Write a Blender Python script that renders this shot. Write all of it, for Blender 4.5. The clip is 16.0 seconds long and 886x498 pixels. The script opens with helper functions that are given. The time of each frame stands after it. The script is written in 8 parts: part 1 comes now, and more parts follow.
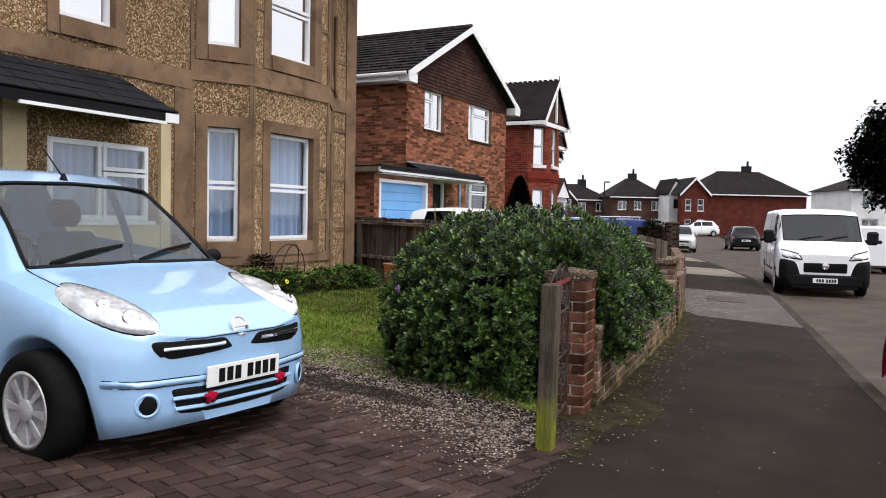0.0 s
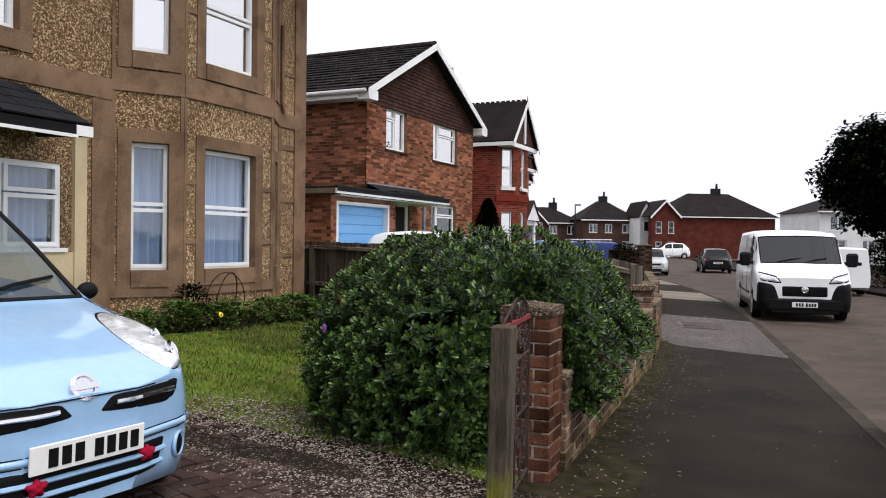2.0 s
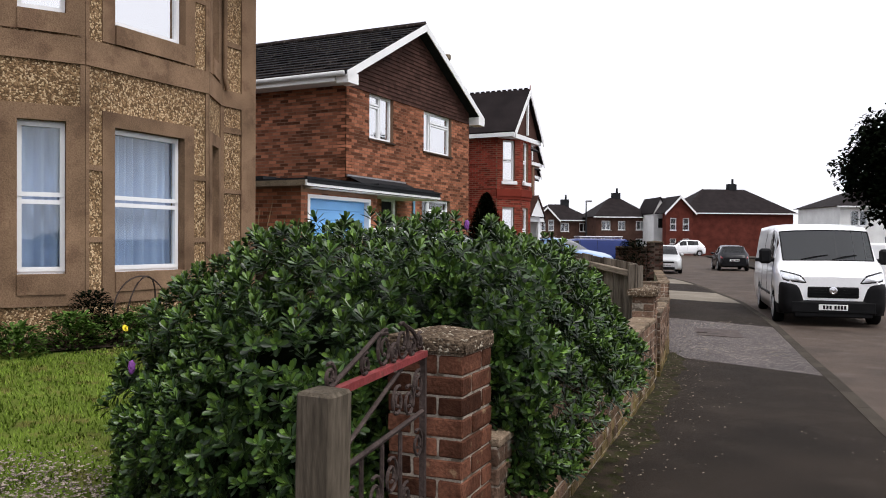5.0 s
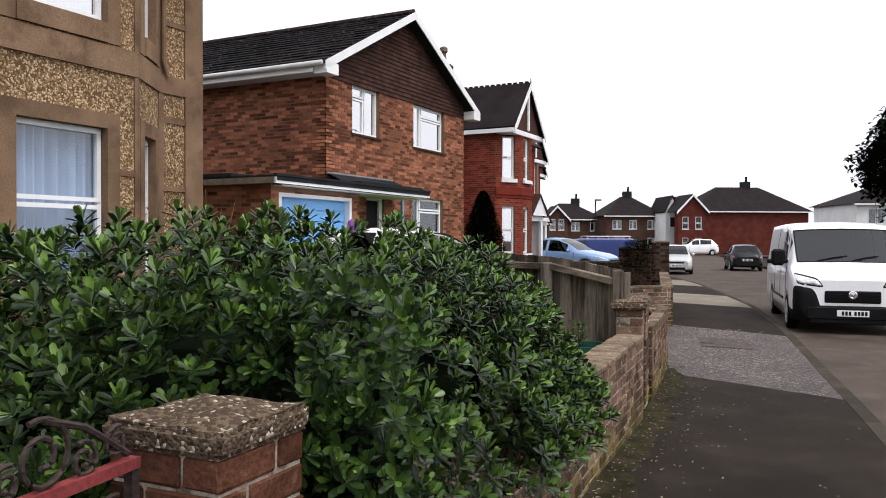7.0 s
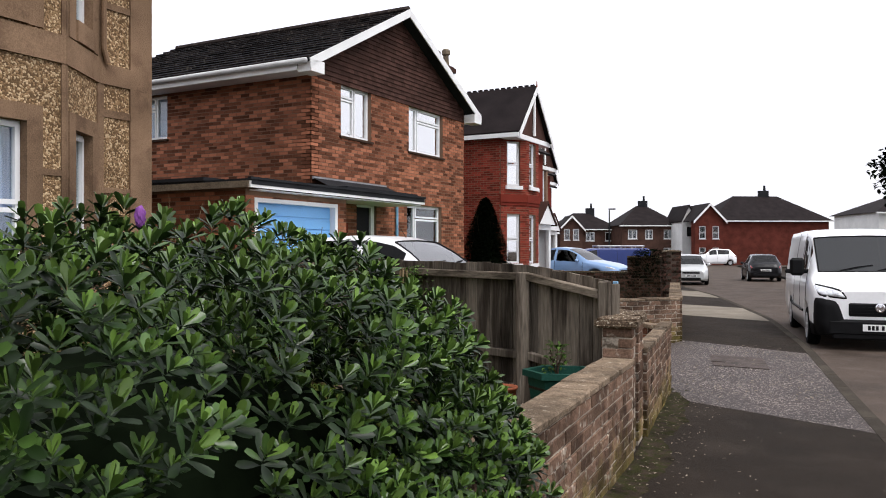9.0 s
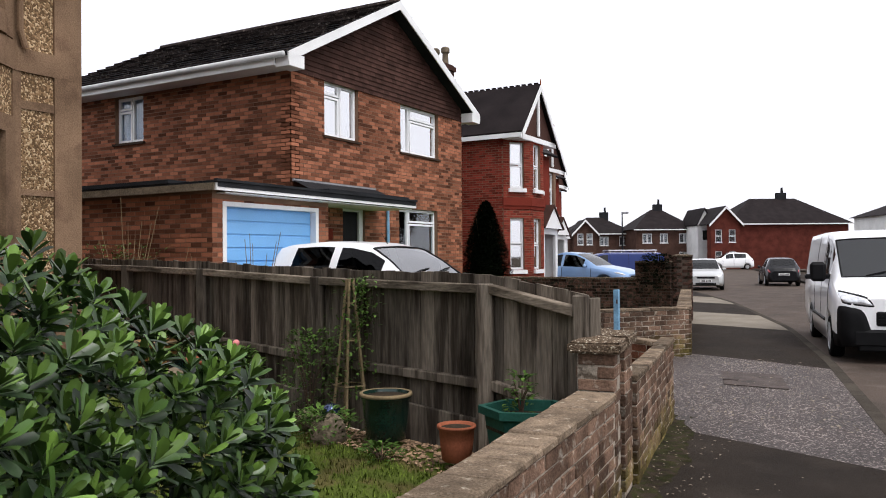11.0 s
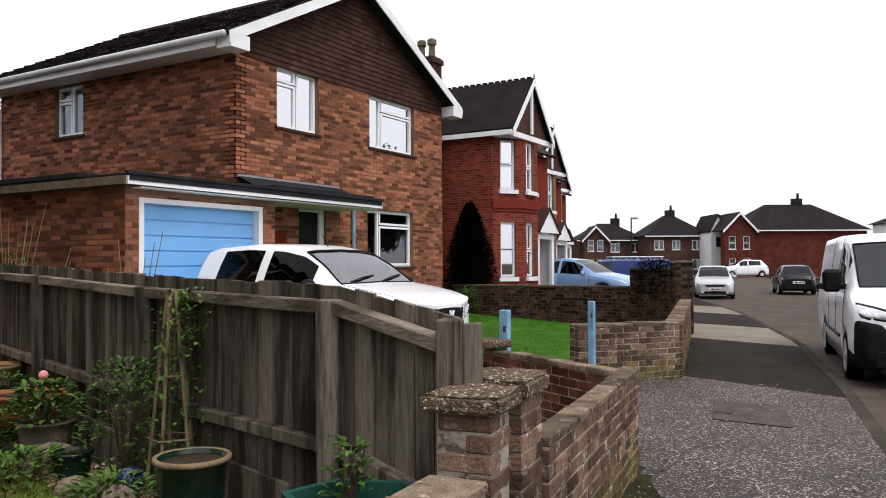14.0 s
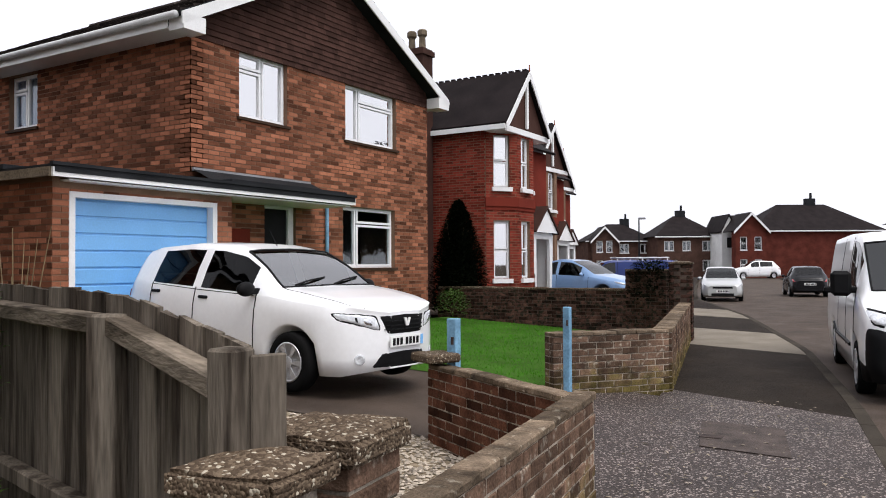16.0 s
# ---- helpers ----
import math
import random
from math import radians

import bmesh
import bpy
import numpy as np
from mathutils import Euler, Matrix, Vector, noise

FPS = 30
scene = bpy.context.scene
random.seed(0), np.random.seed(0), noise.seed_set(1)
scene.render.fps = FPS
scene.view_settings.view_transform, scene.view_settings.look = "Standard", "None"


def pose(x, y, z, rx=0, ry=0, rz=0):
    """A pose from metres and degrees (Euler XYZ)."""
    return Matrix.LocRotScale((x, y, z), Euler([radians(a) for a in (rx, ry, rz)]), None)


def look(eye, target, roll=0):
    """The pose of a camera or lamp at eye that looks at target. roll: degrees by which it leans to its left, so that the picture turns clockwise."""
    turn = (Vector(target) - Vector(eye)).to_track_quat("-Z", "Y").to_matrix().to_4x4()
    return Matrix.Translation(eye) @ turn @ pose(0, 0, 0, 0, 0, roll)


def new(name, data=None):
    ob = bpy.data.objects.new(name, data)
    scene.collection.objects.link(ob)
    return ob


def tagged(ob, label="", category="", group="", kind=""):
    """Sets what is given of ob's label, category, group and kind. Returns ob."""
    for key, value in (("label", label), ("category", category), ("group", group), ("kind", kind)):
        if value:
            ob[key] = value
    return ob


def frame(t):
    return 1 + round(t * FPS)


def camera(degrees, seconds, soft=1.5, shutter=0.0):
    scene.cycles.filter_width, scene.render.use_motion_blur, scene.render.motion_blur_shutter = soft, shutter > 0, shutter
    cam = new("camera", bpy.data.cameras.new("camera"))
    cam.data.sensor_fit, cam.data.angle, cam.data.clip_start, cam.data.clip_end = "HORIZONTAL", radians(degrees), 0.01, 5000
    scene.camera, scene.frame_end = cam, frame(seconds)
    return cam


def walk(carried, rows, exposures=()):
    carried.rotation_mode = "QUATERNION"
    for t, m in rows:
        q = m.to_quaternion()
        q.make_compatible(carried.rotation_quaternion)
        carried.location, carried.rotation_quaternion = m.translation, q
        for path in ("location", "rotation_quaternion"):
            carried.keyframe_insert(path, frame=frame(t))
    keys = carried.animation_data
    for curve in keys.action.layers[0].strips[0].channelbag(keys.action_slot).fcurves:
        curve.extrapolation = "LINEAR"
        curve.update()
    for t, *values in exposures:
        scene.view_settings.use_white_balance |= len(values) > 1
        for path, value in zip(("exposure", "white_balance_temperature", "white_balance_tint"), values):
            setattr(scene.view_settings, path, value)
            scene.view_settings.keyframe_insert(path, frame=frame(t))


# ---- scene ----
cam = camera(58.6, 16.0, soft=1.0)
PATH = [
    (0, (0.524, 0.168, 1.57), (-0.393, 1.943, 1.489), 1.1),
    (0.5, (0.492, 0.356, 1.551), (-0.369, 2.161, 1.519), 0.9),
    (1, (0.467, 0.637, 1.562), (-0.383, 2.448, 1.534), 0.9),
    (1.5, (0.368, 0.907, 1.558), (-0.488, 2.715, 1.531), 0.8),
    (2, (0.258, 1.205, 1.57), (-0.599, 3.012, 1.551), 0.7),
    (2.5, (0.247, 1.476, 1.549), (-0.616, 3.28, 1.53), 0.7),
    (3, (0.207, 1.824, 1.546), (-0.665, 3.624, 1.527), 0.7),
    (5.5, (0.038, 3.397, 1.546), (-0.858, 5.186, 1.523), 0.3),
    (6, (0.075, 3.769, 1.557), (-0.829, 5.552, 1.535), 0.3),
    (6.5, (0.042, 4.099, 1.557), (-0.87, 5.879, 1.532), 0.2),
    (7, (-0.009, 4.399, 1.577), (-0.928, 6.176, 1.554), 0.1),
    (7.5, (0.023, 4.723, 1.565), (-0.906, 6.494, 1.543), 0.1),
    (8, (-0.003, 5.017, 1.555), (-0.94, 6.783, 1.537), -0.0),
    (8.5, (-0.08, 5.314, 1.567), (-1.027, 7.075, 1.562), -0.1),
    (9, (-0.086, 5.574, 1.54), (-1.042, 7.331, 1.544), -0.0),
    (9.5, (-0.082, 5.874, 1.541), (-1.047, 7.626, 1.555), -0.2),
    (12, (-0.277, 7.412, 1.551), (-1.277, 9.144, 1.571), -0.3),
    (12.5, (-0.26, 7.724, 1.546), (-1.264, 9.453, 1.571), -0.2),
    (13, (-0.268, 7.991, 1.531), (-1.283, 9.714, 1.556), -0.3),
    (13.5, (-0.33, 8.349, 1.549), (-1.349, 10.07, 1.584), -0.3),
    (14, (-0.298, 8.681, 1.526), (-1.319, 10.4, 1.562), -0.3),
    (14.5, (-0.283, 8.977, 1.515), (-1.314, 10.69, 1.553), -0.3),
    (15, (-0.361, 9.299, 1.531), (-1.395, 11.01, 1.568), -0.3),
    (15.5, (-0.363, 9.594, 1.52), (-1.398, 11.305, 1.558), -0.3),
    (16, (-0.333, 9.906, 1.519), (-1.379, 11.61, 1.558), -0.3),
]
walk(cam, [(t, look(eye, target, roll)) for t, eye, target, roll in PATH], exposures=((0.0, 0.34), (1.5, 0.22), (3.0, 0.12), (6.0, 0.32), (9.5, 0.33), (12.0, 0.28), (16.0, 0.21)))

# ---- world, sun ----
world = bpy.data.worlds.new("overcast_sky")
scene.world = world
world.use_nodes = True
wn = world.node_tree.nodes
wl = world.node_tree.links
sky = wn.new("ShaderNodeTexSky")
sky.sky_type = "NISHITA"
sky.sun_disc = False
sky.sun_elevation = radians(61)
sky.sun_rotation = radians(104)
sky.dust_density = 4.0
soft = wn.new("ShaderNodeHueSaturation")
soft.inputs["Saturation"].default_value = 0.22
cloud = wn.new("ShaderNodeMixRGB")
cloud.inputs[0].default_value = 0.75
cloud.inputs[2].default_value = (8.55, 8.6, 9.5, 1)
wl.new(sky.outputs[0], soft.inputs["Color"])
wl.new(soft.outputs[0], cloud.inputs[1])
wl.new(cloud.outputs[0], wn["Background"].inputs["Color"])
wn["Background"].inputs["Strength"].default_value = 0.13
sun_data = bpy.data.lights.new("sun", "SUN")
sun_data.energy = 1.9
sun_data.angle = radians(35)
sun_data.color = (1.0, 0.965, 0.95)
sun = new("sun", sun_data)
sun.matrix_world = look((16, -4, 30), (0, 0, 0))


# ---- materials ----
def mat(name, colour, rough=0.6, metal=0.0, vary=0.25, scale=3.0, fine=60.0, bump=0.15, second=None, amount=0.45,
        coat=0.0, per_object=0.0, per_island=0.0, detail=6.0, spec=0.05, stretch=None, dark=0.0, foot=None):
    """Colour with broad stains and fine grain in world space, a second colour in patches, and fine relief."""
    m = bpy.data.materials.new(name)
    m.use_nodes = True
    n, l = m.node_tree.nodes, m.node_tree.links
    b = n["Principled BSDF"]
    b.inputs["Roughness"].default_value = rough
    b.inputs["Metallic"].default_value = metal
    b.inputs["Coat Weight"].default_value = coat
    b.inputs["Coat Roughness"].default_value = 0.04
    b.inputs["Specular IOR Level"].default_value = spec
    geo = n.new("ShaderNodeNewGeometry")
    broad = n.new("ShaderNodeTexNoise")
    broad.inputs["Scale"].default_value = scale
    broad.inputs["Detail"].default_value = detail
    grain = n.new("ShaderNodeTexNoise")
    grain.inputs["Scale"].default_value = fine
    grain.inputs["Detail"].default_value = 3.0
    where = geo.outputs["Position"]
    if stretch:
        along = n.new("ShaderNodeVectorMath")
        along.operation = "MULTIPLY"
        along.inputs[1].default_value = stretch
        l.new(where, along.inputs[0])
        where = along.outputs[0]
    for t in (broad, grain):
        l.new(where, t.inputs["Vector"])
    ramp = n.new("ShaderNodeMapRange")
    ramp.inputs[1].default_value, ramp.inputs[2].default_value = 0.3, 0.7
    ramp.inputs[3].default_value, ramp.inputs[4].default_value = 1 - vary, 1 + vary
    l.new(broad.outputs["Fac"], ramp.inputs[0])
    ramp2 = n.new("ShaderNodeMapRange")
    ramp2.inputs[1].default_value, ramp2.inputs[2].default_value = 0.3, 0.7
    ramp2.inputs[3].default_value, ramp2.inputs[4].default_value = 1 - vary * 0.7, 1 + vary * 0.7
    l.new(grain.outputs["Fac"], ramp2.inputs[0])
    mul = n.new("ShaderNodeMath")
    mul.operation = "MULTIPLY"
    l.new(ramp.outputs[0], mul.inputs[0])
    l.new(ramp2.outputs[0], mul.inputs[1])
    value = mul.outputs[0]
    for on, socket_owner, socket_name in ((per_object, "ShaderNodeObjectInfo", "Random"), (per_island, "ShaderNodeNewGeometry", "Random Per Island")):
        if on:
            info = n.new(socket_owner)
            r = n.new("ShaderNodeMapRange")
            r.inputs[3].default_value, r.inputs[4].default_value = 1 - on, 1 + on
            l.new(info.outputs[socket_name], r.inputs[0])
            m2 = n.new("ShaderNodeMath")
            m2.operation = "MULTIPLY"
            l.new(value, m2.inputs[0])
            l.new(r.outputs[0], m2.inputs[1])
            value = m2.outputs[0]
    if dark:
        # a share of the pieces burnt dark
        info = n.new("ShaderNodeNewGeometry")
        spread = n.new("ShaderNodeMath")
        spread.operation = "MULTIPLY"
        spread.inputs[1].default_value = 37.0
        l.new(info.outputs["Random Per Island"], spread.inputs[0])
        part_ = n.new("ShaderNodeMath")
        part_.operation = "FRACT"
        l.new(spread.outputs[0], part_.inputs[0])
        step = n.new("ShaderNodeMapRange")
        step.inputs[1].default_value, step.inputs[2].default_value = dark - 0.08, dark + 0.08
        step.inputs[3].default_value, step.inputs[4].default_value = 0.42, 1.0
        l.new(part_.outputs[0], step.inputs[0])
        m3 = n.new("ShaderNodeMath")
        m3.operation = "MULTIPLY"
        l.new(value, m3.inputs[0])
        l.new(step.outputs[0], m3.inputs[1])
        value = m3.outputs[0]
    base = n.new("ShaderNodeRGB")
    base.outputs[0].default_value = (*colour, 1)
    col = base.outputs[0]
    if second:
        patch = n.new("ShaderNodeTexNoise")
        patch.inputs["Scale"].default_value = scale * 2.3
        patch.inputs["Detail"].default_value = 8.0
        l.new(where, patch.inputs["Vector"])
        pr = n.new("ShaderNodeMapRange")
        pr.inputs[1].default_value, pr.inputs[2].default_value = 1 - amount - 0.06, 1 - amount + 0.06
        l.new(patch.outputs["Fac"], pr.inputs[0])
        mix = n.new("ShaderNodeMixRGB")
        mix.inputs[2].default_value = (*second, 1)
        l.new(pr.outputs[0], mix.inputs[0])
        l.new(col, mix.inputs[1])
        col = mix.outputs[0]
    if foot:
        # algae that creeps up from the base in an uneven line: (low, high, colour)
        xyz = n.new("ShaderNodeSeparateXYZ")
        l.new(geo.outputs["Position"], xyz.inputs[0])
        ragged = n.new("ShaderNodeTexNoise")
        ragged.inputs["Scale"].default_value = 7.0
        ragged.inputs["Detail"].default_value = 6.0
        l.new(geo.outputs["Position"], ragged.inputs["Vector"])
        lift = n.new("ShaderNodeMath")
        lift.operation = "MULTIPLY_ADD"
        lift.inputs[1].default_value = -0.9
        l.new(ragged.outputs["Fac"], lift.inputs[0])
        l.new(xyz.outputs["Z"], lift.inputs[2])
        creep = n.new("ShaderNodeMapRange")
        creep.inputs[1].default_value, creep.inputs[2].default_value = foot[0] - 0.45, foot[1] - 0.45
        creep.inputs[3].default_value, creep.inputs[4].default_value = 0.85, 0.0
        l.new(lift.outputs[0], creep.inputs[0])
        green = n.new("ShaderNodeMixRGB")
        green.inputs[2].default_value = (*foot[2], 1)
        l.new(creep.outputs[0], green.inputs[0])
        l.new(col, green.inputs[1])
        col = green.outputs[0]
    scaled = n.new("ShaderNodeVectorMath")
    scaled.operation = "SCALE"
    l.new(col, scaled.inputs[0])
    l.new(value, scaled.inputs["Scale"])
    l.new(scaled.outputs[0], b.inputs["Base Color"])
    if bump:
        bp = n.new("ShaderNodeBump")
        bp.inputs["Strength"].default_value = bump
        bp.inputs["Distance"].default_value = 0.01
        l.new(grain.outputs["Fac"], bp.inputs["Height"])
        l.new(bp.outputs[0], b.inputs["Normal"])
    return m


def glass(name, tint=(0.9, 0.95, 0.95), mix=0.25):
    """Clear pane: mirrored at a slant, see-through else."""
    m = bpy.data.materials.new(name)
    m.use_nodes = True
    n, l = m.node_tree.nodes, m.node_tree.links
    out = n["Material Output"]
    n.remove(n["Principled BSDF"])
    tr = n.new("ShaderNodeBsdfTransparent")
    tr.inputs[0].default_value = (*tint, 1)
    gl = n.new("ShaderNodeBsdfGlossy")
    gl.inputs["Roughness"].default_value = 0.02
    fr = n.new("ShaderNodeLayerWeight")
    fr.inputs["Blend"].default_value = 0.5
    power = n.new("ShaderNodeMath")
    power.operation = "POWER"
    power.inputs[1].default_value = 5.0
    l.new(fr.outputs["Facing"], power.inputs[0])
    add = n.new("ShaderNodeMapRange")
    add.inputs[3].default_value, add.inputs[4].default_value = mix, 1.0
    l.new(power.outputs[0], add.inputs[0])
    mx = n.new("ShaderNodeMixShader")
    l.new(add.outputs[0], mx.inputs[0])
    l.new(tr.outputs[0], mx.inputs[1])
    l.new(gl.outputs[0], mx.inputs[2])
    l.new(mx.outputs[0], out.inputs[0])
    return m


def speckled(name, dark, light, scale, share, rough=0.9, bump=0.8, third=None, size=0.01, spec=0.06):
    """Small stones of two or three colours: pebbledash, gravel, exposed aggregate."""
    m = bpy.data.materials.new(name)
    m.use_nodes = True
    n, l = m.node_tree.nodes, m.node_tree.links
    b = n["Principled BSDF"]
    b.inputs["Roughness"].default_value = rough
    b.inputs["Specular IOR Level"].default_value = spec
    geo = n.new("ShaderNodeNewGeometry")
    vor = n.new("ShaderNodeTexVoronoi")
    vor.inputs["Scale"].default_value = scale
    l.new(geo.outputs["Position"], vor.inputs["Vector"])
    sep = n.new("ShaderNodeSeparateColor")
    l.new(vor.outputs["Color"], sep.inputs[0])
    ramp = n.new("ShaderNodeValToRGB")
    ramp.color_ramp.interpolation = "CONSTANT"
    e = ramp.color_ramp.elements
    e[0].color = (*dark, 1)
    e[1].position, e[1].color = 1 - share, (*light, 1)
    if third:
        t = e.new((1 - share) * 0.55)
        t.color = (*third, 1)
    l.new(sep.outputs[0], ramp.inputs[0])
    noise_t = n.new("ShaderNodeTexNoise")
    noise_t.inputs["Scale"].default_value = 1.3
    noise_t.inputs["Detail"].default_value = 7
    l.new(geo.outputs["Position"], noise_t.inputs["Vector"])
    mr = n.new("ShaderNodeMapRange")
    mr.inputs[1].default_value, mr.inputs[2].default_value = 0.3, 0.7
    mr.inputs[3].default_value, mr.inputs[4].default_value = 0.72, 1.2
    l.new(noise_t.outputs["Fac"], mr.inputs[0])
    sc = n.new("ShaderNodeVectorMath")
    sc.operation = "SCALE"
    l.new(ramp.outputs[0], sc.inputs[0])
    l.new(mr.outputs[0], sc.inputs["Scale"])
    l.new(sc.outputs[0], b.inputs["Base Color"])
    bp = n.new("ShaderNodeBump")
    bp.inputs["Strength"].default_value = bump
    bp.inputs["Distance"].default_value = size
    bp.invert = True
    l.new(vor.outputs["Distance"], bp.inputs["Height"])
    l.new(bp.outputs[0], b.inputs["Normal"])
    return m


M_asphalt = mat("asphalt", (0.064, 0.047, 0.036), 0.8, vary=0.28, scale=1.2, fine=180, bump=0.5, second=(0.078, 0.06, 0.048), amount=0.4, spec=0.15)
M_path = mat("pavement_asphalt", (0.0205, 0.0152, 0.0112), 0.85, vary=0.3, scale=0.9, fine=220, bump=0.5, second=(0.0268, 0.0205, 0.0155), amount=0.42, spec=0.08)
M_moss = mat("moss_and_grit", (0.027, 0.027, 0.01), 0.95, vary=0.5, scale=6, fine=140, bump=0.8, second=(0.036, 0.027, 0.019), amount=0.5)
M_aggregate = speckled("exposed_aggregate", (0.03, 0.0215, 0.0185), (0.32, 0.27, 0.24), 78, 0.13, third=(0.058, 0.043, 0.037), size=0.008, rough=0.65, spec=0.25)
M_concrete = mat("pale_concrete", (0.2, 0.175, 0.14), 0.9, vary=0.18, scale=1.5, fine=120, bump=0.4)
M_kerb = mat("kerb_concrete", (0.05, 0.042, 0.033), 0.9, vary=0.25, scale=2.5, fine=120, bump=0.4, per_object=0.15)
M_soil = mat("soil", (0.035, 0.026, 0.018), 0.95, vary=0.4, scale=4, fine=60, bump=1.0)
M_grit = speckled("gritty_bedding", (0.017, 0.013, 0.01), (0.13, 0.105, 0.085), 95, 0.13, third=(0.03, 0.023, 0.017), size=0.01)
M_grass_bed = mat("lawn", (0.06, 0.08, 0.015), 0.9, vary=0.35, scale=2.0, fine=90, bump=1.0, second=(0.085, 0.075, 0.026), amount=0.46)
M_blade = mat("grass_blade", (0.088, 0.122, 0.02), 0.7, vary=0.3, scale=2, fine=30, bump=0, per_island=0.5, second=(0.1, 0.095, 0.03), amount=0.44)
M_blade_fresh = mat("fresh_grass_blade", (0.13, 0.19, 0.027), 0.7, vary=0.22, scale=2, fine=30, bump=0, per_island=0.35, second=(0.15, 0.155, 0.038), amount=0.4)
M_fresh_bed = mat("fresh_lawn", (0.095, 0.13, 0.022), 0.9, vary=0.35, scale=2.0, fine=90, bump=1.0, second=(0.12, 0.117, 0.033), amount=0.42)
M_lush = mat("lush_blade", (0.055, 0.2, 0.012), 0.7, vary=0.2, scale=3, fine=30, bump=0, per_island=0.4)
M_pebble = speckled("pebbledash", (0.13, 0.08, 0.042), (0.52, 0.385, 0.235), 58, 0.22, third=(0.265, 0.168, 0.09), size=0.012, bump=0.7)
M_render = mat("brown_render", (0.195, 0.126, 0.079), 0.9, vary=0.3, scale=1.6, fine=70, bump=0.5, second=(0.145, 0.091, 0.058), amount=0.42)
M_cream = mat("cream_paint", (0.54, 0.44, 0.28), 0.7, vary=0.18, scale=2, fine=60, bump=0.15)
M_brick2 = mat("tawny_brick", (0.3, 0.118, 0.067), 0.9, vary=0.22, scale=0.8, fine=90, bump=0.5, per_island=0.35, dark=0.38)
M_mortar = mat("mortar", (0.33, 0.285, 0.23), 0.95, vary=0.35, scale=6, fine=120, bump=0.4, second=(0.1, 0.08, 0.06), amount=0.42)
M_mortar_warm = mat("warm_mortar", (0.19, 0.118, 0.08), 0.95, vary=0.2, scale=2, fine=120, bump=0.4)
M_mortar_dark = mat("dark_mortar", (0.085, 0.062, 0.05), 0.95, vary=0.4, scale=4, fine=120, bump=0.4)
M_brick3 = mat("red_brick", (0.19, 0.034, 0.022), 0.9, vary=0.18, scale=1.0, fine=60, bump=0.4, per_island=0.45)
M_far_brick = mat("far_red_brick", (0.1, 0.028, 0.02), 0.9, vary=0.25, scale=1.5, fine=14, bump=0.2)
M_far_brown = mat("far_brown_brick", (0.075, 0.042, 0.032), 0.9, vary=0.25, scale=1.5, fine=14, bump=0.2)
M_white = mat("white_paint", (0.78, 0.78, 0.77), 0.4, vary=0.06, scale=2, fine=40, bump=0.03, spec=0.45)
M_white_wall = mat("white_wall", (0.72, 0.72, 0.7), 0.8, vary=0.1, scale=1, fine=40, bump=0.1)
M_upvc = mat("white_plastic", (0.8, 0.81, 0.82), 0.3, vary=0.03, scale=2, fine=40, bump=0.0, spec=0.45)
M_grey_plastic = mat("grey_plastic", (0.5, 0.5, 0.5), 0.4, vary=0.12, scale=3, fine=40, bump=0.0)
M_roof2 = mat("brown_roof_tile", (0.026, 0.02, 0.018), 0.9, vary=0.5, scale=5, fine=50, bump=0.6, per_island=0.75, second=(0.12, 0.1, 0.082), amount=0.36)
M_hung = mat("tile_hanging", (0.055, 0.028, 0.022), 0.8, vary=0.2, scale=1.5, fine=50, bump=0.3, per_island=0.3)
M_slate = mat("slate", (0.017, 0.013, 0.013), 0.7, vary=0.3, scale=1.5, fine=40, bump=0.3, per_island=0.25)
M_felt = mat("roof_felt", (0.02, 0.021, 0.023), 0.7, vary=0.25, scale=1.5, fine=60, bump=0.3)
M_lead = mat("lead_flashing", (0.25, 0.25, 0.26), 0.6, vary=0.2, scale=3, fine=40, bump=0.1)
M_blue_door = mat("blue_door_paint", (0.19, 0.46, 0.82), 0.4, vary=0.08, scale=1.2, fine=40, bump=0.02, spec=0.45)
M_blue_post = mat("blue_post_paint", (0.18, 0.34, 0.48), 0.6, vary=0.25, scale=6, fine=40, bump=0.1)
# near-black stands in for the darkness of unlit interiors
M_dark = mat("unlit_interior_shade", (0.02, 0.02, 0.02), 0.8, vary=0.2, bump=0)
M_dark_wood = mat("dark_wood", (0.05, 0.03, 0.02), 0.6, vary=0.3, scale=4, fine=60, bump=0.2)
M_curtain = mat("net_curtain", (0.44, 0.51, 0.68), 0.9, vary=0.1, scale=3, fine=80, bump=0.1)
M_fence = mat("weathered_fence_wood", (0.125, 0.105, 0.083), 0.9, vary=0.42, scale=5, fine=80, bump=0.8, per_object=0.42, second=(0.05, 0.04, 0.031), amount=0.46, stretch=(1, 1, 0.1))
M_fence_rail = mat("pale_weathered_rail", (0.19, 0.156, 0.12), 0.9, vary=0.45, scale=4, fine=70, bump=0.8, per_object=0.2, second=(0.075, 0.06, 0.045), amount=0.46, stretch=(0.25, 0.6, 1))
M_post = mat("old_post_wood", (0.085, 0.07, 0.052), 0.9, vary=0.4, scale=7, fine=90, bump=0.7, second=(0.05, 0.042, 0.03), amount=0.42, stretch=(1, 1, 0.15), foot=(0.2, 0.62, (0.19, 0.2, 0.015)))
M_brickp = mat("garden_brick", (0.085, 0.036, 0.022), 0.9, vary=0.45, scale=7, fine=70, bump=0.5, per_object=0.6, second=(0.2, 0.14, 0.085), amount=0.3)
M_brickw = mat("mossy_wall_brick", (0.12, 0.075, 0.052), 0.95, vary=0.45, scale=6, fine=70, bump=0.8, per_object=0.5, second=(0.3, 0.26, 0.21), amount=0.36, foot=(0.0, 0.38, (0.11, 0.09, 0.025)))
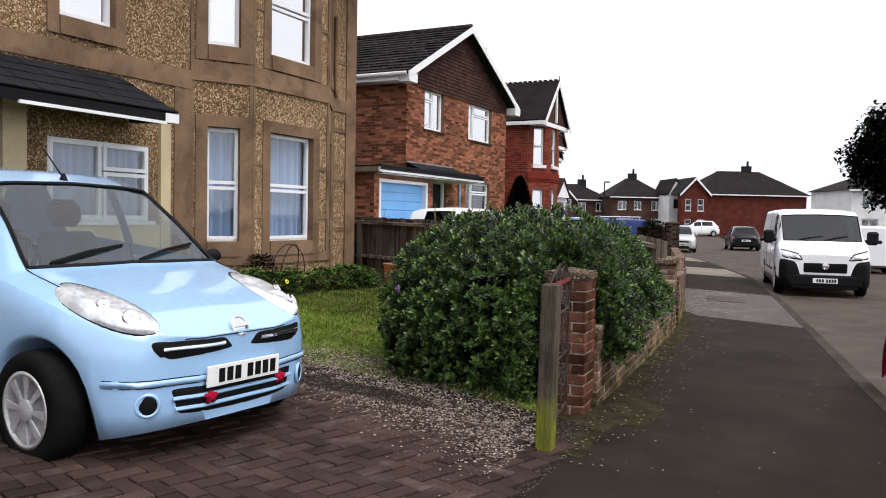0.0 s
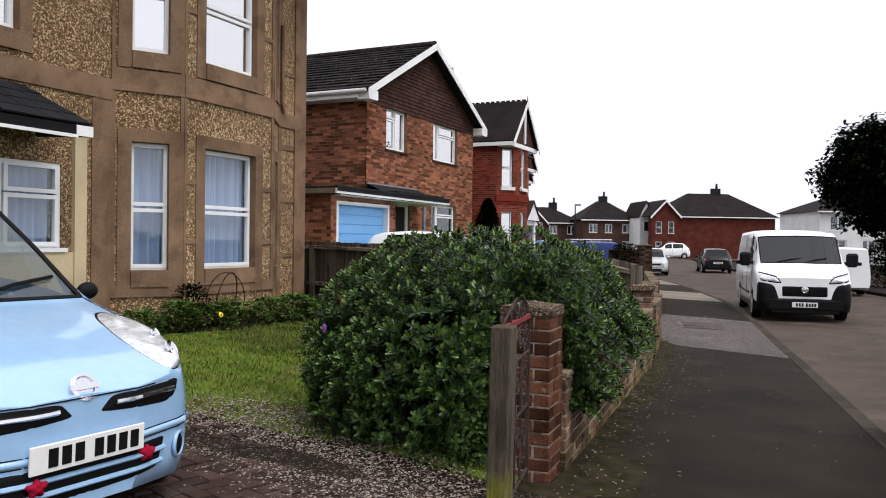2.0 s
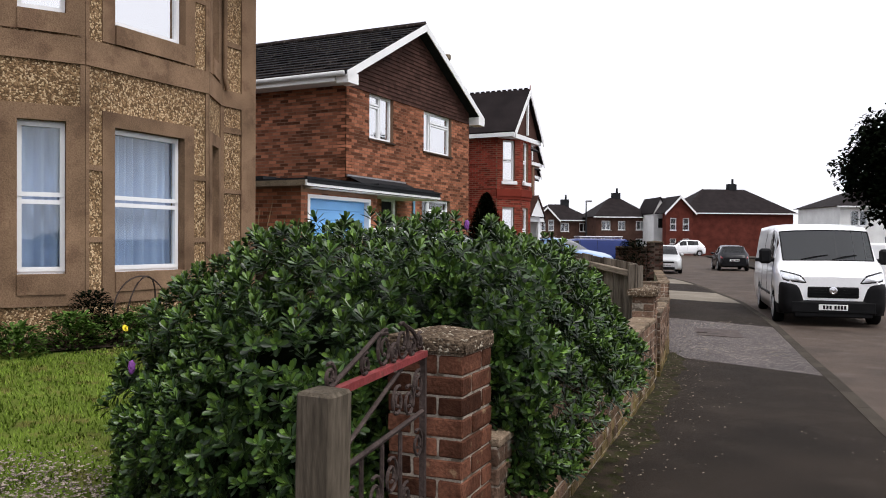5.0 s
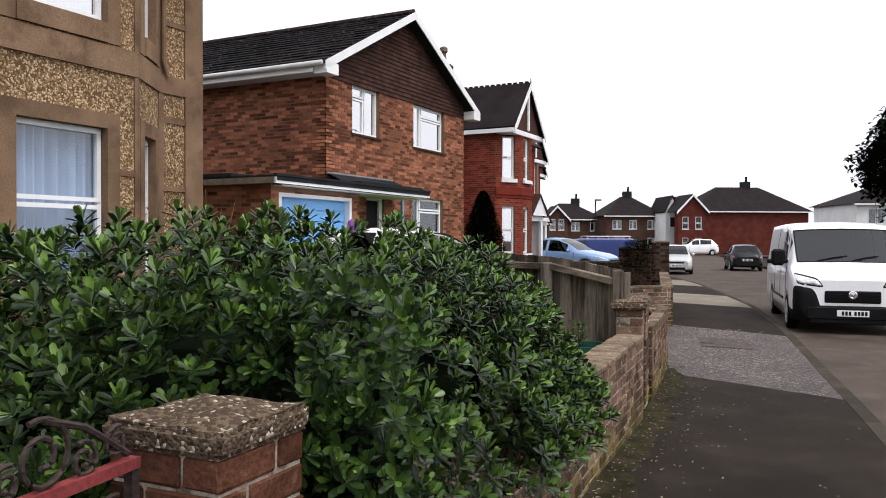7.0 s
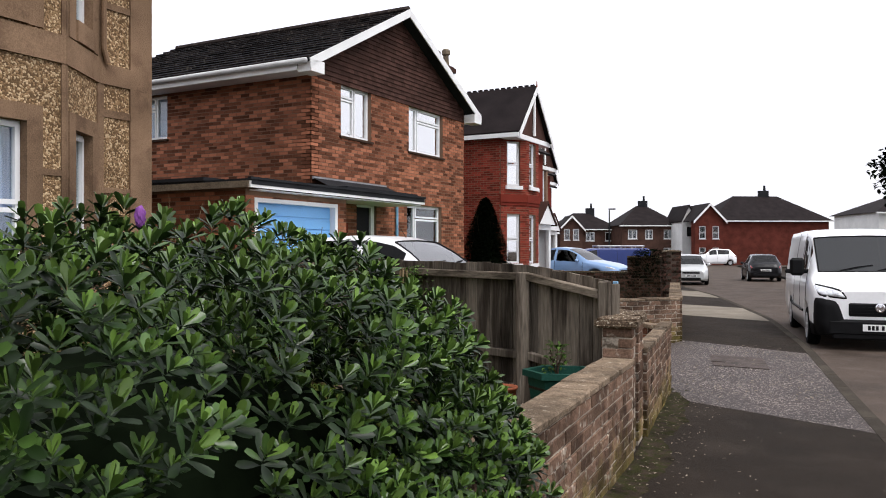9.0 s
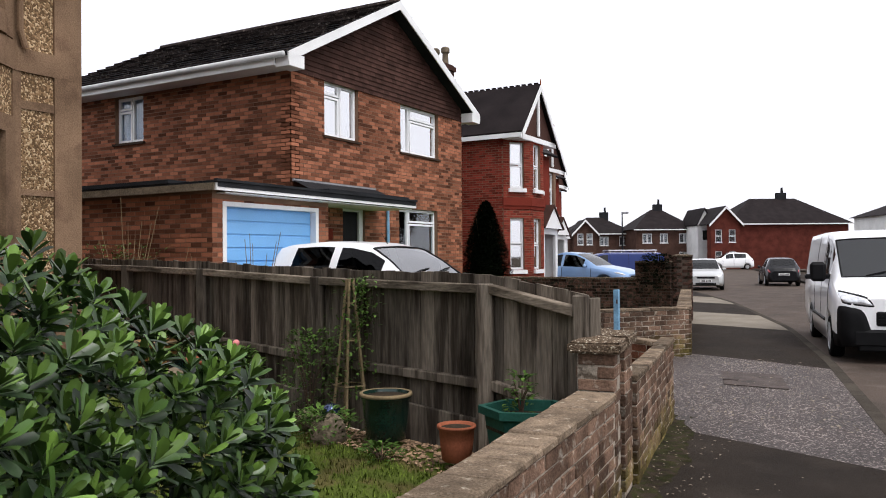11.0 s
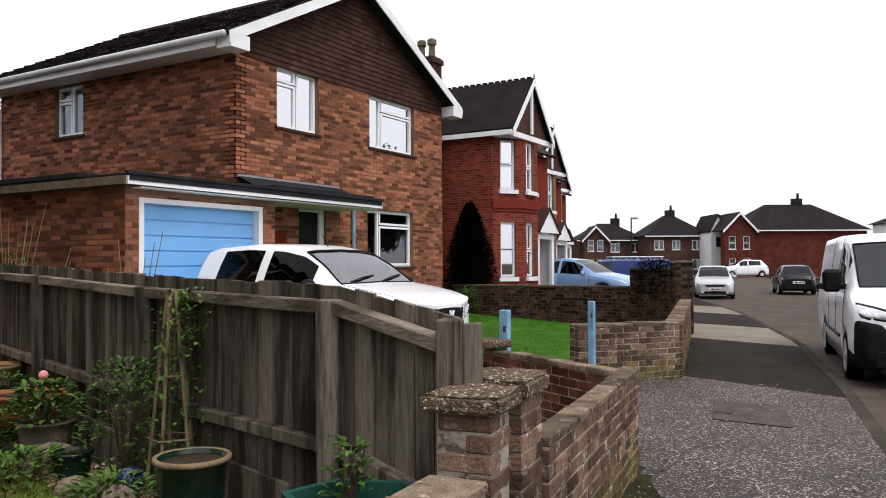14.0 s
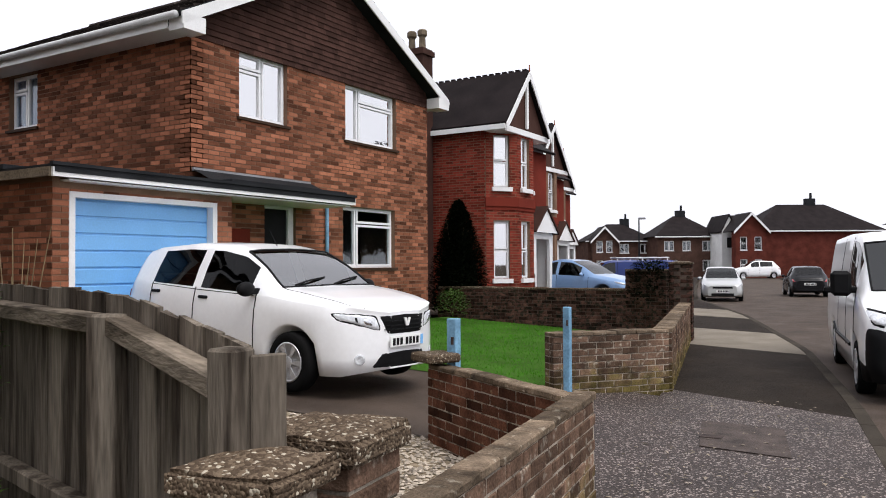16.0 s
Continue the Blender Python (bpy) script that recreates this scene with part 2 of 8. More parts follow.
M_coping = mat("weathered_coping", (0.15, 0.112, 0.078), 0.95, vary=0.45, scale=9, fine=90, bump=0.9, per_object=0.4, second=(0.33, 0.285, 0.22), amount=0.34)
M_sooty = mat("sooty_brick", (0.075, 0.038, 0.029), 0.95, vary=0.5, scale=6, fine=70, bump=0.8, per_object=0.6, second=(0.022, 0.02, 0.014), amount=0.47)
M_capstone = speckled("lichened_cap", (0.075, 0.053, 0.036), (0.4, 0.35, 0.27), 105, 0.08, third=(0.14, 0.103, 0.07), size=0.008)
M_gravel = speckled("gravel", (0.2, 0.16, 0.11), (0.5, 0.43, 0.34), 28, 0.25, third=(0.3, 0.24, 0.165), size=0.03)
M_pave = mat("paving_block", (0.036, 0.0225, 0.0188), 0.85, vary=0.35, scale=2, fine=100, bump=0.6, per_object=0.35, per_island=0.35, second=(0.055, 0.039, 0.034), amount=0.4, spec=0.1)
M_pebbles = mat("loose_pebble", (0.21, 0.172, 0.145), 0.9, vary=0.2, scale=8, fine=60, bump=0.2, per_island=0.75)
# older leaves are darkened further for shaded gaps, tip leaves lightened for contrast
M_leaf = mat("hebe_leaf", (0.012, 0.028, 0.006), 0.4, vary=0.25, scale=2.0, fine=30, bump=0.05, per_island=0.5, spec=0.25)
M_leaf_young = mat("young_hebe_leaf", (0.038, 0.077, 0.015), 0.34, vary=0.3, scale=2.0, fine=30, bump=0.05, per_island=0.5, spec=0.45)
M_leaf_fresh = mat("fresh_hebe_leaf", (0.092, 0.16, 0.028), 0.34, vary=0.3, scale=2.0, fine=30, bump=0.05, per_island=0.5, spec=0.45)
# near-black: the shade among leaves is in this colour, for cores and crowns
M_dark_leaf_shade = mat("dark_leaf_shade", (0.0035, 0.006, 0.0025), 0.9, vary=0.3, scale=1, fine=20, bump=0, per_island=0.4, spec=0.02)
M_leaf_mid = mat("garden_leaf", (0.06, 0.11, 0.022), 0.5, vary=0.3, scale=3, fine=30, bump=0, per_island=0.5)
M_leaf_olive = mat("olive_winter_leaf", (0.03, 0.032, 0.014), 0.8, vary=0.3, scale=1, fine=20, bump=0, per_island=0.5)
M_twig = mat("twig", (0.08, 0.055, 0.04), 0.9, vary=0.3, scale=6, fine=60, bump=0.3)
M_flower = mat("purple_flower", (0.2, 0.07, 0.26), 0.7, vary=0.2, bump=0)
M_pink = mat("pink_flower", (0.7, 0.25, 0.25), 0.7, vary=0.2, bump=0)
M_iron = mat("rusty_iron", (0.06, 0.045, 0.04), 0.7, 0.4, vary=0.35, scale=8, fine=80, bump=0.4)
M_iron_red = mat("red_painted_iron", (0.2, 0.042, 0.042), 0.55, vary=0.3, scale=8, fine=80, bump=0.2, second=(0.1, 0.05, 0.04), amount=0.35)
M_terra = mat("terracotta", (0.26, 0.085, 0.045), 0.8, vary=0.2, scale=4, fine=60, bump=0.2)
M_ochre_pot = mat("ochre_glaze", (0.32, 0.18, 0.07), 0.6, vary=0.25, scale=4, fine=60, bump=0.1)
M_green_pot = mat("green_glaze", (0.006, 0.02, 0.014), 0.18, vary=0.3, scale=5, fine=60, bump=0.02, spec=0.45)
M_hex = mat("green_plastic", (0.018, 0.07, 0.053), 0.5, vary=0.2, scale=5, fine=60, bump=0.05)
M_rock = mat("garden_rock", (0.15, 0.12, 0.085), 0.95, vary=0.35, scale=5, fine=40, bump=1.0)
M_tyre = mat("tyre_rubber", (0.008, 0.008, 0.008), 0.85, vary=0.2, scale=8, fine=60, bump=0.2)
M_silver = mat("wheel_silver", (0.55, 0.55, 0.56), 0.4, 0.5, vary=0.15, scale=8, fine=60, bump=0)
M_chrome = mat("chrome", (0.75, 0.75, 0.77), 0.12, 1.0, vary=0.04, bump=0)
M_black = mat("black_plastic", (0.007, 0.007, 0.0075), 0.55, vary=0.2, scale=6, fine=80, bump=0.1, spec=0.1)
M_lamp_lens = mat("headlamp_lens", (0.68, 0.7, 0.72), 0.1, 0.25, vary=0.25, scale=14, fine=40, bump=0.08, coat=1.0, spec=0.45)
M_plate = mat("number_plate", (0.8, 0.8, 0.78), 0.4, vary=0.03, bump=0)
M_red = mat("red_cloth", (0.3, 0.008, 0.03), 0.8, vary=0.2, bump=0.1)
M_rear = mat("rear_lamp", (0.25, 0.01, 0.015), 0.15, vary=0.1, bump=0, coat=1.0, spec=0.45)
M_p_blue = mat("pale_blue_paint", (0.33, 0.53, 0.77), 0.22, 0.0, vary=0.04, scale=1, fine=20, bump=0, coat=1.0, spec=0.5)
M_p_white = mat("white_car_paint", (0.88, 0.885, 0.89), 0.3, vary=0.03, scale=1, fine=20, bump=0, coat=0.7, spec=0.45)
M_p_silver = mat("silver_car_paint", (0.5, 0.51, 0.5), 0.3, 0.3, vary=0.04, scale=1, fine=20, bump=0, coat=0.7, spec=0.45)
M_p_black = mat("black_car_paint", (0.005, 0.005, 0.006), 0.25, vary=0.1, scale=1, fine=20, bump=0, coat=0.12, spec=0.25)
M_p_navy = mat("blue_van_paint", (0.008, 0.024, 0.14), 0.35, vary=0.08, scale=1, fine=20, bump=0, coat=0.2, spec=0.3)
M_p_sky = mat("mid_blue_car_paint", (0.2, 0.33, 0.55), 0.3, 0.1, vary=0.05, scale=1, fine=20, bump=0, coat=0.7, spec=0.45)
M_p_maroon = mat("maroon_paint", (0.22, 0.012, 0.04), 0.25, vary=0.1, scale=1, fine=20, bump=0, coat=0.9, spec=0.45)
M_seat = mat("grey_seat", (0.1, 0.1, 0.105), 0.9, vary=0.2, scale=6, fine=80, bump=0.2)
G_window = glass("window_glass", (0.85, 0.9, 0.92), 0.1)
G_mirror = glass("bright_window_glass", (0.6, 0.65, 0.7), 0.9)
G_car = glass("car_glass", (0.6, 0.66, 0.65), 0.13)
G_black = glass("black_car_glass", (0.02, 0.022, 0.022), 0.02)
G_tint = glass("dark_car_glass", (0.1, 0.115, 0.11), 0.05)
G_screen = glass("sky_lit_windscreen", (0.4, 0.46, 0.46), 0.34)
G_van = glass("grey_van_windscreen", (0.2, 0.24, 0.24), 0.08)


# ---- building helpers ----
def box(bm, x0, y0, z0, x1, y1, z1, m=None, bevel=0.0):
    v = [bm.verts.new(p) for p in ((x0, y0, z0), (x1, y0, z0), (x1, y1, z0), (x0, y1, z0), (x0, y0, z1), (x1, y0, z1), (x1, y1, z1), (x0, y1, z1))]
    if m is not None:
        for w in v:
            w.co = m @ w.co
    f = [bm.faces.new([v[i] for i in q]) for q in ((3, 2, 1, 0), (4, 5, 6, 7), (0, 1, 5, 4), (1, 2, 6, 5), (2, 3, 7, 6), (3, 0, 4, 7))]
    if bevel:
        bmesh.ops.bevel(bm, geom=list({e for g in f for e in g.edges}), offset=bevel, segments=1, affect="EDGES")


def prism(bm, outline, z0, z1, m=None):
    """Upright prism over a plan outline (counter-clockwise)."""
    lo = [bm.verts.new((x, y, z0)) for x, y in outline]
    hi = [bm.verts.new((x, y, z1)) for x, y in outline]
    k = len(outline)
    bm.faces.new(lo[::-1])
    bm.faces.new(hi)
    for i in range(k):
        bm.faces.new((lo[i], lo[(i + 1) % k], hi[(i + 1) % k], hi[i]))
    if m is not None:
        for v in lo + hi:
            v.co = m @ v.co


def tube(bm, points, r, sides=6, r_end=None):
    """Round bar along points."""
    pts = [Vector(p) for p in points]
    rings = []
    for i, p in enumerate(pts):
        d = (pts[min(i + 1, len(pts) - 1)] - pts[max(i - 1, 0)]).normalized()
        a = d.orthogonal().normalized()
        b = d.cross(a)
        k = i / max(1, len(pts) - 1)
        rr = r if r_end is None else r + (r_end - r) * k
        rings.append([bm.verts.new(p + (a * math.cos(t) + b * math.sin(t)) * rr) for t in [2 * math.pi * j / sides for j in range(sides)]])
    for q, s in zip(rings, rings[1:]):
        for j in range(sides):
            try:
                bm.faces.new((q[j], q[(j + 1) % sides], s[(j + 1) % sides], s[j]))
            except ValueError:
                pass
    bm.faces.new(rings[0][::-1])
    bm.faces.new(rings[-1])


def lathe(bm, profile, sides=24, at=(0, 0, 0), axis="z"):
    """Turned shape from (radius, height) pairs."""
    rings = []
    for r, h in profile:
        ring = []
        for j in range(sides):
            t = 2 * math.pi * j / sides
            c, s = r * math.cos(t), r * math.sin(t)
            p = (c, s, h) if axis == "z" else (c, h, s)
            ring.append(bm.verts.new(Vector(p) + Vector(at)))
        rings.append(ring)
    for q, s in zip(rings, rings[1:]):
        for j in range(sides):
            bm.faces.new((q[j], q[(j + 1) % sides], s[(j + 1) % sides], s[j]))
    bm.faces.new(rings[0][::-1])
    bm.faces.new(rings[-1])


def part(name, bm, material, parent=None, label="", smooth=False, m=None):
    """Links a bmesh as one mesh object, under a thing or a part."""
    bmesh.ops.recalc_face_normals(bm, faces=bm.faces)
    me = bpy.data.meshes.new(name)
    bm.to_mesh(me)
    bm.free()
    me.materials.append(material)
    if smooth:
        for p in me.polygons:
            p.use_smooth = True
    ob = new(name, me)
    if parent is not None:
        ob.parent = parent
    if m is not None:
        ob.matrix_basis = m
    if label:
        tagged(ob, label)
    return ob


def raw(name, verts, faces, material, parent=None, label="", smooth=False):
    me = bpy.data.meshes.new(name)
    me.from_pydata(verts, [], faces)
    me.materials.append(material)
    if smooth:
        for p in me.polygons:
            p.use_smooth = True
    ob = new(name, me)
    if parent is not None:
        ob.parent = parent
    if label:
        tagged(ob, label)
    return ob


def thing(name, m, label, category, group="", kind=""):
    ob = new(name)
    ob.matrix_basis = m
    return tagged(ob, label, category, group, kind)


def cubes(name, dims, material, parent=None, label="", bevel=0.0, m=None):
    """A part made of one or more bars (x0, y0, z0, x1, y1, z1)."""
    bm = bmesh.new()
    for d in dims:
        box(bm, *d, bevel=bevel)
    return part(name, bm, material, parent, label, m=m)


# ---- lie of the land ----
def lerp_table(table, y):
    for (a, u), (b, v) in zip(table, table[1:]):
        if y <= b:
            return u + (v - u) * (y - a) / (b - a)
    (a, u), (b, v) = table[-2:]
    return u + (v - u) * (y - a) / (b - a)


WALL_LINE = [(-40, 2.6), (0, -0.75), (5.7, -1.1), (11.3, -1.58), (14.3, -2.02), (19.3, -2.92), (26, -4.38), (34, -6.42), (45, -10.8), (60, -14.5), (100, -24)]
KERB_LINE = [(-40, 7.5), (0, 2.0), (8.2, 0.76), (13.4, 0.02), (19.5, -0.97), (25, -2.1), (34, -4.75), (45, -8.9), (60, -12.6), (100, -22)]
ROAD_FAR = [(-40, 14.0), (0, 8.5), (13.4, 6.5), (25, 4.2), (34, 1.8), (45, -2.2), (60, -5.6), (100, -14)]
LEVEL = [(-40, 0.3), (0, 0.25), (5.7, 0.16), (14.2, 0.0), (30, -0.02), (90, -0.02), (200, 0)]


def wall_x(y):
    return lerp_table(WALL_LINE, y)


def kerb_x(y):
    return lerp_table(KERB_LINE, y)


def ground_z(x, y):
    """Height of pavement and gardens; gardens rise towards the houses."""
    back = max(0.0, wall_x(y) - x)
    rise = min(0.35, 0.052 * back) * (1.0 if y < 40 else max(0.0, 1 - (y - 40) / 10))
    bed = max(0.0, min(1.0, (y - 5.0) / 0.5, (11.9 - y) / 0.4))
    return lerp_table(LEVEL, y) + rise + bed * 0.11 * min(1.0, back / 0.8)


def sheet(name, left, right, y0, y1, step, lift, material, parent=None, label="", columns=6, level=None):
    """A strip of ground between two lines x = left(y) and x = right(y)."""
    verts, faces = [], []
    rows = max(2, int((y1 - y0) / step) + 1)
    for i in range(rows):
        y = y0 + (y1 - y0) * i / (rows - 1)
        for j in range(columns + 1):
            x = left(y) + (right(y) - left(y)) * j / columns
            verts.append((x, y, (ground_z(x, y) if level is None else level(x, y)) + lift))
    for i in range(rows - 1):
        for j in range(columns):
            a = i * (columns + 1) + j
            faces.append((a, a + 1, a + columns + 2, a + columns + 1))
    return raw(name, verts, faces, material, parent, label, smooth=True)


def structure(ob, label, category):
    return tagged(ob, label, category, kind="structure")


# ---- ground, road, pavement ----
def road_level(x, y):
    return lerp_table(LEVEL, y) - 0.11


def line_at(table):
    return lambda y: lerp_table(table, y)


def build_ground():
    gv, gf = [], []
    xs = [-900, -300, -120, -60, -30, -20, -14, -11, -9, -7, -5.5, -4, -3, -2, -1, 0, 1, 2, 4, 8, 12, 20, 40, 80, 150, 300, 900]
    ys = [-300, -100, -40, -20, -10] + list(range(-6, 50, 2)) + [55, 60, 70, 80, 100, 150, 300, 900, 2500]
    for y in ys:
        for x in xs:
            z = ground_z(x, y) - 0.06 if x < wall_x(y) - 0.3 else road_level(x, y) - 0.14
            if x < wall_x(y) - 0.3 and x > -12 and y > 20:
                z -= 0.05
            gv.append((x, y, z))
    k = len(xs)
    for i in range(len(ys) - 1):
        for j in range(k - 1):
            a = i * k + j
            gf.append((a, a + 1, a + k + 1, a + k))
    structure(raw("ground", gv, gf, M_soil, smooth=True), "bare brown soil under the gardens", "ground")
    structure(sheet("road", kerb_x, line_at(ROAD_FAR), -40, 98, 2.0, 0.0, M_asphalt, columns=8, level=road_level), "worn grey-brown asphalt road", "road")
    strips = [(-40, 14.0, M_path, "dark asphalt pavement"), (14.0, 19.55, M_aggregate, "speckled aggregate driveway crossing"),
              (19.55, 25.2, M_path, "dark asphalt pavement"), (25.2, 29.2, M_concrete, "pale concrete driveway crossing"),
              (29.2, 33.8, M_path, "dark asphalt pavement"), (33.8, 37.8, M_concrete, "pale concrete driveway crossing"), (37.8, 98, M_path, "dark asphalt pavement")]
    for y0, y1, m_, label in strips:
        verts, faces = [], []
        rows = max(3, int((y1 - y0) / 0.7))
        cols = 6
        for i in range(rows + 1):
            for j in range(cols + 1):
                y = y0 + (y1 - y0) * i / rows
                u = j / cols
                yy = y - u * (0.95 if y0 > -40 or i else 0.0) * 1.0
                x = wall_x(yy) - 0.12 + (kerb_x(yy) - wall_x(yy) + 0.12 - 0.125) * u
                verts.append((x, yy, lerp_table(LEVEL, yy)))
        for i in range(rows):
            for j in range(cols):
                a = i * (cols + 1) + j
                faces.append((a, a + 1, a + cols + 2, a + cols + 1))
        structure(raw("pavement", verts, faces, m_), label, "pavement")
    # kerb stones
    kerb = thing("kerb", Matrix(), "weathered concrete kerb along the road edge", "kerb", kind="structure")
    y = -6.0
    while y < 70:
        n_y = y + 0.9
        a, b = Vector((kerb_x(y), y, lerp_table(LEVEL, y))), Vector((kerb_x(n_y), n_y, lerp_table(LEVEL, n_y)))
        d = (b - a)
        side = Vector((-d.y, d.x, 0)).normalized() * 0.125
        bm = bmesh.new()
        gap = d * 0.005
        vs = []
        for p in (a + gap, b - gap):
            for q, z in ((side, -0.2), (side, 0.004), (-side * 0.05, 0.004), (-side * 0.15, -0.015), (-side * 0.2, -0.2)):
                vs.append(bm.verts.new(p + q + Vector((0, 0, z))))
        for i in range(5):
            bm.faces.new((vs[i], vs[(i + 1) % 5], vs[5 + (i + 1) % 5], vs[5 + i]))
        bm.faces.new(vs[:5])
        bm.faces.new(vs[5:][::-1])
        part("kerb_stone", bm, M_kerb, kerb)
        y = n_y
    # far pavement
    structure(sheet("pavement_far", line_at(ROAD_FAR), lambda y: lerp_table(ROAD_FAR, y) + 2.0, -40, 98, 2.0, 0.11, M_path, columns=2, level=road_level), "asphalt pavement across the road", "pavement")


build_ground()


# ---- house helpers (all in world metres) ----
def world_of(ob):
    m = ob.matrix_basis.copy()
    if ob.parent is not None:
        m = world_of(ob.parent) @ ob.matrix_parent_inverse @ m
    return m


def fix(ob, parent):
    """Hangs a part built in world metres under a parent without moving it."""
    ob.parent = parent
    ob.matrix_parent_inverse = world_of(parent).inverted()
    return ob


class Face:
    """A wall face: u along it, n out of it, z up."""

    def __init__(self, origin, along, out):
        a, o = Vector(along).normalized(), Vector(out).normalized()
        self.m = Matrix(((a.x, o.x, 0, origin[0]), (a.y, o.y, 0, origin[1]), (0, 0, 1, 0), (0, 0, 0, 1)))

    def at(self, u, n, z):
        return self.m @ Vector((u, n, z))


def fboxes(name, face, dims, material, parent, label="", bevel=0.0):
    """Part from boxes (u0, n0, z0, u1, n1, z1) on a face."""
    bm = bmesh.new()
    for d in dims:
        box(bm, *d, m=face.m, bevel=0)
    if bevel:
        bmesh.ops.bevel(bm, geom=bm.edges[:], offset=bevel, segments=1, affect="EDGES")
    return fix(part(name, bm, material, None, label), parent)


def cells(u0, u1, z0, z1, holes):
    """The wall rectangle less its holes, as rectangles that share their corners."""
    us = sorted({u0, u1, *[min(max(v, u0), u1) for h in holes for v in (h[0], h[1])]})
    zs = sorted({z0, z1, *[min(max(v, z0), z1) for h in holes for v in (h[2], h[3])]})
    out = []
    for a, b in zip(us, us[1:]):
        for c, d in zip(zs, zs[1:]):
            mu, mz = (a + b) / 2, (c + d) / 2
            if not any(h[0] < mu < h[1] and h[2] < mz < h[3] for h in holes):
                out.append((a, b, c, d))
    return out


def wall(name, face, u0, u1, z0, z1, holes, material, parent, thick=0.25, label="", inset=0.0):
    bm = bmesh.new()
    for a, b, c, d in cells(u0, u1, z0, z1, holes):
        box(bm, a, -thick, c, b, -inset, d, m=face.m)
    bmesh.ops.remove_doubles(bm, verts=bm.verts, dist=0.0005)
    # drop the faces between neighbouring cells
    bm.verts.index_update()
    seen = {}
    for f in bm.faces:
        seen.setdefault(tuple(sorted(v.index for v in f.verts)), []).append(f)
    bmesh.ops.delete(bm, geom=[f for fs in seen.values() if len(fs) > 1 for f in fs], context="FACES_ONLY")
    return fix(part(name, bm, material, None, label), parent)


def bricks(name, face, u0, u1, z0, z1, holes, material, parent, proud=0.006, inside=None, length=0.215, course=0.075, joint=0.015, label="", rng=None):
    """Stretcher-bonded bricks on a face, joined; inside(u, z) may limit the outline."""
    rng = rng or random.Random(5)
    verts, faces = [], []
    k = 0
    z = z0
    while z + course * 0.6 < z1:
        off = -(length + joint) / 2 if k % 2 else 0.0
        u = u0 + off
        top = min(z + course - joint, z1)
        while u < u1 - 0.02:
            spans = [(max(u, u0), min(u + length, u1))]
            for h in holes:
                if h[2] < (z + top) / 2 < h[3]:
                    nxt = []
                    for a, b in spans:
                        if b <= h[0] or a >= h[1]:
                            nxt.append((a, b))
                        else:
                            if a < h[0]:
                                nxt.append((a, h[0]))
                            if b > h[1]:
                                nxt.append((h[1], b))
                    spans = nxt
            for a, b in spans:
                if b - a < 0.03 or (inside and not inside((a + b) / 2, z)):
                    continue
                d = proud + rng.uniform(-0.002, 0.002)
                i = len(verts)
                for n_ in (-0.004, d):
                    for uu, zz in ((a, z), (b, z), (b, top), (a, top)):
                        verts.append(face.at(uu, n_, zz))
                faces += [(i + 4, i + 5, i + 6, i + 7), (i, i + 1, i + 5, i + 4), (i + 1, i + 2, i + 6, i + 5), (i + 2, i + 3, i + 7, i + 6), (i + 3, i, i + 4, i + 7)]
            u += length + joint
        z += course
        k += 1
    bm = bmesh.new()
    me = bpy.data.meshes.new(name)
    me.from_pydata(verts, [], faces)
    bm.from_mesh(me)
    bpy.data.meshes.remove(me)
    ob = part(name, bm, material, None, label)
    fix(ob, parent)
    return tagged(ob, kind="stuff")


def window(face, u0, u1, z0, z1, parent, lights, frame_w=0.055, back=0.09, pane=None, curtain=None, label="white plastic window", sill=True, behind=None):
    """A window in a hole: frame with bars, panes, sill; lights: list of (u0, u1, z0, z1) shares."""
    pane = pane or G_window
    f0, f1 = -back - 0.05, -back
    w, h = u1 - u0, z1 - z0
    dims = [(u0, f0, z0, u0 + frame_w, f1, z1), (u1 - frame_w, f0, z0, u1, f1, z1), (u0 + frame_w, f0, z0, u1 - frame_w, f1, z0 + frame_w), (u0 + frame_w, f0, z1 - frame_w, u1 - frame_w, f1, z1)]
    ob = fboxes("window", face, dims, M_upvc, parent, label)
    for a, b, c, d in lights:
        ua, ub, zc, zd = u0 + w * a, u0 + w * b, z0 + h * c, z0 + h * d
        s = 0.045
        fboxes("sash", face, [(ua, f0 + 0.004, zc, ua + s, f1 + 0.012, zd), (ub - s, f0 + 0.004, zc, ub, f1 + 0.012, zd), (ua + s, f0 + 0.004, zc, ub - s, f1 + 0.012, zc + s), (ua + s, f0 + 0.004, zd - s, ub - s, f1 + 0.012, zd)], M_upvc, ob)
        p = fboxes("pane", face, [(ua + s - 0.006, f0 + 0.02, zc + s - 0.006, ub - s + 0.006, f0 + 0.028, zd - s + 0.006)], pane, ob)
        p.visible_shadow = False
    if sill:
        fboxes("sill", face, [(u0 - 0.05, -back + 0.002, z0 - 0.05, u1 + 0.05, 0.05, z0 - 0.004)], M_upvc if sill is True else sill, ob)
    if curtain:
        verts, faces = [], []
        steps = int((u1 - u0) / 0.02)
        for i in range(steps + 1):
            u = u0 + (u1 - u0) * i / steps
            n_ = -back - 0.16 + 0.06 * math.sin(u * 47 + 2 * math.sin(u * 9)) + 0.015 * math.sin(u * 121 + 1)
            for z in (z0, z1):
                verts.append(face.at(u, n_, z))
        for i in range(steps):
            faces.append((2 * i, 2 * i + 2, 2 * i + 3, 2 * i + 1))
        fix(raw("curtain", verts, faces, curtain, None, "pale blue net curtain", smooth=True), ob)
    # backing panel: near-black stands in for the unlit room, white behind bright panes
    fboxes("room_backing", face, [(u0 - 0.3, -1.2, z0 - 0.3, u1 + 0.3, -1.15, z1 + 0.3)], behind or M_dark, ob)
    return ob


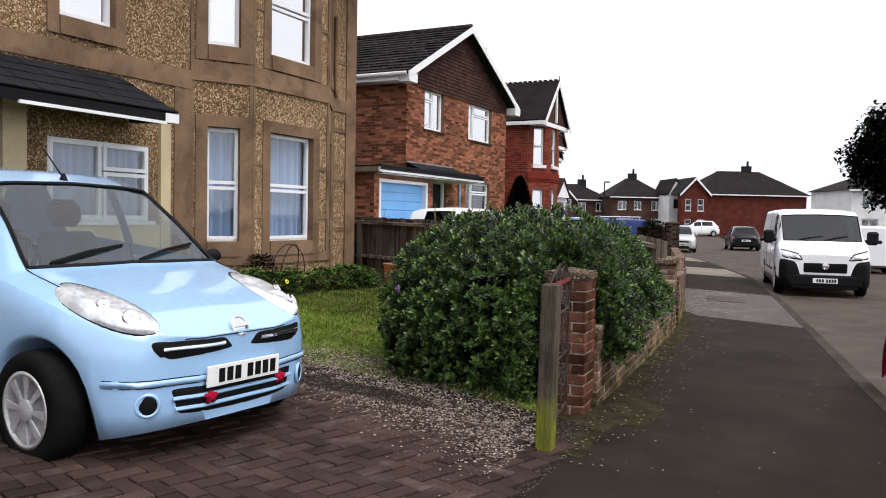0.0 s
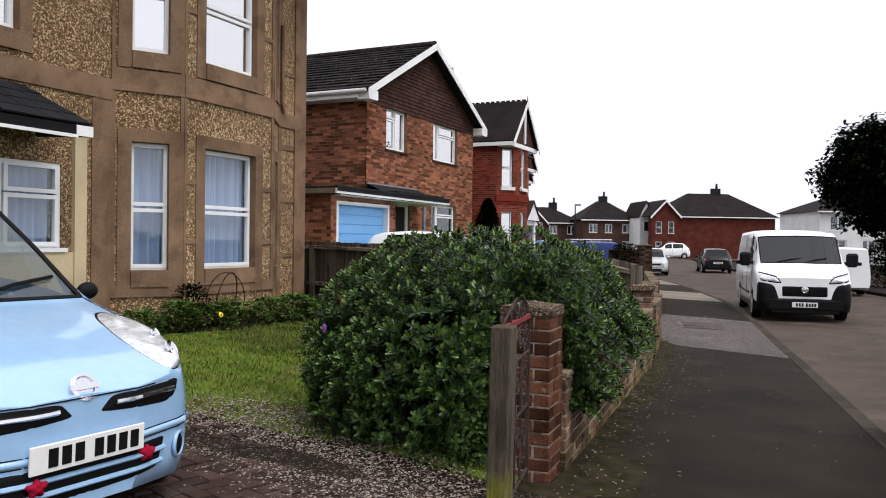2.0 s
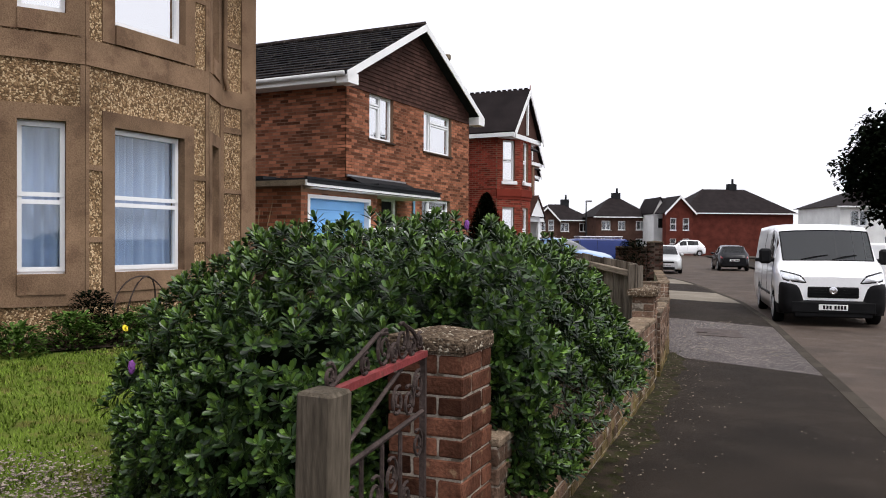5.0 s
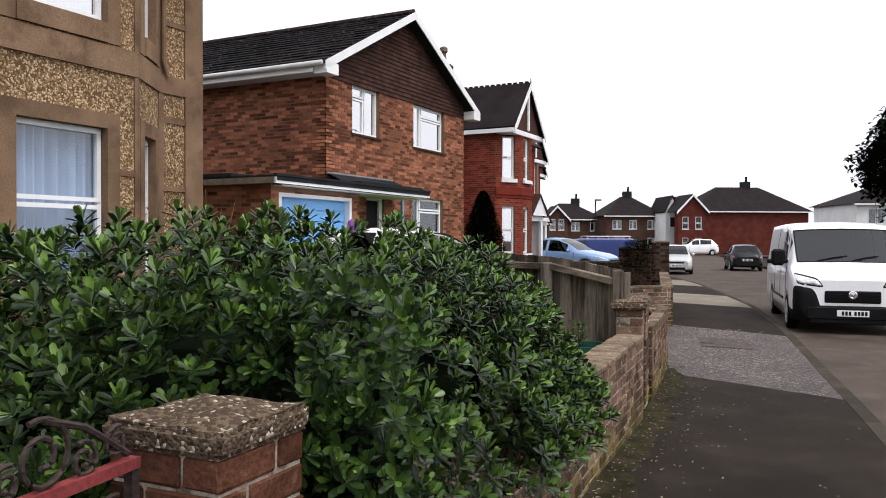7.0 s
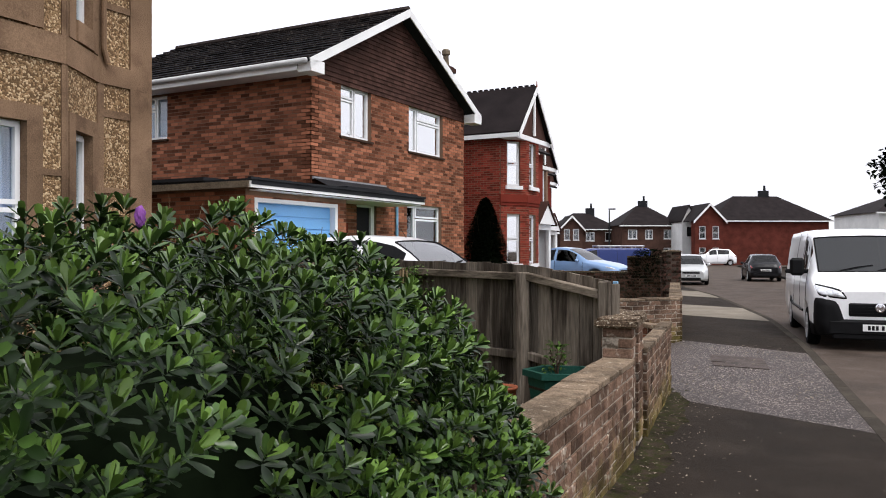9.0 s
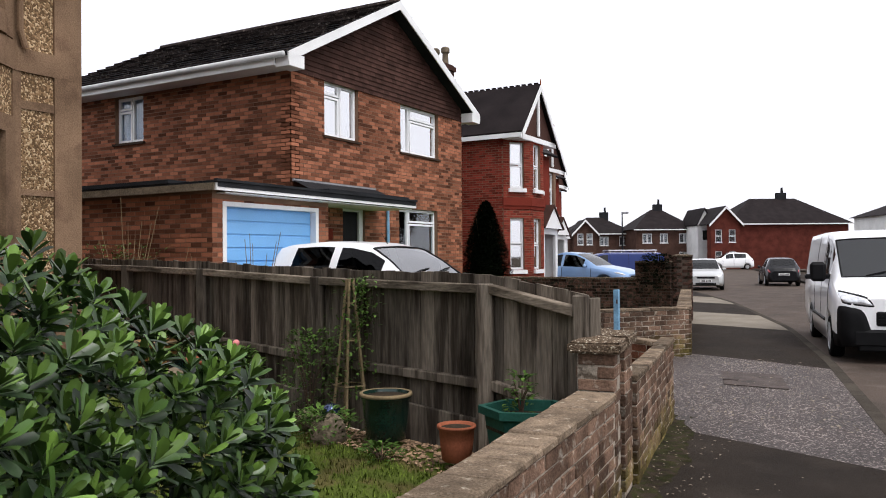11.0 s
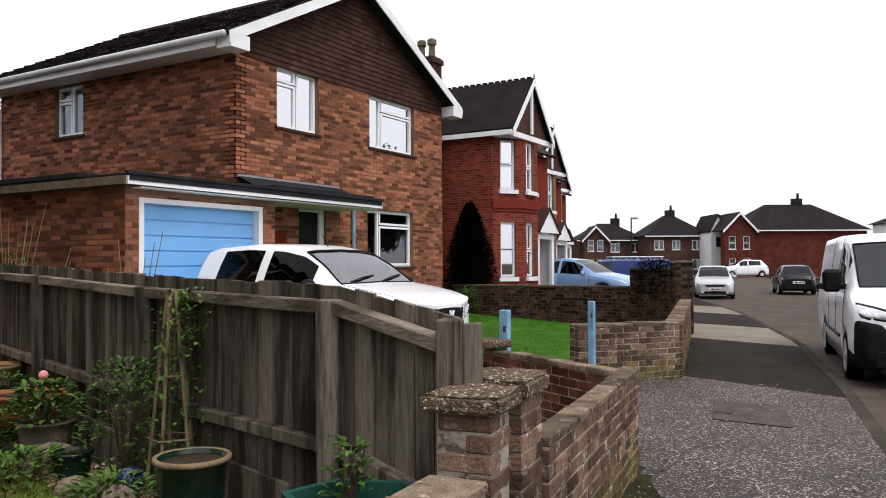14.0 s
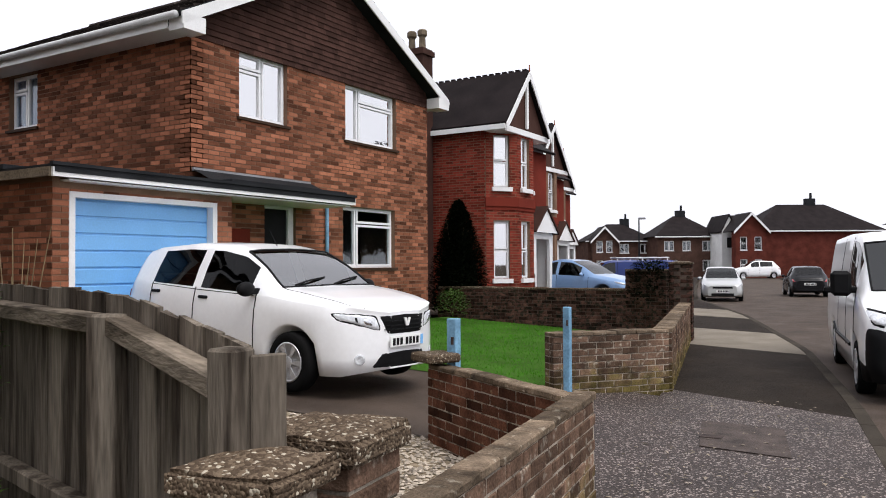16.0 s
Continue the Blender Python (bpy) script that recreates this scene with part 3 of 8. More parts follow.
def slope_tiles(name, a, b, c, d, material, parent, row=0.28, width=0.3, lift=0.03, label=""):
    """Overlapping tiles on the roof quadrilateral a-b (eave) to d-c (ridge), joined."""
    a, b, c, d = map(Vector, (a, b, c, d))
    rng = random.Random(9)
    nrm = (b - a).cross(d - a).normalized()
    if nrm.z < 0:
        nrm = -nrm
    verts, faces = [], []
    rows = max(1, int((d - a).length / row))
    for r in range(rows):
        t0, t1 = r / rows, min(1.0, (r + 1.12) / rows)
        l0, r0, l1, r1 = a.lerp(d, t0), b.lerp(c, t0), a.lerp(d, t1), b.lerp(c, t1)
        n_ = max(1, int((r0 - l0).length / width))
        off = 0.5 if r % 2 else 0.0
        for i in range(-1, n_ + 1):
            s0, s1 = (i + off + 0.02) / n_, (i + off + 0.98) / n_
            s0, s1 = max(0, s0), min(1, s1)
            if s1 - s0 < 0.15 / n_:
                continue
            up0 = nrm * (lift * 1.7 + rng.uniform(-0.004, 0.004))
            k = len(verts)
            p = [l0.lerp(r0, s0), l0.lerp(r0, s1), l1.lerp(r1, s1), l1.lerp(r1, s0)]
            verts += [p[0] + up0, p[1] + up0, p[2] + nrm * 0.004, p[3] + nrm * 0.004, p[0] - nrm * 0.004, p[1] - nrm * 0.004]
            faces += [(k, k + 1, k + 2, k + 3), (k + 4, k + 5, k + 1, k), (k + 4, k, k + 3), (k + 1, k + 5, k + 2)]
    ob = raw(name, [v[:] for v in verts], faces, material, None, label)
    fix(ob, parent)
    return tagged(ob, kind="stuff")


def poly_part(name, quads, material, parent, label=""):
    """Flat panels from corner lists, joined."""
    bm = bmesh.new()
    for q in quads:
        bm.faces.new([bm.verts.new(p) for p in q])
    return fix(part(name, bm, material, None, label), parent)


def slab(name, corners, thick, material, parent, label=""):
    """A flat sheet of any outline given thickness downwards along its normal."""
    bm = bmesh.new()
    f = bm.faces.new([bm.verts.new(p) for p in corners])
    f.normal_update()
    nrm = f.normal if f.normal.z > 0 else -f.normal
    r = bmesh.ops.extrude_face_region(bm, geom=[f])
    for v in r["geom"]:
        if isinstance(v, bmesh.types.BMVert):
            v.co -= nrm * thick
    return fix(part(name, bm, material, None, label), parent)


# ---- house with brown tile-hung gable ----
def house_gable():
    y0, y1, xf, xb, ze, ym, za = 18.19, 24.9, -9.95, -16.75, 5.1, 21.5, 7.06
    rake = 0.516
    h = thing("brick_house", pose(-14, 21.5, 0.3), "brown brick detached house with tile-hung gable and blue garage", "house")
    front = Face((xf, 0), (0, 1), (1, 0))
    side = Face((0, y0), (1, 0), (0, -1))
    north = Face((0, y1), (1, 0), (0, 1))
    back = Face((xb, 0), (0, 1), (-1, 0))
    w1, w2, w3, door = (19.18, 20.33, 3.97, 5.07), (21.96, 23.68, 3.95, 5.06), (21.88, 23.62, 1.46, 2.66), (19.76, 20.55, 0.4, 2.58)
    sw = (-14.9, -14.0, 4.05, 5.04)
    z0 = 0.2

    wall("wall_front", front, y0, y1, z0, ze, [w1, w2, w3, door], M_mortar_warm, h)
    wall("wall_side", side, xb, xf, z0, ze, [sw], M_mortar_warm, h)
    wall("wall_north", north, xb, xf - 0.25, z0, ze, [], M_mortar_warm, h)
    wall("wall_back", back, y0 + 0.25, y1 - 0.25, z0, ze, [], M_mortar_warm, h)
    bricks("brickwork", front, y0, y1, z0, ze, [w1, w2, w3, door], M_brick2, h, label="tawny and dark stretcher-bond bricks")
    bricks("brickwork", side, xb, xf + 0.006, z0, ze, [sw], M_brick2, h, label="tawny and dark stretcher-bond bricks", rng=random.Random(8))
    window(front, *w1, h, [(0.03, 0.5, 0.76, 0.98), (0.03, 0.5, 0.02, 0.74), (0.52, 0.97, 0.02, 0.98)], pane=G_mirror, sill=M_dark_wood, behind=M_white_wall)
    window(front, *w2, h, [(0.02, 0.28, 0.02, 0.98), (0.3, 0.98, 0.74, 0.98), (0.3, 0.98, 0.02, 0.72)], pane=G_mirror, sill=M_dark_wood, behind=M_white_wall)
    window(front, *w3, h, [(0.02, 0.28, 0.02, 0.98), (0.3, 0.98, 0.74, 0.98), (0.3, 0.98, 0.02, 0.72)], pane=G_window, sill=M_dark_wood)
    window(side, *sw, h, [(0.03, 0.5, 0.72, 0.98), (0.03, 0.5, 0.02, 0.7), (0.52, 0.97, 0.02, 0.98)], pane=G_window, curtain=M_curtain, sill=M_dark_wood)
    # door in the porch
    # black door colour carries the shade of the porch opening
    d = fboxes("door", front, [(19.82, -0.14, 0.42, 20.4, -0.1, 2.5)], M_black, h, "front door, coloured black for the shade of the opening")
    fboxes("door_frame", front, [(20.42, -0.16, 0.4, 20.55, -0.06, 2.58), (19.76, -0.16, 0.4, 19.82, -0.06, 2.58), (19.82, -0.16, 2.5, 20.42, -0.06, 2.58)], M_white, d)
    fboxes("plaque", front, [(18.95, 0.008, 1.9, 19.4, 0.03, 2.12)], M_brick3, h, "oval-looking brown house plaque")
    # tile-hung gable
    bm = bmesh.new()
    for n_ in (-0.2, 0.0):
        bm.faces.new([bm.verts.new(front.at(*p)) for p in ((y0, n_, ze), (y1, n_, ze), (y1, n_, za - rake * (y1 - ym)), (ym, n_, za), (y0, n_, za - rake * (ym - y0)))])
    fix(part("gable", bm, M_hung, None, "brown hanging tiles"), h)
    verts, faces, k = [], [], 0
    rng = random.Random(2)
    z = ze - 0.05
    row = 0.1
    while z < za - 0.06:
        half = min((y1 - y0) / 2, (za - z) / rake)
        u = ym - half - (0.085 if k % 2 else 0)
        while u < ym + half:
            a, b = max(u, ym - half), min(u + 0.165, ym + half)
            if b - a > 0.03:
                i = len(verts)
                o = 0.03 + rng.uniform(-0.004, 0.004)
                verts += [front.at(a, o, z), front.at(b, o, z), front.at(b, 0.008, z + row * 1.15), front.at(a, 0.008, z + row * 1.15), front.at(a, 0, z), front.at(b, 0, z)]
                faces += [(i, i + 1, i + 2, i + 3), (i + 4, i + 5, i + 1, i)]
            u += 0.17
        z += row
        k += 1
    tagged(fix(raw("hung_tiles", [v[:] for v in verts], faces, M_hung, None, "rows of brown hanging tiles"), h), kind="stuff")
    # roof
    xo, yo, xr = xf + 0.3, 0.44, xb - 0.5
    zr = 7.2
    zl = zr - rake * (ym - y0 + yo)
    for ye in (y0 - yo, y1 + yo):
        slab("roof", [(xo, ye, zl - 0.06), (xo, ym, zr - 0.06), (xr, ym, zr - 0.06), (xr, ye, zl - 0.06)], 0.08, M_felt, h)
        slope_tiles("roof_tiles", (xo, ye, zl), (xr, ye, zl), (xr, ym, zr), (xo, ym, zr), M_roof2, h, lift=0.035, label="dark interlocking roof tiles")
    bm = bmesh.new()
    tube(bm, [(xo - 0.02, ym, zr + 0.01), (xr, ym, zr + 0.01)], 0.09, 8)
    fix(part("ridge", bm, M_roof2, None), h)
    bm = bmesh.new()
    for n_ in (-0.2, 0.0):
        bm.faces.new([bm.verts.new(back.at(*p)) for p in ((y0, n_, ze), (y1, n_, ze), (y1, n_, za - rake * (y1 - ym)), (ym, n_, za), (y0, n_, za - rake * (ym - y0)))])
    fix(part("back_gable", bm, M_hung, None), h)
    # barge boards, boxed eave, gutter, downpipe
    for s, ye in ((-1, y0 - yo), (1, y1 + yo)):
        bm = bmesh.new()
        a, b = Vector((xo + 0.003, ye, zl + 0.01)), Vector((xo + 0.003, ym, zr + 0.02))
        dn = Vector((0, 0, -0.19))
        q = [a, b, b + dn, a + dn]
        v0 = [bm.verts.new(p) for p in q]
        v1 = [bm.verts.new(p + Vector((0.025, 0, 0))) for p in q]
        bm.faces.new(v0)
        bm.faces.new(v1)
        for i in range(4):
            bm.faces.new((v0[i], v0[(i + 1) % 4], v1[(i + 1) % 4], v1[i]))
        fix(part("barge_board", bm, M_white, None, "white barge board"), h)
        bm = bmesh.new()
        ya, yb = (ye + 0.02, y0 - 0.0) if s < 0 else (y1, ye - 0.02)
        prism(bm, [(xo - 0.3, ya), (xo + 0.028, ya), (xo + 0.028, yb), (xo - 0.3, yb)], zl - 0.235, zl + 0.0)
        fix(part("boxed_eave", bm, M_white, None), h)
        fboxes("soffit", front, [(min(ye, y0 if s < 0 else y1), xr - xf, zl - 0.2, max(ye, y0 if s < 0 else y1), 0.0, zl - 0.17)], M_white, h)
        fboxes("eave_fascia", front, [(ye - 0.02, xr - xf, zl - 0.2, ye + 0.005, 0.0, zl - 0.03)], M_white, h, "white fascia board")
        bm = bmesh.new()
        gy = ye - 0.075 * (1 if s < 0 else -1)
        tube(bm, [(xo - 0.03, gy, zl - 0.045), (xr, gy, zl - 0.06)], 0.055, 10)
        fix(part("gutter", bm, M_grey_plastic, None, "grey-white plastic gutter", smooth=True), h)
    bm = bmesh.new()
    tube(bm, [(xb - 0.42, y0 - 0.5, zl - 0.1), (xb - 0.35, y0 - 0.4, zl - 0.25), (xb + 0.05, y0 - 0.06, zl - 0.5), (xb + 0.05, y0 - 0.06, 0.3)], 0.035, 8)
    fix(part("downpipe", bm, M_white, None, "white downpipe", smooth=True), h)
    # garage and flat porch roof
    gx, g0, g1 = -9.17, 15.45, 18.28
    gf = Face((gx, 0), (0, 1), (1, 0))
    gs = Face((0, g0), (1, 0), (0, -1))
    hole = (15.66, 17.99, 0.2, 2.43)
    wall("garage_front", gf, g0, g1, 0.15, 2.62, [hole], M_mortar_warm, h)
    bricks("brickwork", gf, g0, g1, 0.15, 2.5, [hole], M_brick2, h, rng=random.Random(12))
    wall("garage_side", gs, -16.4, gx - 0.25, 0.15, 2.62, [], M_mortar_warm, h)
    bricks("brickwork", gs, -16.4, gx + 0.006, 0.15, 2.55, [], M_brick2, h, rng=random.Random(14))
    wall("porch_side", Face((0, g1), (1, 0), (0, 1)), xf, gx - 0.25, 0.15, 2.62, [], M_mortar_warm, h)
    gd = fboxes("garage_door", gf, [(15.74, -0.14, 0.22, 17.91, -0.12, 2.36)], M_blue_door, h, "blue horizontally panelled garage door")
    zz = 0.23
    while zz < 2.3:
        top = min(zz + 0.205, 2.355)
        fboxes("panel", gf, [(15.745, -0.118, zz, 17.905, -0.104, top - 0.018)], M_blue_door, gd, bevel=0.006)
        zz += 0.213
    for d in ((15.66, -0.12, 0.2, 15.74, 0.015, 2.43), (17.91, -0.12, 0.2, 17.99, 0.015, 2.43), (15.74, -0.12, 2.36, 17.91, 0.015, 2.43)):
        fboxes("door_surround", gf, [d], M_white, gd, "white door surround")
    fboxes("flat_roof", gf, [(g0 - 0.12, -8.2, 2.62, 20.95, 0.25, 2.72)], M_felt, h, "dark felt flat roof")
    fboxes("upstand", gf, [(g0 - 0.14, -8.2, 2.72, 18.19, -0.8, 2.78), (18.2, -0.77, 2.72, 20.9, 0.1, 2.8)], M_felt, h)
    fboxes("flashing", front, [(18.2, 0.01, 2.98, 20.9, 0.05, 3.03)], M_lead, h, "grey lead flashing")
    bm = bmesh.new()
    q = [(18.2, 0.04, 3.0), (20.9, 0.04, 3.0), (20.95, 0.6, 2.74), (18.2, 0.6, 2.74)]
    bm.faces.new([bm.verts.new(front.at(*p)) for p in q])
    fix(part("felt_fillet", bm, M_felt, None), h)
    fboxes("fascia", gf, [(g0 - 0.14, 0.2, 2.57, 20.97, 0.24, 2.68), (20.95, -0.8, 2.57, 20.975, 0.2, 2.68)], M_white, h, "white fascia board")
    fboxes("fascia_top", gf, [(g0 - 0.16, 0.2, 2.7, 20.98, 0.27, 2.74)], M_felt, h)
    fboxes("side_fascia", gs, [(-17.3, 0.14, 2.57, gx + 0.2, 0.17, 2.68)], M_rock, h)
    fboxes("porch_ceiling", gf, [(g0 + 0.1, -0.75, 2.54, 20.9, 0.18, 2.56)], M_white, h)
    bm = bmesh.new()
    tube(bm, [front.at(21.35, 0.05, 2.6), front.at(21.35, 0.05, 0.3)], 0.035, 8)
    fix(part("blue_pipe", bm, M_blue_post, None, "blue-grey pipe on the wall"), h)


house_gable()


# ---- pebbledashed house with bay ----
def house_bay():
    xf, ye, ys = -7.35, 11.9, -3.0
    h = thing("pebbledash_house", pose(-10, 6, 0.3), "tan pebbledashed semi-detached house with two-storey bay", "house")
    front = Face((xf, 0), (0, 1), (1, 0))
    north = Face((0, ye), (1, 0), (0, 1))
    top = 6.4
    upw = (6.03, 6.8, 3.72, 5.1)
    cw = (5.9, 7.32, 1.45, 2.38)
    wall("wall_front", front, ys, 8.0, 0.2, top, [upw, cw], M_pebble, h, inset=0.004)
    wall("wall_front", front, 11.2, ye, 0.2, top, [], M_pebble, h, inset=0.004)
    wall("wall_north", north, -16, xf - 0.25, 0.2, top, [], M_pebble, h)
    fboxes("quoin", front, [(11.2, -0.004, 0.2, 11.28, 0.012, top), (ye - 0.28, -0.1, 0.2, ye + 0.015, 0.02, top)], M_render, h)
    for za, zb in ((2.98, 3.06), (2.16, 2.22), (1.3, 1.36), (4.15, 4.22)):
        fboxes("string_course", front, [(11.28, -0.004, za, ye - 0.28, 0.012, zb)], M_render, h)
    # canted bay, two storeys
    xo = -6.9
    A, B, C, D = Vector((xf, 8.0)), Vector((xo, 8.72)), Vector((xo, 10.5)), Vector((xf, 11.22))
    faces = [(A, B), (B, C), (C, D)]
    for i, (p, q) in enumerate(faces):
        along = q - p
        ln = along.length
        f = Face((p.x, p.y), (along.x, along.y), (along.y, -along.x) if along.y > 0 else (-along.y, along.x))
        if i == 1:
            lo, hi = (0.36, 1.39, 1.17, 2.74), (0.36, 1.4, 3.82, 5.35)
        else:
            lo, hi = (ln * 0.26, ln * 0.8, 1.17, 2.74), (ln * 0.26, ln * 0.8, 3.82, 5.35)
        wall("bay_wall", f, 0, ln, 0.2, top, [lo, hi], M_pebble, h, inset=0.004)
        for w in (lo, hi):
            m_ = 0.15
            for nm, dd in (("jamb", (w[0] - m_, -0.12, w[2] - m_ - 0.05, w[0] + 0.008, 0.014, w[3] + m_)), ("jamb", (w[1] - 0.008, -0.12, w[2] - m_ - 0.05, w[1] + m_, 0.014, w[3] + m_)),
                           ("lintel", (w[0] + 0.008, -0.12, w[3] - 0.008, w[1] - 0.008, 0.014, w[3] + m_)), ("window_ledge", (w[0] + 0.008, -0.12, w[2] - m_ - 0.05, w[1] - 0.008, 0.035, w[2] + 0.006))):
                fboxes(nm, f, [dd], M_render, h, "brown rendered window surround")
            if i == 2:
                window(f, *w, h, [(0.03, 0.97, 0.02, 0.48), (0.03, 0.97, 0.5, 0.98)], curtain=M_dark_wood, sill=False)
            else:
                window(f, *w, h, [(0.02, 0.98, 0.02, 0.485), (0.02, 0.98, 0.505, 0.985)], curtain=M_curtain if w is lo else None, pane=G_window if w is lo else G_mirror, sill=False,
                       behind=None if w is lo else M_white_wall, label="white sash-style plastic window")
        for za, zb, o in ((3.33, 3.6, 0.02), (0.85, 1.0, 0.02)):
            fboxes("band", f, [(0, -0.05, za, ln, o, zb)], M_render, h, "brown render band")
        for u in (0.0, ln - 0.045):
            fboxes("corner_strip", f, [(u, -0.05, 1.0, u + 0.045, 0.012, 3.33), (u, -0.05, 3.6, u + 0.045, 0.012, top)], M_render, h)
        for za in (2.25, 1.5, 4.4):
            for a, b in ((0.045, lo[0] - 0.13), (lo[1] + 0.13, ln - 0.045)):
                if b > a:
                    fboxes("string", f, [(a, -0.01, za, b, 0.01, za + 0.06)], M_render, h)
    fboxes("band", front, [(ys, -0.01, 3.2, 8.0, 0.02, 3.45), (11.22, -0.01, 3.33, ye, 0.022, 3.55)], M_render, h, "brown render band")
    fboxes("upper_surround", front, [(upw[0] - 0.14, -0.1, 3.52, upw[0] + 0.008, 0.016, 5.25), (upw[1] - 0.008, -0.1, 3.52, upw[1] + 0.14, 0.016, 5.25), (upw[0] + 0.008, -0.1, 3.52, upw[1] - 0.008, 0.04, 3.726), (upw[0] + 0.008, -0.1, 5.094, upw[1] - 0.008, 0.016, 5.25)], M_render, h)
    window(front, *upw, h, [(0.03, 0.97, 0.02, 0.98)], pane=G_mirror, sill=False, curtain=M_curtain)
    fboxes("pilaster", front, [(7.72, -0.004, 0.2, 8.0, 0.012, 3.2)], M_render, h)
    # cream porch bay with window and lean-to canopy
    for dd in ((5.35, -0.004, 0.3, 5.62, 0.05, 2.72), (7.46, -0.004, 0.3, 7.62, 0.05, 2.72), (5.62, -0.004, 0.3, 7.46, 0.03, 1.4)):
        fboxes("cream_surround", front, [dd], M_cream, h, "cream-painted plaster surround")
    window(front, *cw, h, [(0.02, 0.5, 0.02, 0.98), (0.52, 0.98, 0.64, 0.98), (0.52, 0.98, 0.02, 0.62)], curtain=M_curtain, back=0.02)
    # flat panel on the wall, dark in place of the unlit opening
    fboxes("doorway", front, [(4.6, -0.02, 0.3, 5.3, 0.012, 2.6)], M_dark, h)
    bm = bmesh.new()
    for z_off in (0.0, -0.1):
        bm.faces.new([bm.verts.new(front.at(*p)) for p in ((3.6, 0.0, 3.16 + z_off), (6.85, 0.0, 3.16 + z_off), (7.25, 0.55, 2.76 + z_off), (3.6, 0.55, 2.76 + z_off))])
    fix(part("canopy", bm, M_felt, None, "dark lean-to porch canopy"), h)
    slope_tiles("canopy_tiles", front.at(7.25, 0.57, 2.77), front.at(3.6, 0.57, 2.77), front.at(3.6, 0, 3.17), front.at(6.85, 0, 3.17), M_felt, h, row=0.2, width=0.25, lift=0.008)
    fboxes("canopy_fascia", front, [(3.6, 0.53, 2.64, 7.05, 0.56, 2.75)], M_black, h)
    fboxes("canopy_fascia", front, [(7.05, 0.53, 2.64, 7.26, 0.565, 2.75), (5.17, 0.56, 2.61, 7.05, 0.59, 2.645)], M_white, h, "white canopy trim")
    bm = bmesh.new()
    p = [front.at(*q) for q in ((6.86, 0, 3.13), (7.25, 0.54, 2.74), (7.25, 0.54, 2.64), (7.0, 0.0, 2.64))]
    bm.faces.new([bm.verts.new(q) for q in p])
    fix(part("canopy_cheek", bm, M_felt, None), h)
    # roof
    slab("roof", [(-6.4, ys - 1, 6.35), (-6.4, ye + 0.35, 6.35), (-11.5, ye - 3, 9.2), (-11.5, ys - 1, 9.2)], 0.12, M_slate, h)
    slab("roof", [(-6.4, ye + 0.35, 6.35), (-16.4, ye + 0.35, 6.35), (-11.5, ye - 3, 9.2)], 0.12, M_slate, h)
    # drain pipe bracket by the corner
    bm = bmesh.new()
    tube(bm, [front.at(11.25, 0.05, 4.9), front.at(11.25, 0.05, 3.7), front.at(11.3, 0.05, 3.55)], 0.03, 8)
    fix(part("pipe", bm, M_render, None), h)


house_bay()


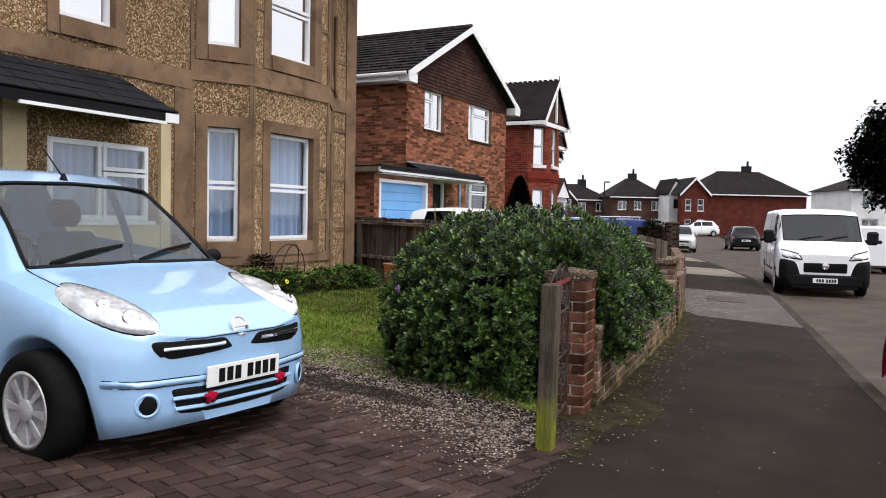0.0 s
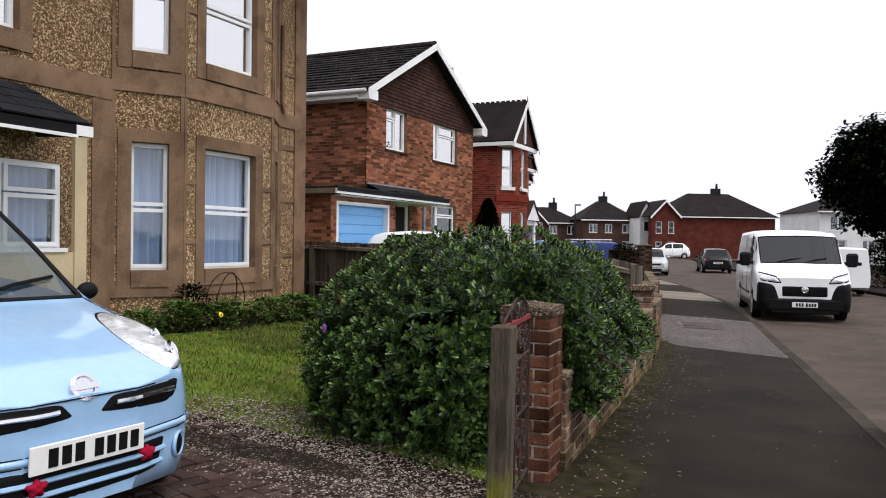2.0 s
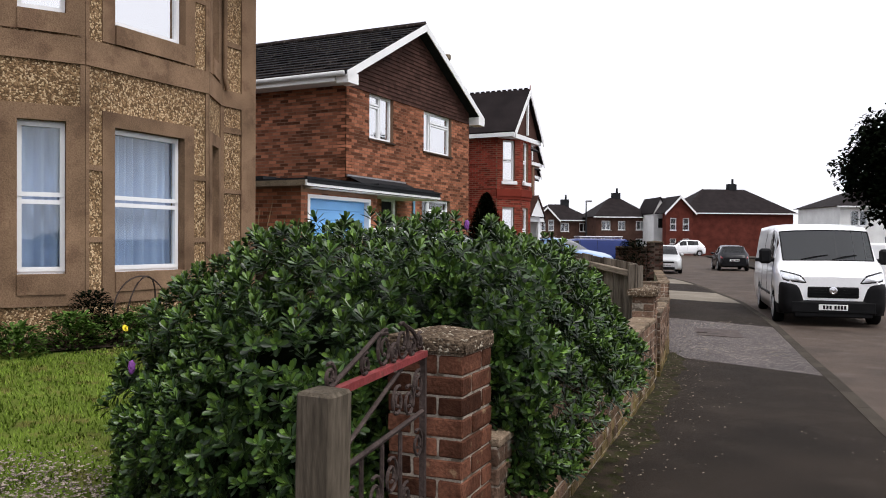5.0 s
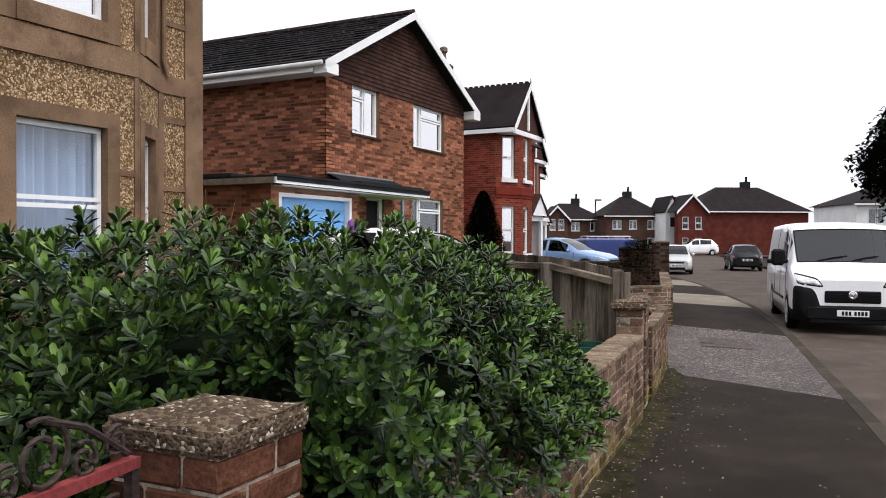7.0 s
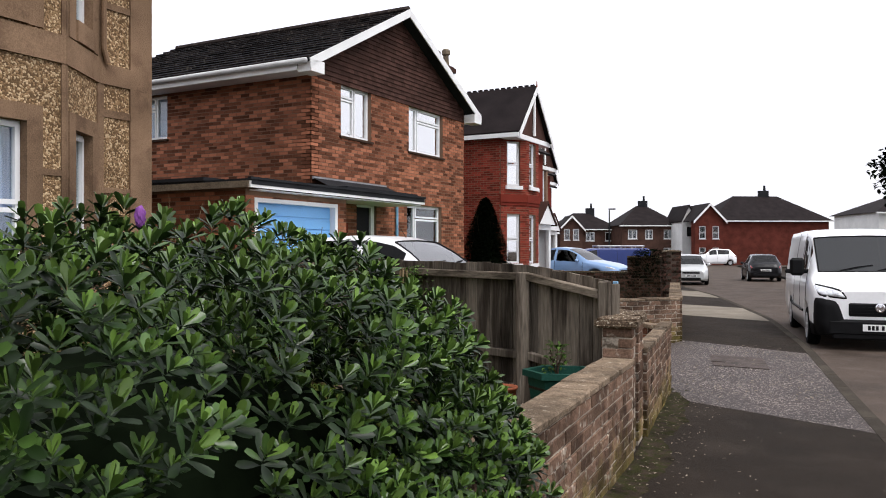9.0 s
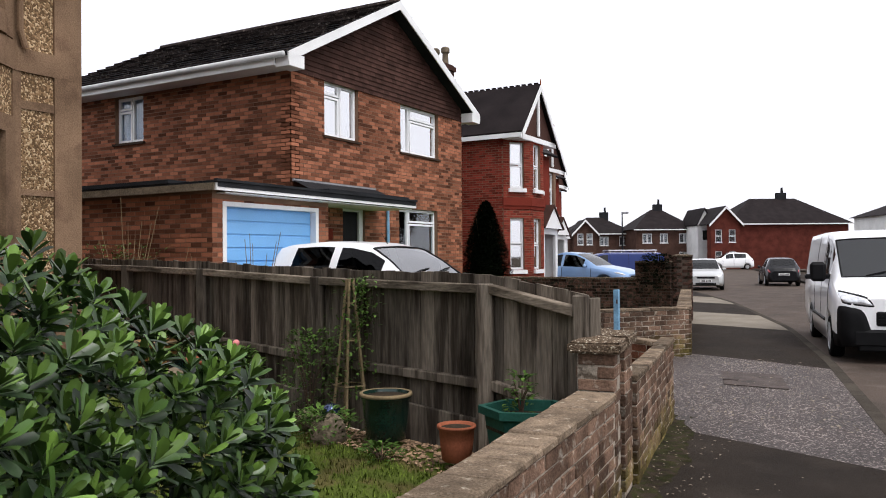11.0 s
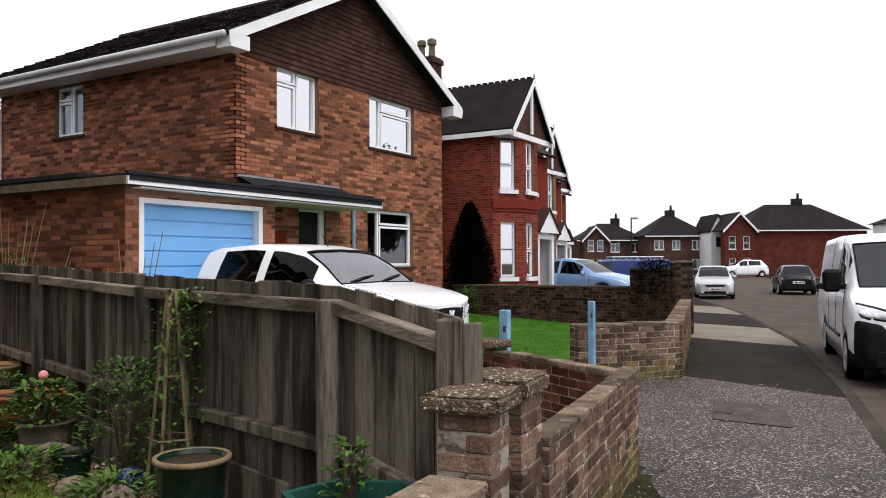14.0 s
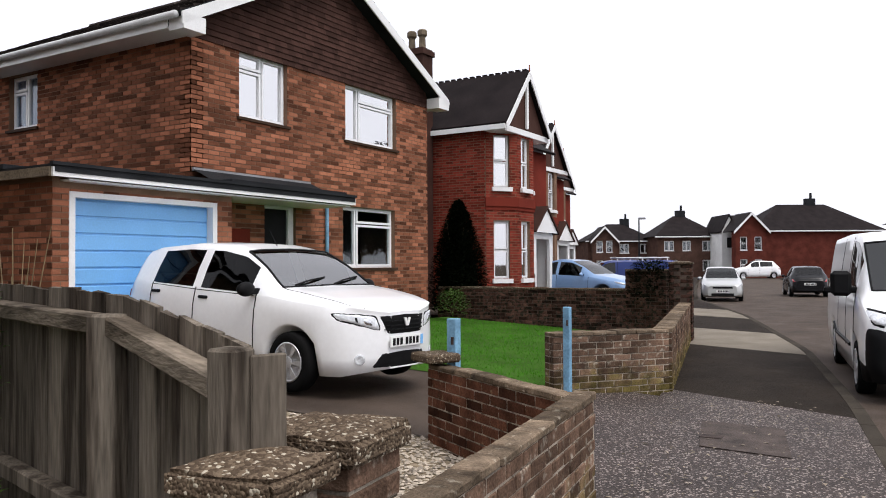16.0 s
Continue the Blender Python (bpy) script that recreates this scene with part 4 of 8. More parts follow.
# ---- red brick gable-fronted houses ----
def house_red(y, shift, tall=1.0, near=True, porch=True):
    """One of the row of red houses: wing with a canted bay under a white-boarded gable, and a porch beside it."""
    xw = shift
    h = thing("red_house", pose(xw - 3, y + 1.5, 0.3), "red brick Victorian house with white-boarded gable and bay", "house", "red brick houses in a row")
    w = 2.6
    ze, za = 5.45, 7.02
    south = Face((0, y), (1, 0), (0, -1))
    wall("wall_south", south, xw - 8, xw - 0.62, 0.1, ze, [], M_mortar_warm, h)
    bricks("brickwork", south, xw - 8, xw - 0.62, 0.3, ze, [], M_brick3, h, proud=0.004, length=0.44 if not near else 0.215, course=0.15 if not near else 0.075, rng=random.Random(int(y)))
    front = Face((xw - 0.6, 0), (0, 1), (1, 0))
    wall("wall_front", front, y, y + w, ze - 0.4, ze, [], M_brick3, h)
    A, B, C, D = Vector((xw - 0.6, y)), Vector((xw, y + 0.75)), Vector((xw, y + w - 0.75)), Vector((xw - 0.6, y + w))
    for i, (p, q) in enumerate(((A, B), (B, C), (C, D))):
        al = q - p
        ln = al.length
        f = Face((p.x, p.y), (al.x, al.y), (al.y, -al.x))
        a, b = ln * 0.24, ln * 0.76
        lo, hi = (a, b, 1.1, 2.75), (a, b, 3.7, 5.2)
        wall("bay_wall", f, 0, ln, 0.1, ze, [lo, hi], M_mortar_warm, h, thick=0.2)
        if near:
            bricks("brickwork", f, 0, ln, 0.3, ze, [lo, hi], M_brick3, h, proud=0.004, rng=random.Random(i + int(y)))
        for ww in (lo, hi):
            win = window(f, *ww, h, [(0.04, 0.96, 0.02, 0.49), (0.04, 0.96, 0.51, 0.98)], pane=G_mirror, sill=False, behind=M_white_wall)
            fboxes("sill", f, [(a - 0.06, -0.05, ww[2] - 0.12, b + 0.06, 0.09, ww[2])], M_white, win, "white stone sill")
        fboxes("brick_band", f, [(-0.03, -0.05, 3.15, ln + 0.03, 0.06, 3.4), (-0.02, -0.05, 3.05, ln + 0.02, 0.03, 3.15)], M_brick3, h, "moulded brick band")
    xo = xw + 0.16
    xb = xw - 8.2
    ym = y + w / 2
    yo = 0.22
    zl = ze - 0.05
    zr = za + 0.1
    slab("roof", [(xo, y - yo, zl - 0.02), (xo, ym, zr - 0.02), (xb, ym, zr - 0.02), (xb, y - yo, zl - 0.02)], 0.08, M_slate, h)
    slab("roof", [(xo, y + w + yo, zl), (xo, ym, zr), (xb, ym, zr), (xb, y + w + yo, zl)], 0.08, M_slate, h)
    slope_tiles("roof_tiles", (xo, y - yo, zl), (xb, y - yo, zl), (xb, ym, zr), (xo, ym, zr), M_slate, h, label="dark roof tiles")
    poly_part("gable_panel", [[(xw + 0.02, y, ze - 0.1), (xw + 0.02, y + w, ze - 0.1), (xw + 0.02, ym, za)]], M_hung, h)
    fboxes("gable_beam", Face((xw, 0), (0, 1), (1, 0)), [(y - 0.25, -0.5, ze - 0.22, y + w + 0.25, 0.06, ze - 0.06)], M_white, h)
    fboxes("king_post", Face((xw, 0), (0, 1), (1, 0)), [(ym - 0.06, 0.04, ze, ym + 0.06, 0.1, za)], M_white, h)
    for ya in (y - yo, y + w + yo):
        bm = bmesh.new()
        a, b = Vector((xo + 0.003, ya, zl)), Vector((xo + 0.003, ym, zr + 0.02))
        q = [a, b, b + Vector((0, 0, -0.22)), a + Vector((0, 0, -0.22))]
        v0 = [bm.verts.new(p) for p in q]
        v1 = [bm.verts.new(p + Vector((0.03, 0, 0))) for p in q]
        bm.faces.new(v0)
        bm.faces.new(v1)
        for i in range(4):
            bm.faces.new((v0[i], v0[(i + 1) % 4], v1[(i + 1) % 4], v1[i]))
        fix(part("barge_board", bm, M_white, None, "white barge board"), h)
    fboxes("eave_board", south, [(xb, 0.26, zl - 0.16, xo, 0.3, zl - 0.02)], M_white, h, "white eave board")
    bm = bmesh.new()
    tube(bm, [(xo, ym, zr - 0.1), (xo, ym, zr + 0.2)], 0.035, 6, 0.015)
    fix(part("finial", bm, M_terra, None), h)
    n_ = int((xo - xb) / 0.22)
    crest = Face((0, ym), (1, 0), (0, -1))
    for i in range(n_):
        fboxes("ridge_crest", crest, [(xb + i * 0.22, -0.05, zr - 0.02, xb + i * 0.22 + 0.13, 0.05, zr + 0.09)], M_slate, h, "crested ridge tile")
    # set-back part with entrance
    back = Face((xw - 1.7, 0), (0, 1), (1, 0))
    dw = (y + w + 1.0, y + w + 1.9, 3.6, 5.0)
    wall("wall_back", back, y + w, y + 6.6, 0.1, ze, [dw], M_brick3, h)
    window(back, *dw, h, [(0.04, 0.96, 0.02, 0.49), (0.04, 0.96, 0.51, 0.98)], pane=G_mirror, sill=M_white, behind=M_white_wall)
    slab("roof", [(xw - 1.4, y + w, zl), (xw - 1.4, y + 6.7, zl), (xw - 5, y + 6.7, zr + 0.6), (xw - 5, y + w, zr + 0.6)], 0.08, M_slate, h)
    if porch:
        pr = fboxes("porch", Face((xw - 0.9, 0), (0, 1), (1, 0)), [(y + w + 0.1, -0.8, 0.2, y + w + 0.2, 0.5, 2.5), (y + w + 1.4, -0.8, 0.2, y + w + 1.5, 0.5, 2.5), (y + w + 0.2, 0.4, 2.3, y + w + 1.4, 0.5, 2.5),
                  (y + w + 0.1, -0.8, 0.2, y + w + 0.2, 0.5, 1.2), (y + w + 0.2, 0.4, 0.2, y + w + 0.3, 0.5, 2.3), (y + w + 1.3, 0.4, 0.2, y + w + 1.4, 0.5, 2.3)], M_white, h, "white glazed porch")
        f = Face((0, y + w + 0.1), (1, 0), (0, -1))
        fboxes("porch_window", f, [(xw - 1.6, 0.0, 1.2, xw - 0.45, 0.02, 2.3)], G_mirror, pr)
        for d in [(xw - 1.6 + 0.28 * i, 0.02, 1.2, xw - 1.56 + 0.28 * i, 0.035, 2.3) for i in range(5)] + [(xw - 1.6, 0.02, zz, xw - 0.44, 0.034, zz + 0.035) for zz in (1.2, 1.6, 1.95, 2.28)]:
            fboxes("glazing_bar", f, [d], M_white, pr)
        yy = y + w + 0.8
        slab("porch_roof", [(xw - 0.2, yy - 0.9, 2.5), (xw - 0.2, yy, 3.3), (xw - 1.8, yy, 3.3), (xw - 1.8, yy - 0.9, 2.5)], 0.06, M_hung, pr)
        slab("porch_roof", [(xw - 0.2, yy + 0.9, 2.5), (xw - 0.2, yy, 3.3), (xw - 1.8, yy, 3.3), (xw - 1.8, yy + 0.9, 2.5)], 0.06, M_hung, pr)
        poly_part("porch_gable", [[(xw - 0.25, yy - 0.8, 2.5), (xw - 0.25, yy + 0.8, 2.5), (xw - 0.25, yy, 3.22)]], M_white, pr)
    return h


red = house_red(29.45, -10.3)
stack = fboxes("chimney", Face((-12.9, 0), (0, 1), (1, 0)), [(28.75, -0.35, 0.3, 29.28, 0.35, 7.75), (28.7, -0.4, 7.55, 29.33, 0.4, 7.7)], M_hung, red, "tall dark brick chimney stack")
for px_ in (-13.08, -12.72):
    bm = bmesh.new()
    lathe(bm, [(0.11, 7.75), (0.09, 8.1), (0.14, 8.15), (0.14, 8.28), (0.1, 8.32)], 12, at=(px_, 29.0, 0))
    fix(part("chimney_pot", bm, M_rock, None, "weathered clay chimney pot"), stack)
house_red(38.05, -13.25, near=False)
house_red(45.4, -15.95, near=False)


# ---- brick garden walls and pillars ----
def brick_mesh(l, w, h, seed, material):
    """A worn brick, chamfered, about its centre."""
    rng = random.Random(seed)
    bm = bmesh.new()
    box(bm, -l / 2, -w / 2, -h / 2, l / 2, w / 2, h / 2)
    bmesh.ops.bevel(bm, geom=bm.edges[:], offset=0.005, segments=1, affect="EDGES")
    for v in bm.verts:
        v.co += Vector((rng.uniform(-1, 1), rng.uniform(-1, 1), rng.uniform(-1, 1))) * 0.0022
    bmesh.ops.recalc_face_normals(bm, faces=bm.faces)
    me = bpy.data.meshes.new("brick")
    bm.to_mesh(me)
    bm.free()
    me.materials.append(material)
    return me


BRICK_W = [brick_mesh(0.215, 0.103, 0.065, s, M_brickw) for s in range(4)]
BRICK_D = [brick_mesh(0.215, 0.103, 0.065, 40 + s, M_sooty) for s in range(4)]
BRICK_P = [brick_mesh(0.215, 0.103, 0.065, 20 + s, M_brickp) for s in range(4)]


def lay(mesh, name, m, parent):
    ob = bpy.data.objects.new(name, mesh)
    scene.collection.objects.link(ob)
    ob.parent = parent
    ob.matrix_parent_inverse = world_of(parent).inverted()
    ob.matrix_basis = m
    return ob


def garden_wall(a, b, top_a, top_b, label, meshes=None, coping=M_coping, depth=0.215, base=-0.25, sides=(1, -1), rng_seed=3, core=None):
    """A low brick wall from a to b; its outer face is the line a-b and it stands to the left of that line."""
    meshes = meshes or BRICK_W
    rng = random.Random(rng_seed)
    a, b = Vector((*a, 0)), Vector((*b, 0))
    d = b - a
    ln = d.length
    ang = math.atan2(d.y, d.x)
    w = thing("garden_wall", Matrix.Translation((a.x, a.y, 0)) @ pose(0, 0, 0, 0, 0, math.degrees(ang)), label, "wall", "garden walls along the pavement")
    top = min(top_a, top_b)
    g = lerp_table(LEVEL, (a.y + b.y) / 2)
    z0 = g - 0.1
    bm = bmesh.new()
    box(bm, 0.004, 0.006, z0, ln - 0.004, depth - 0.006, top - 0.04)
    part("mortar_core", bm, core or M_mortar, w)
    k = 0
    n_courses = int((top - 0.04 - z0) / 0.075)
    zb = top - 0.04 - n_courses * 0.075
    for k in range(n_courses):
        z = zb + k * 0.075 + 0.0325
        u = 0.0 if k % 2 else -0.1125
        while u < ln - 0.05:
            u0, u1 = max(u, 0.0), min(u + 0.215, ln)
            if u1 - u0 > 0.06:
                for s in sides:
                    y_ = 0.0515 + rng.uniform(-0.004, 0.003) if s == 1 else depth - 0.0515
                    sx = (u1 - u0) / 0.215
                    m_ = Matrix.Translation(((u0 + u1) / 2, y_, z)) @ pose(0, 0, 0, rng.uniform(-0.6, 0.6), 0, rng.uniform(-0.6, 0.6)) @ Matrix.Diagonal((sx, 1, 1, 1))
                    ob = bpy.data.objects.new("brick", meshes[rng.randrange(4)])
                    scene.collection.objects.link(ob)
                    ob.parent = w
                    ob.matrix_basis = m_
            u += 0.225
    u = 0.0
    while u < ln - 0.05:
        u1 = min(u + rng.uniform(0.2, 0.32), ln)
        bm = bmesh.new()
        box(bm, u + 0.003, -0.008 + rng.uniform(-0.006, 0.004), top - 0.042, u1 - 0.003, depth + 0.008, top + rng.uniform(-0.006, 0.008), bevel=0.008)
        part("coping", bm, coping, w)
        u = u1
    return w


def pillar(x, y, size, z0, courses, label, meshes, turn=0.0, cap=(0.05, 0.085), seed=1, core=None, slim=1.0):
    """A square brick pillar with a weathered cap; x, y its centre."""
    rng = random.Random(seed)
    p = thing("brick_pillar", pose(x, y, z0, 0, 0, turn) @ Matrix.Diagonal((slim, slim, 1, 1)), label, "pillar", "brick wall pillars")
    bm = bmesh.new()
    h = courses * 0.075
    box(bm, -size / 2 + 0.007, -size / 2 + 0.007, -0.2, size / 2 - 0.007, size / 2 - 0.007, h)
    part("mortar_core", bm, core or M_mortar, p)
    o = size / 2 - 0.0515
    q = (size - 0.215) / 2
    for k in range(courses):
        z = k * 0.075 + 0.038
        for i in (range(4) if size > 0.28 else ((0, 2) if k % 2 else (1, 3))):
            a = 90 * i + (0 if k % 2 else 0)
            sh = q if k % 2 else -q
            m_ = pose(0, 0, 0, 0, 0, a) @ Matrix.Translation((sh + rng.uniform(-0.002, 0.002), -o + rng.uniform(-0.003, 0.002), z))
            ob = bpy.data.objects.new("brick", meshes[rng.randrange(4)])
            scene.collection.objects.link(ob)
            ob.parent = p
            ob.matrix_basis = m_
    c = cap[0]
    bm = bmesh.new()
    lo = size / 2 + c
    box(bm, -lo, -lo, h, lo, lo, h + cap[1] * 0.7)
    bmesh.ops.bevel(bm, geom=bm.edges[:], offset=0.012, segments=2, affect="EDGES")
    for f in bm.faces[:]:
        if f.normal.z > 0.9 and f.calc_area() > 0.02:
            r = bmesh.ops.subdivide_edges(bm, edges=f.edges[:], cuts=5, use_grid_fill=True)
            break
    for v in bm.verts:
        if v.co.z > h + cap[1] * 0.4:
            d_ = max(abs(v.co.x), abs(v.co.y)) / lo
            v.co.z += 0.03 * (1 - d_) + rng.uniform(-0.006, 0.006)
        v.co.x += rng.uniform(-0.004, 0.004)
        v.co.y += rng.uniform(-0.004, 0.004)
    part("cap", bm, M_capstone, p, "lichened concrete cap")
    return p


def build_walls():
    pillar(-1.285, 5.73, 0.33, 0.16, 13, "red-brown brick gate pillar with a concrete cap", BRICK_P, turn=3, cap=(0.014, 0.08), seed=4, slim=0.9)
    garden_wall((wall_x(5.89), 5.89), (wall_x(11.1), 11.1), 0.78, 0.78, "mossy low brick garden wall with lichened top", rng_seed=5)
    pillar(-1.73, 11.31, 0.225, 0.08, 12, "mossy brick pillar with a crumbling concrete cap", BRICK_W, turn=8, cap=(0.04, 0.09), seed=6)
    pillar(-1.82, 11.7, 0.3, 0.08, 12, "mossy brick pillar with a crumbling concrete cap", BRICK_W, turn=8, cap=(0.03, 0.1), seed=7)
    garden_wall((wall_x(11.88), 11.88), (-2.02, 14.36), 0.76, 0.76, "lichen-spotted brick garden wall beside the drive", rng_seed=8, depth=0.115, sides=(1,))
    garden_wall((-2.05, 14.4), (-3.75, 15.42), 0.72, 0.74, "red-brown brick return wall beside the gravel and drive", meshes=BRICK_P, rng_seed=9, depth=0.115, sides=(-1,))
    bm = bmesh.new()
    end = thing("wall_end_block", pose(-3.72, 15.3, 0.74, 0, 0, -31), "dark weathered coping block on the wall end", "block")
    box(bm, -0.16, -0.15, 0.0, 0.16, 0.15, 0.07, bevel=0.015)
    part("block", bm, M_capstone, end)
    garden_wall((-3.92, 18.1), (-2.96, 19.3), 0.74, 0.74, "brick garden wall with yellow-green algae", rng_seed=10)
    garden_wall((-2.94, 19.35), (-4.3, 25.6), 0.74, 0.78, "brick garden wall along the pavement", rng_seed=11, sides=(1,))
    pillar(-4.55, 25.9, 0.44, 0.0, 20, "tall dark brick boundary pillar", BRICK_D, turn=10, cap=(0.02, 0.05), seed=12, core=M_mortar_dark)
    garden_wall((-4.72, 25.75), (-5.6, 25.9), 1.42, 1.4, "dark ivy-grown brick boundary wall", meshes=BRICK_D, coping=M_capstone, rng_seed=13, sides=(-1,), core=M_mortar_dark)
    garden_wall((-5.6, 25.9), (-10.2, 25.95), 1.0, 1.0, "dark mossy brick boundary wall", meshes=BRICK_D, coping=M_capstone, rng_seed=14, sides=(-1,), core=M_mortar_dark)
    for x, y, z0, z1, w in ((-3.68, 17.93, 0.05, 1.05, 0.075), (-3.62, 15.42, 0.05, 1.08, 0.085)):
        t = thing("blue_post", pose(x, y, z0), "square blue-painted metal gate post", "post", "blue gate posts")
        bm = bmesh.new()
        box(bm, -w / 2, -w / 2, 0, w / 2, w / 2, z1 - z0, bevel=0.006)
        part("shaft", bm, M_blue_post, t)
        bm = bmesh.new()
        tube(bm, [(0.02, -w / 2 - 0.015, (z1 - z0) * 0.8), (0.02, -w / 2 - 0.015, (z1 - z0) * 0.8 + 0.06)], 0.012, 8)
        part("hinge_pin", bm, M_iron, t)


build_walls()


# ---- old gate post and iron gate ----
def build_gate():
    p = thing("gate_post", pose(-1.062, 4.622, 0.2, 0, 1.0, 2), "weathered square wooden gate post with yellow-green algae", "post")
    bm = bmesh.new()
    box(bm, -0.05, -0.05, -0.15, 0.05, 0.05, 0.985)
    bmesh.ops.bevel(bm, geom=bm.edges[:], offset=0.008, segments=1, affect="EDGES")
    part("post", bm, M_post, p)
    g = thing("iron_gate", pose(-1.085, 4.68, 0.22, 0, 0, 99.5), "rusty wrought-iron garden gate with scrolls and red top rail", "gate")
    # leaf runs 0.3 m from the post to the pillar, opened flat

    def bar(name, pts, r, material=M_iron, label=""):
        bm2 = bmesh.new()
        tube(bm2, pts, r, 6)
        return part(name, bm2, material, g, label)
    w, h = 0.79, 1.025
    k_ = w / 0.3
    bm = bmesh.new()
    box(bm, 0.0, -0.013, h - 0.1, w, 0.013, h - 0.079)
    part("top_rail", bm, M_iron_red, g, "red-painted top rail")
    bm = bmesh.new()
    box(bm, 0.0, -0.015, 0.0, 0.025, 0.015, h - 0.1)
    part("stile", bm, M_iron_red, g)
    bm = bmesh.new()
    box(bm, w - 0.02, -0.01, 0.0, w, 0.01, h - 0.1)
    part("stile", bm, M_iron, g)
    for z in (0.05, 0.42, 0.72):
        bar("cross_rail", [(0, 0, z), (w, 0, z + 0.02)], 0.009)
    for u in (0.09, 0.15, 0.21):
        bar("upright", [(u * k_, 0, 0.05), (u * k_, 0, 0.72)], 0.007)

    def scroll(cx, cz, r, start, turns, flip=1):
        pts = []
        for i in range(34):
            t = start + flip * turns * 2 * math.pi * i / 33
            rr = r * (1 - 0.75 * i / 33)
            pts.append((cx * k_ + rr * math.cos(t), 0.0, cz + rr * math.sin(t)))
        bar("scroll", pts, 0.0055)
    for cx, cz, r, f in ((0.155, 1.0, 0.06, 1), (0.215, 1.0, 0.066, -1), (0.187, 0.975, 0.032, 1), (0.25, 0.972, 0.034, -1), (0.1, 0.975, 0.034, 1), (0.275, 0.84, 0.05, 1), (0.275, 0.64, 0.05, -1), (0.2, 0.82, 0.05, 1), (0.012, 0.98, 0.035, -1), (0.28, 0.985, 0.03, 1), (0.13, 0.58, 0.06, -1), (0.16, 0.35, 0.06, 1), (0.25, 0.28, 0.06, -1), (0.06, 0.6, 0.06, 1), (0.18, 0.6, 0.06, -1), (0.24, 0.8, 0.055, -1), (0.07, 0.3, 0.06, -1), (0.19, 0.3, 0.06, 1), (0.13, 0.16, 0.05, 1), (0.23, 0.5, 0.045, 1), (0.06, 0.47, 0.045, -1)):
        scroll(cx, cz, r, 1.2 if f > 0 else 2.0, 1.6, f)
    bar("brace", [(0.03, 0, h - 0.075), (0.25, 0, h - 0.01), (0.36, 0, h + 0.025), (0.43, 0, h + 0.02)], 0.007)
    bar("brace", [(0.57, 0, h + 0.035), (0.66, 0, h + 0.005), (w - 0.02, 0, h - 0.07)], 0.007)
    bar("brace", [(0.02, 0, 0.74), (0.22 * k_, 0, h - 0.1)], 0.007)


build_gate()


# ---- timber fence ----
FENCE = [(-1.84, 11.34, 1.24), (-2.57, 11.52, 1.36), (-4.28, 11.88, 1.39), (-6.06, 12.34, 1.445), (-7.8, 12.85, 1.475), (-9.3, 13.2, 1.49)]


def beam(name, a, b, n_, near, far, low, high, material, owner, label=""):
    """A bar from a to b whose section lies between near and far along n_ and between low and high over each end."""
    bm = bmesh.new()
    q = [bm.verts.new(p + n_ * o + Vector((0, 0, zz))) for p in (a, b) for o, zz in ((near, low), (far, low), (far, high), (near, high))]
    for i in range(4):
        bm.faces.new((q[i], q[(i + 1) % 4], q[4 + (i + 1) % 4], q[4 + i]))
    bm.faces.new(q[:4])
    bm.faces.new(q[4:])
    bmesh.ops.bevel(bm, geom=bm.edges[:], offset=0.006, segments=1, affect="EDGES")
    return fix(part(name, bm, material, None, label), owner)


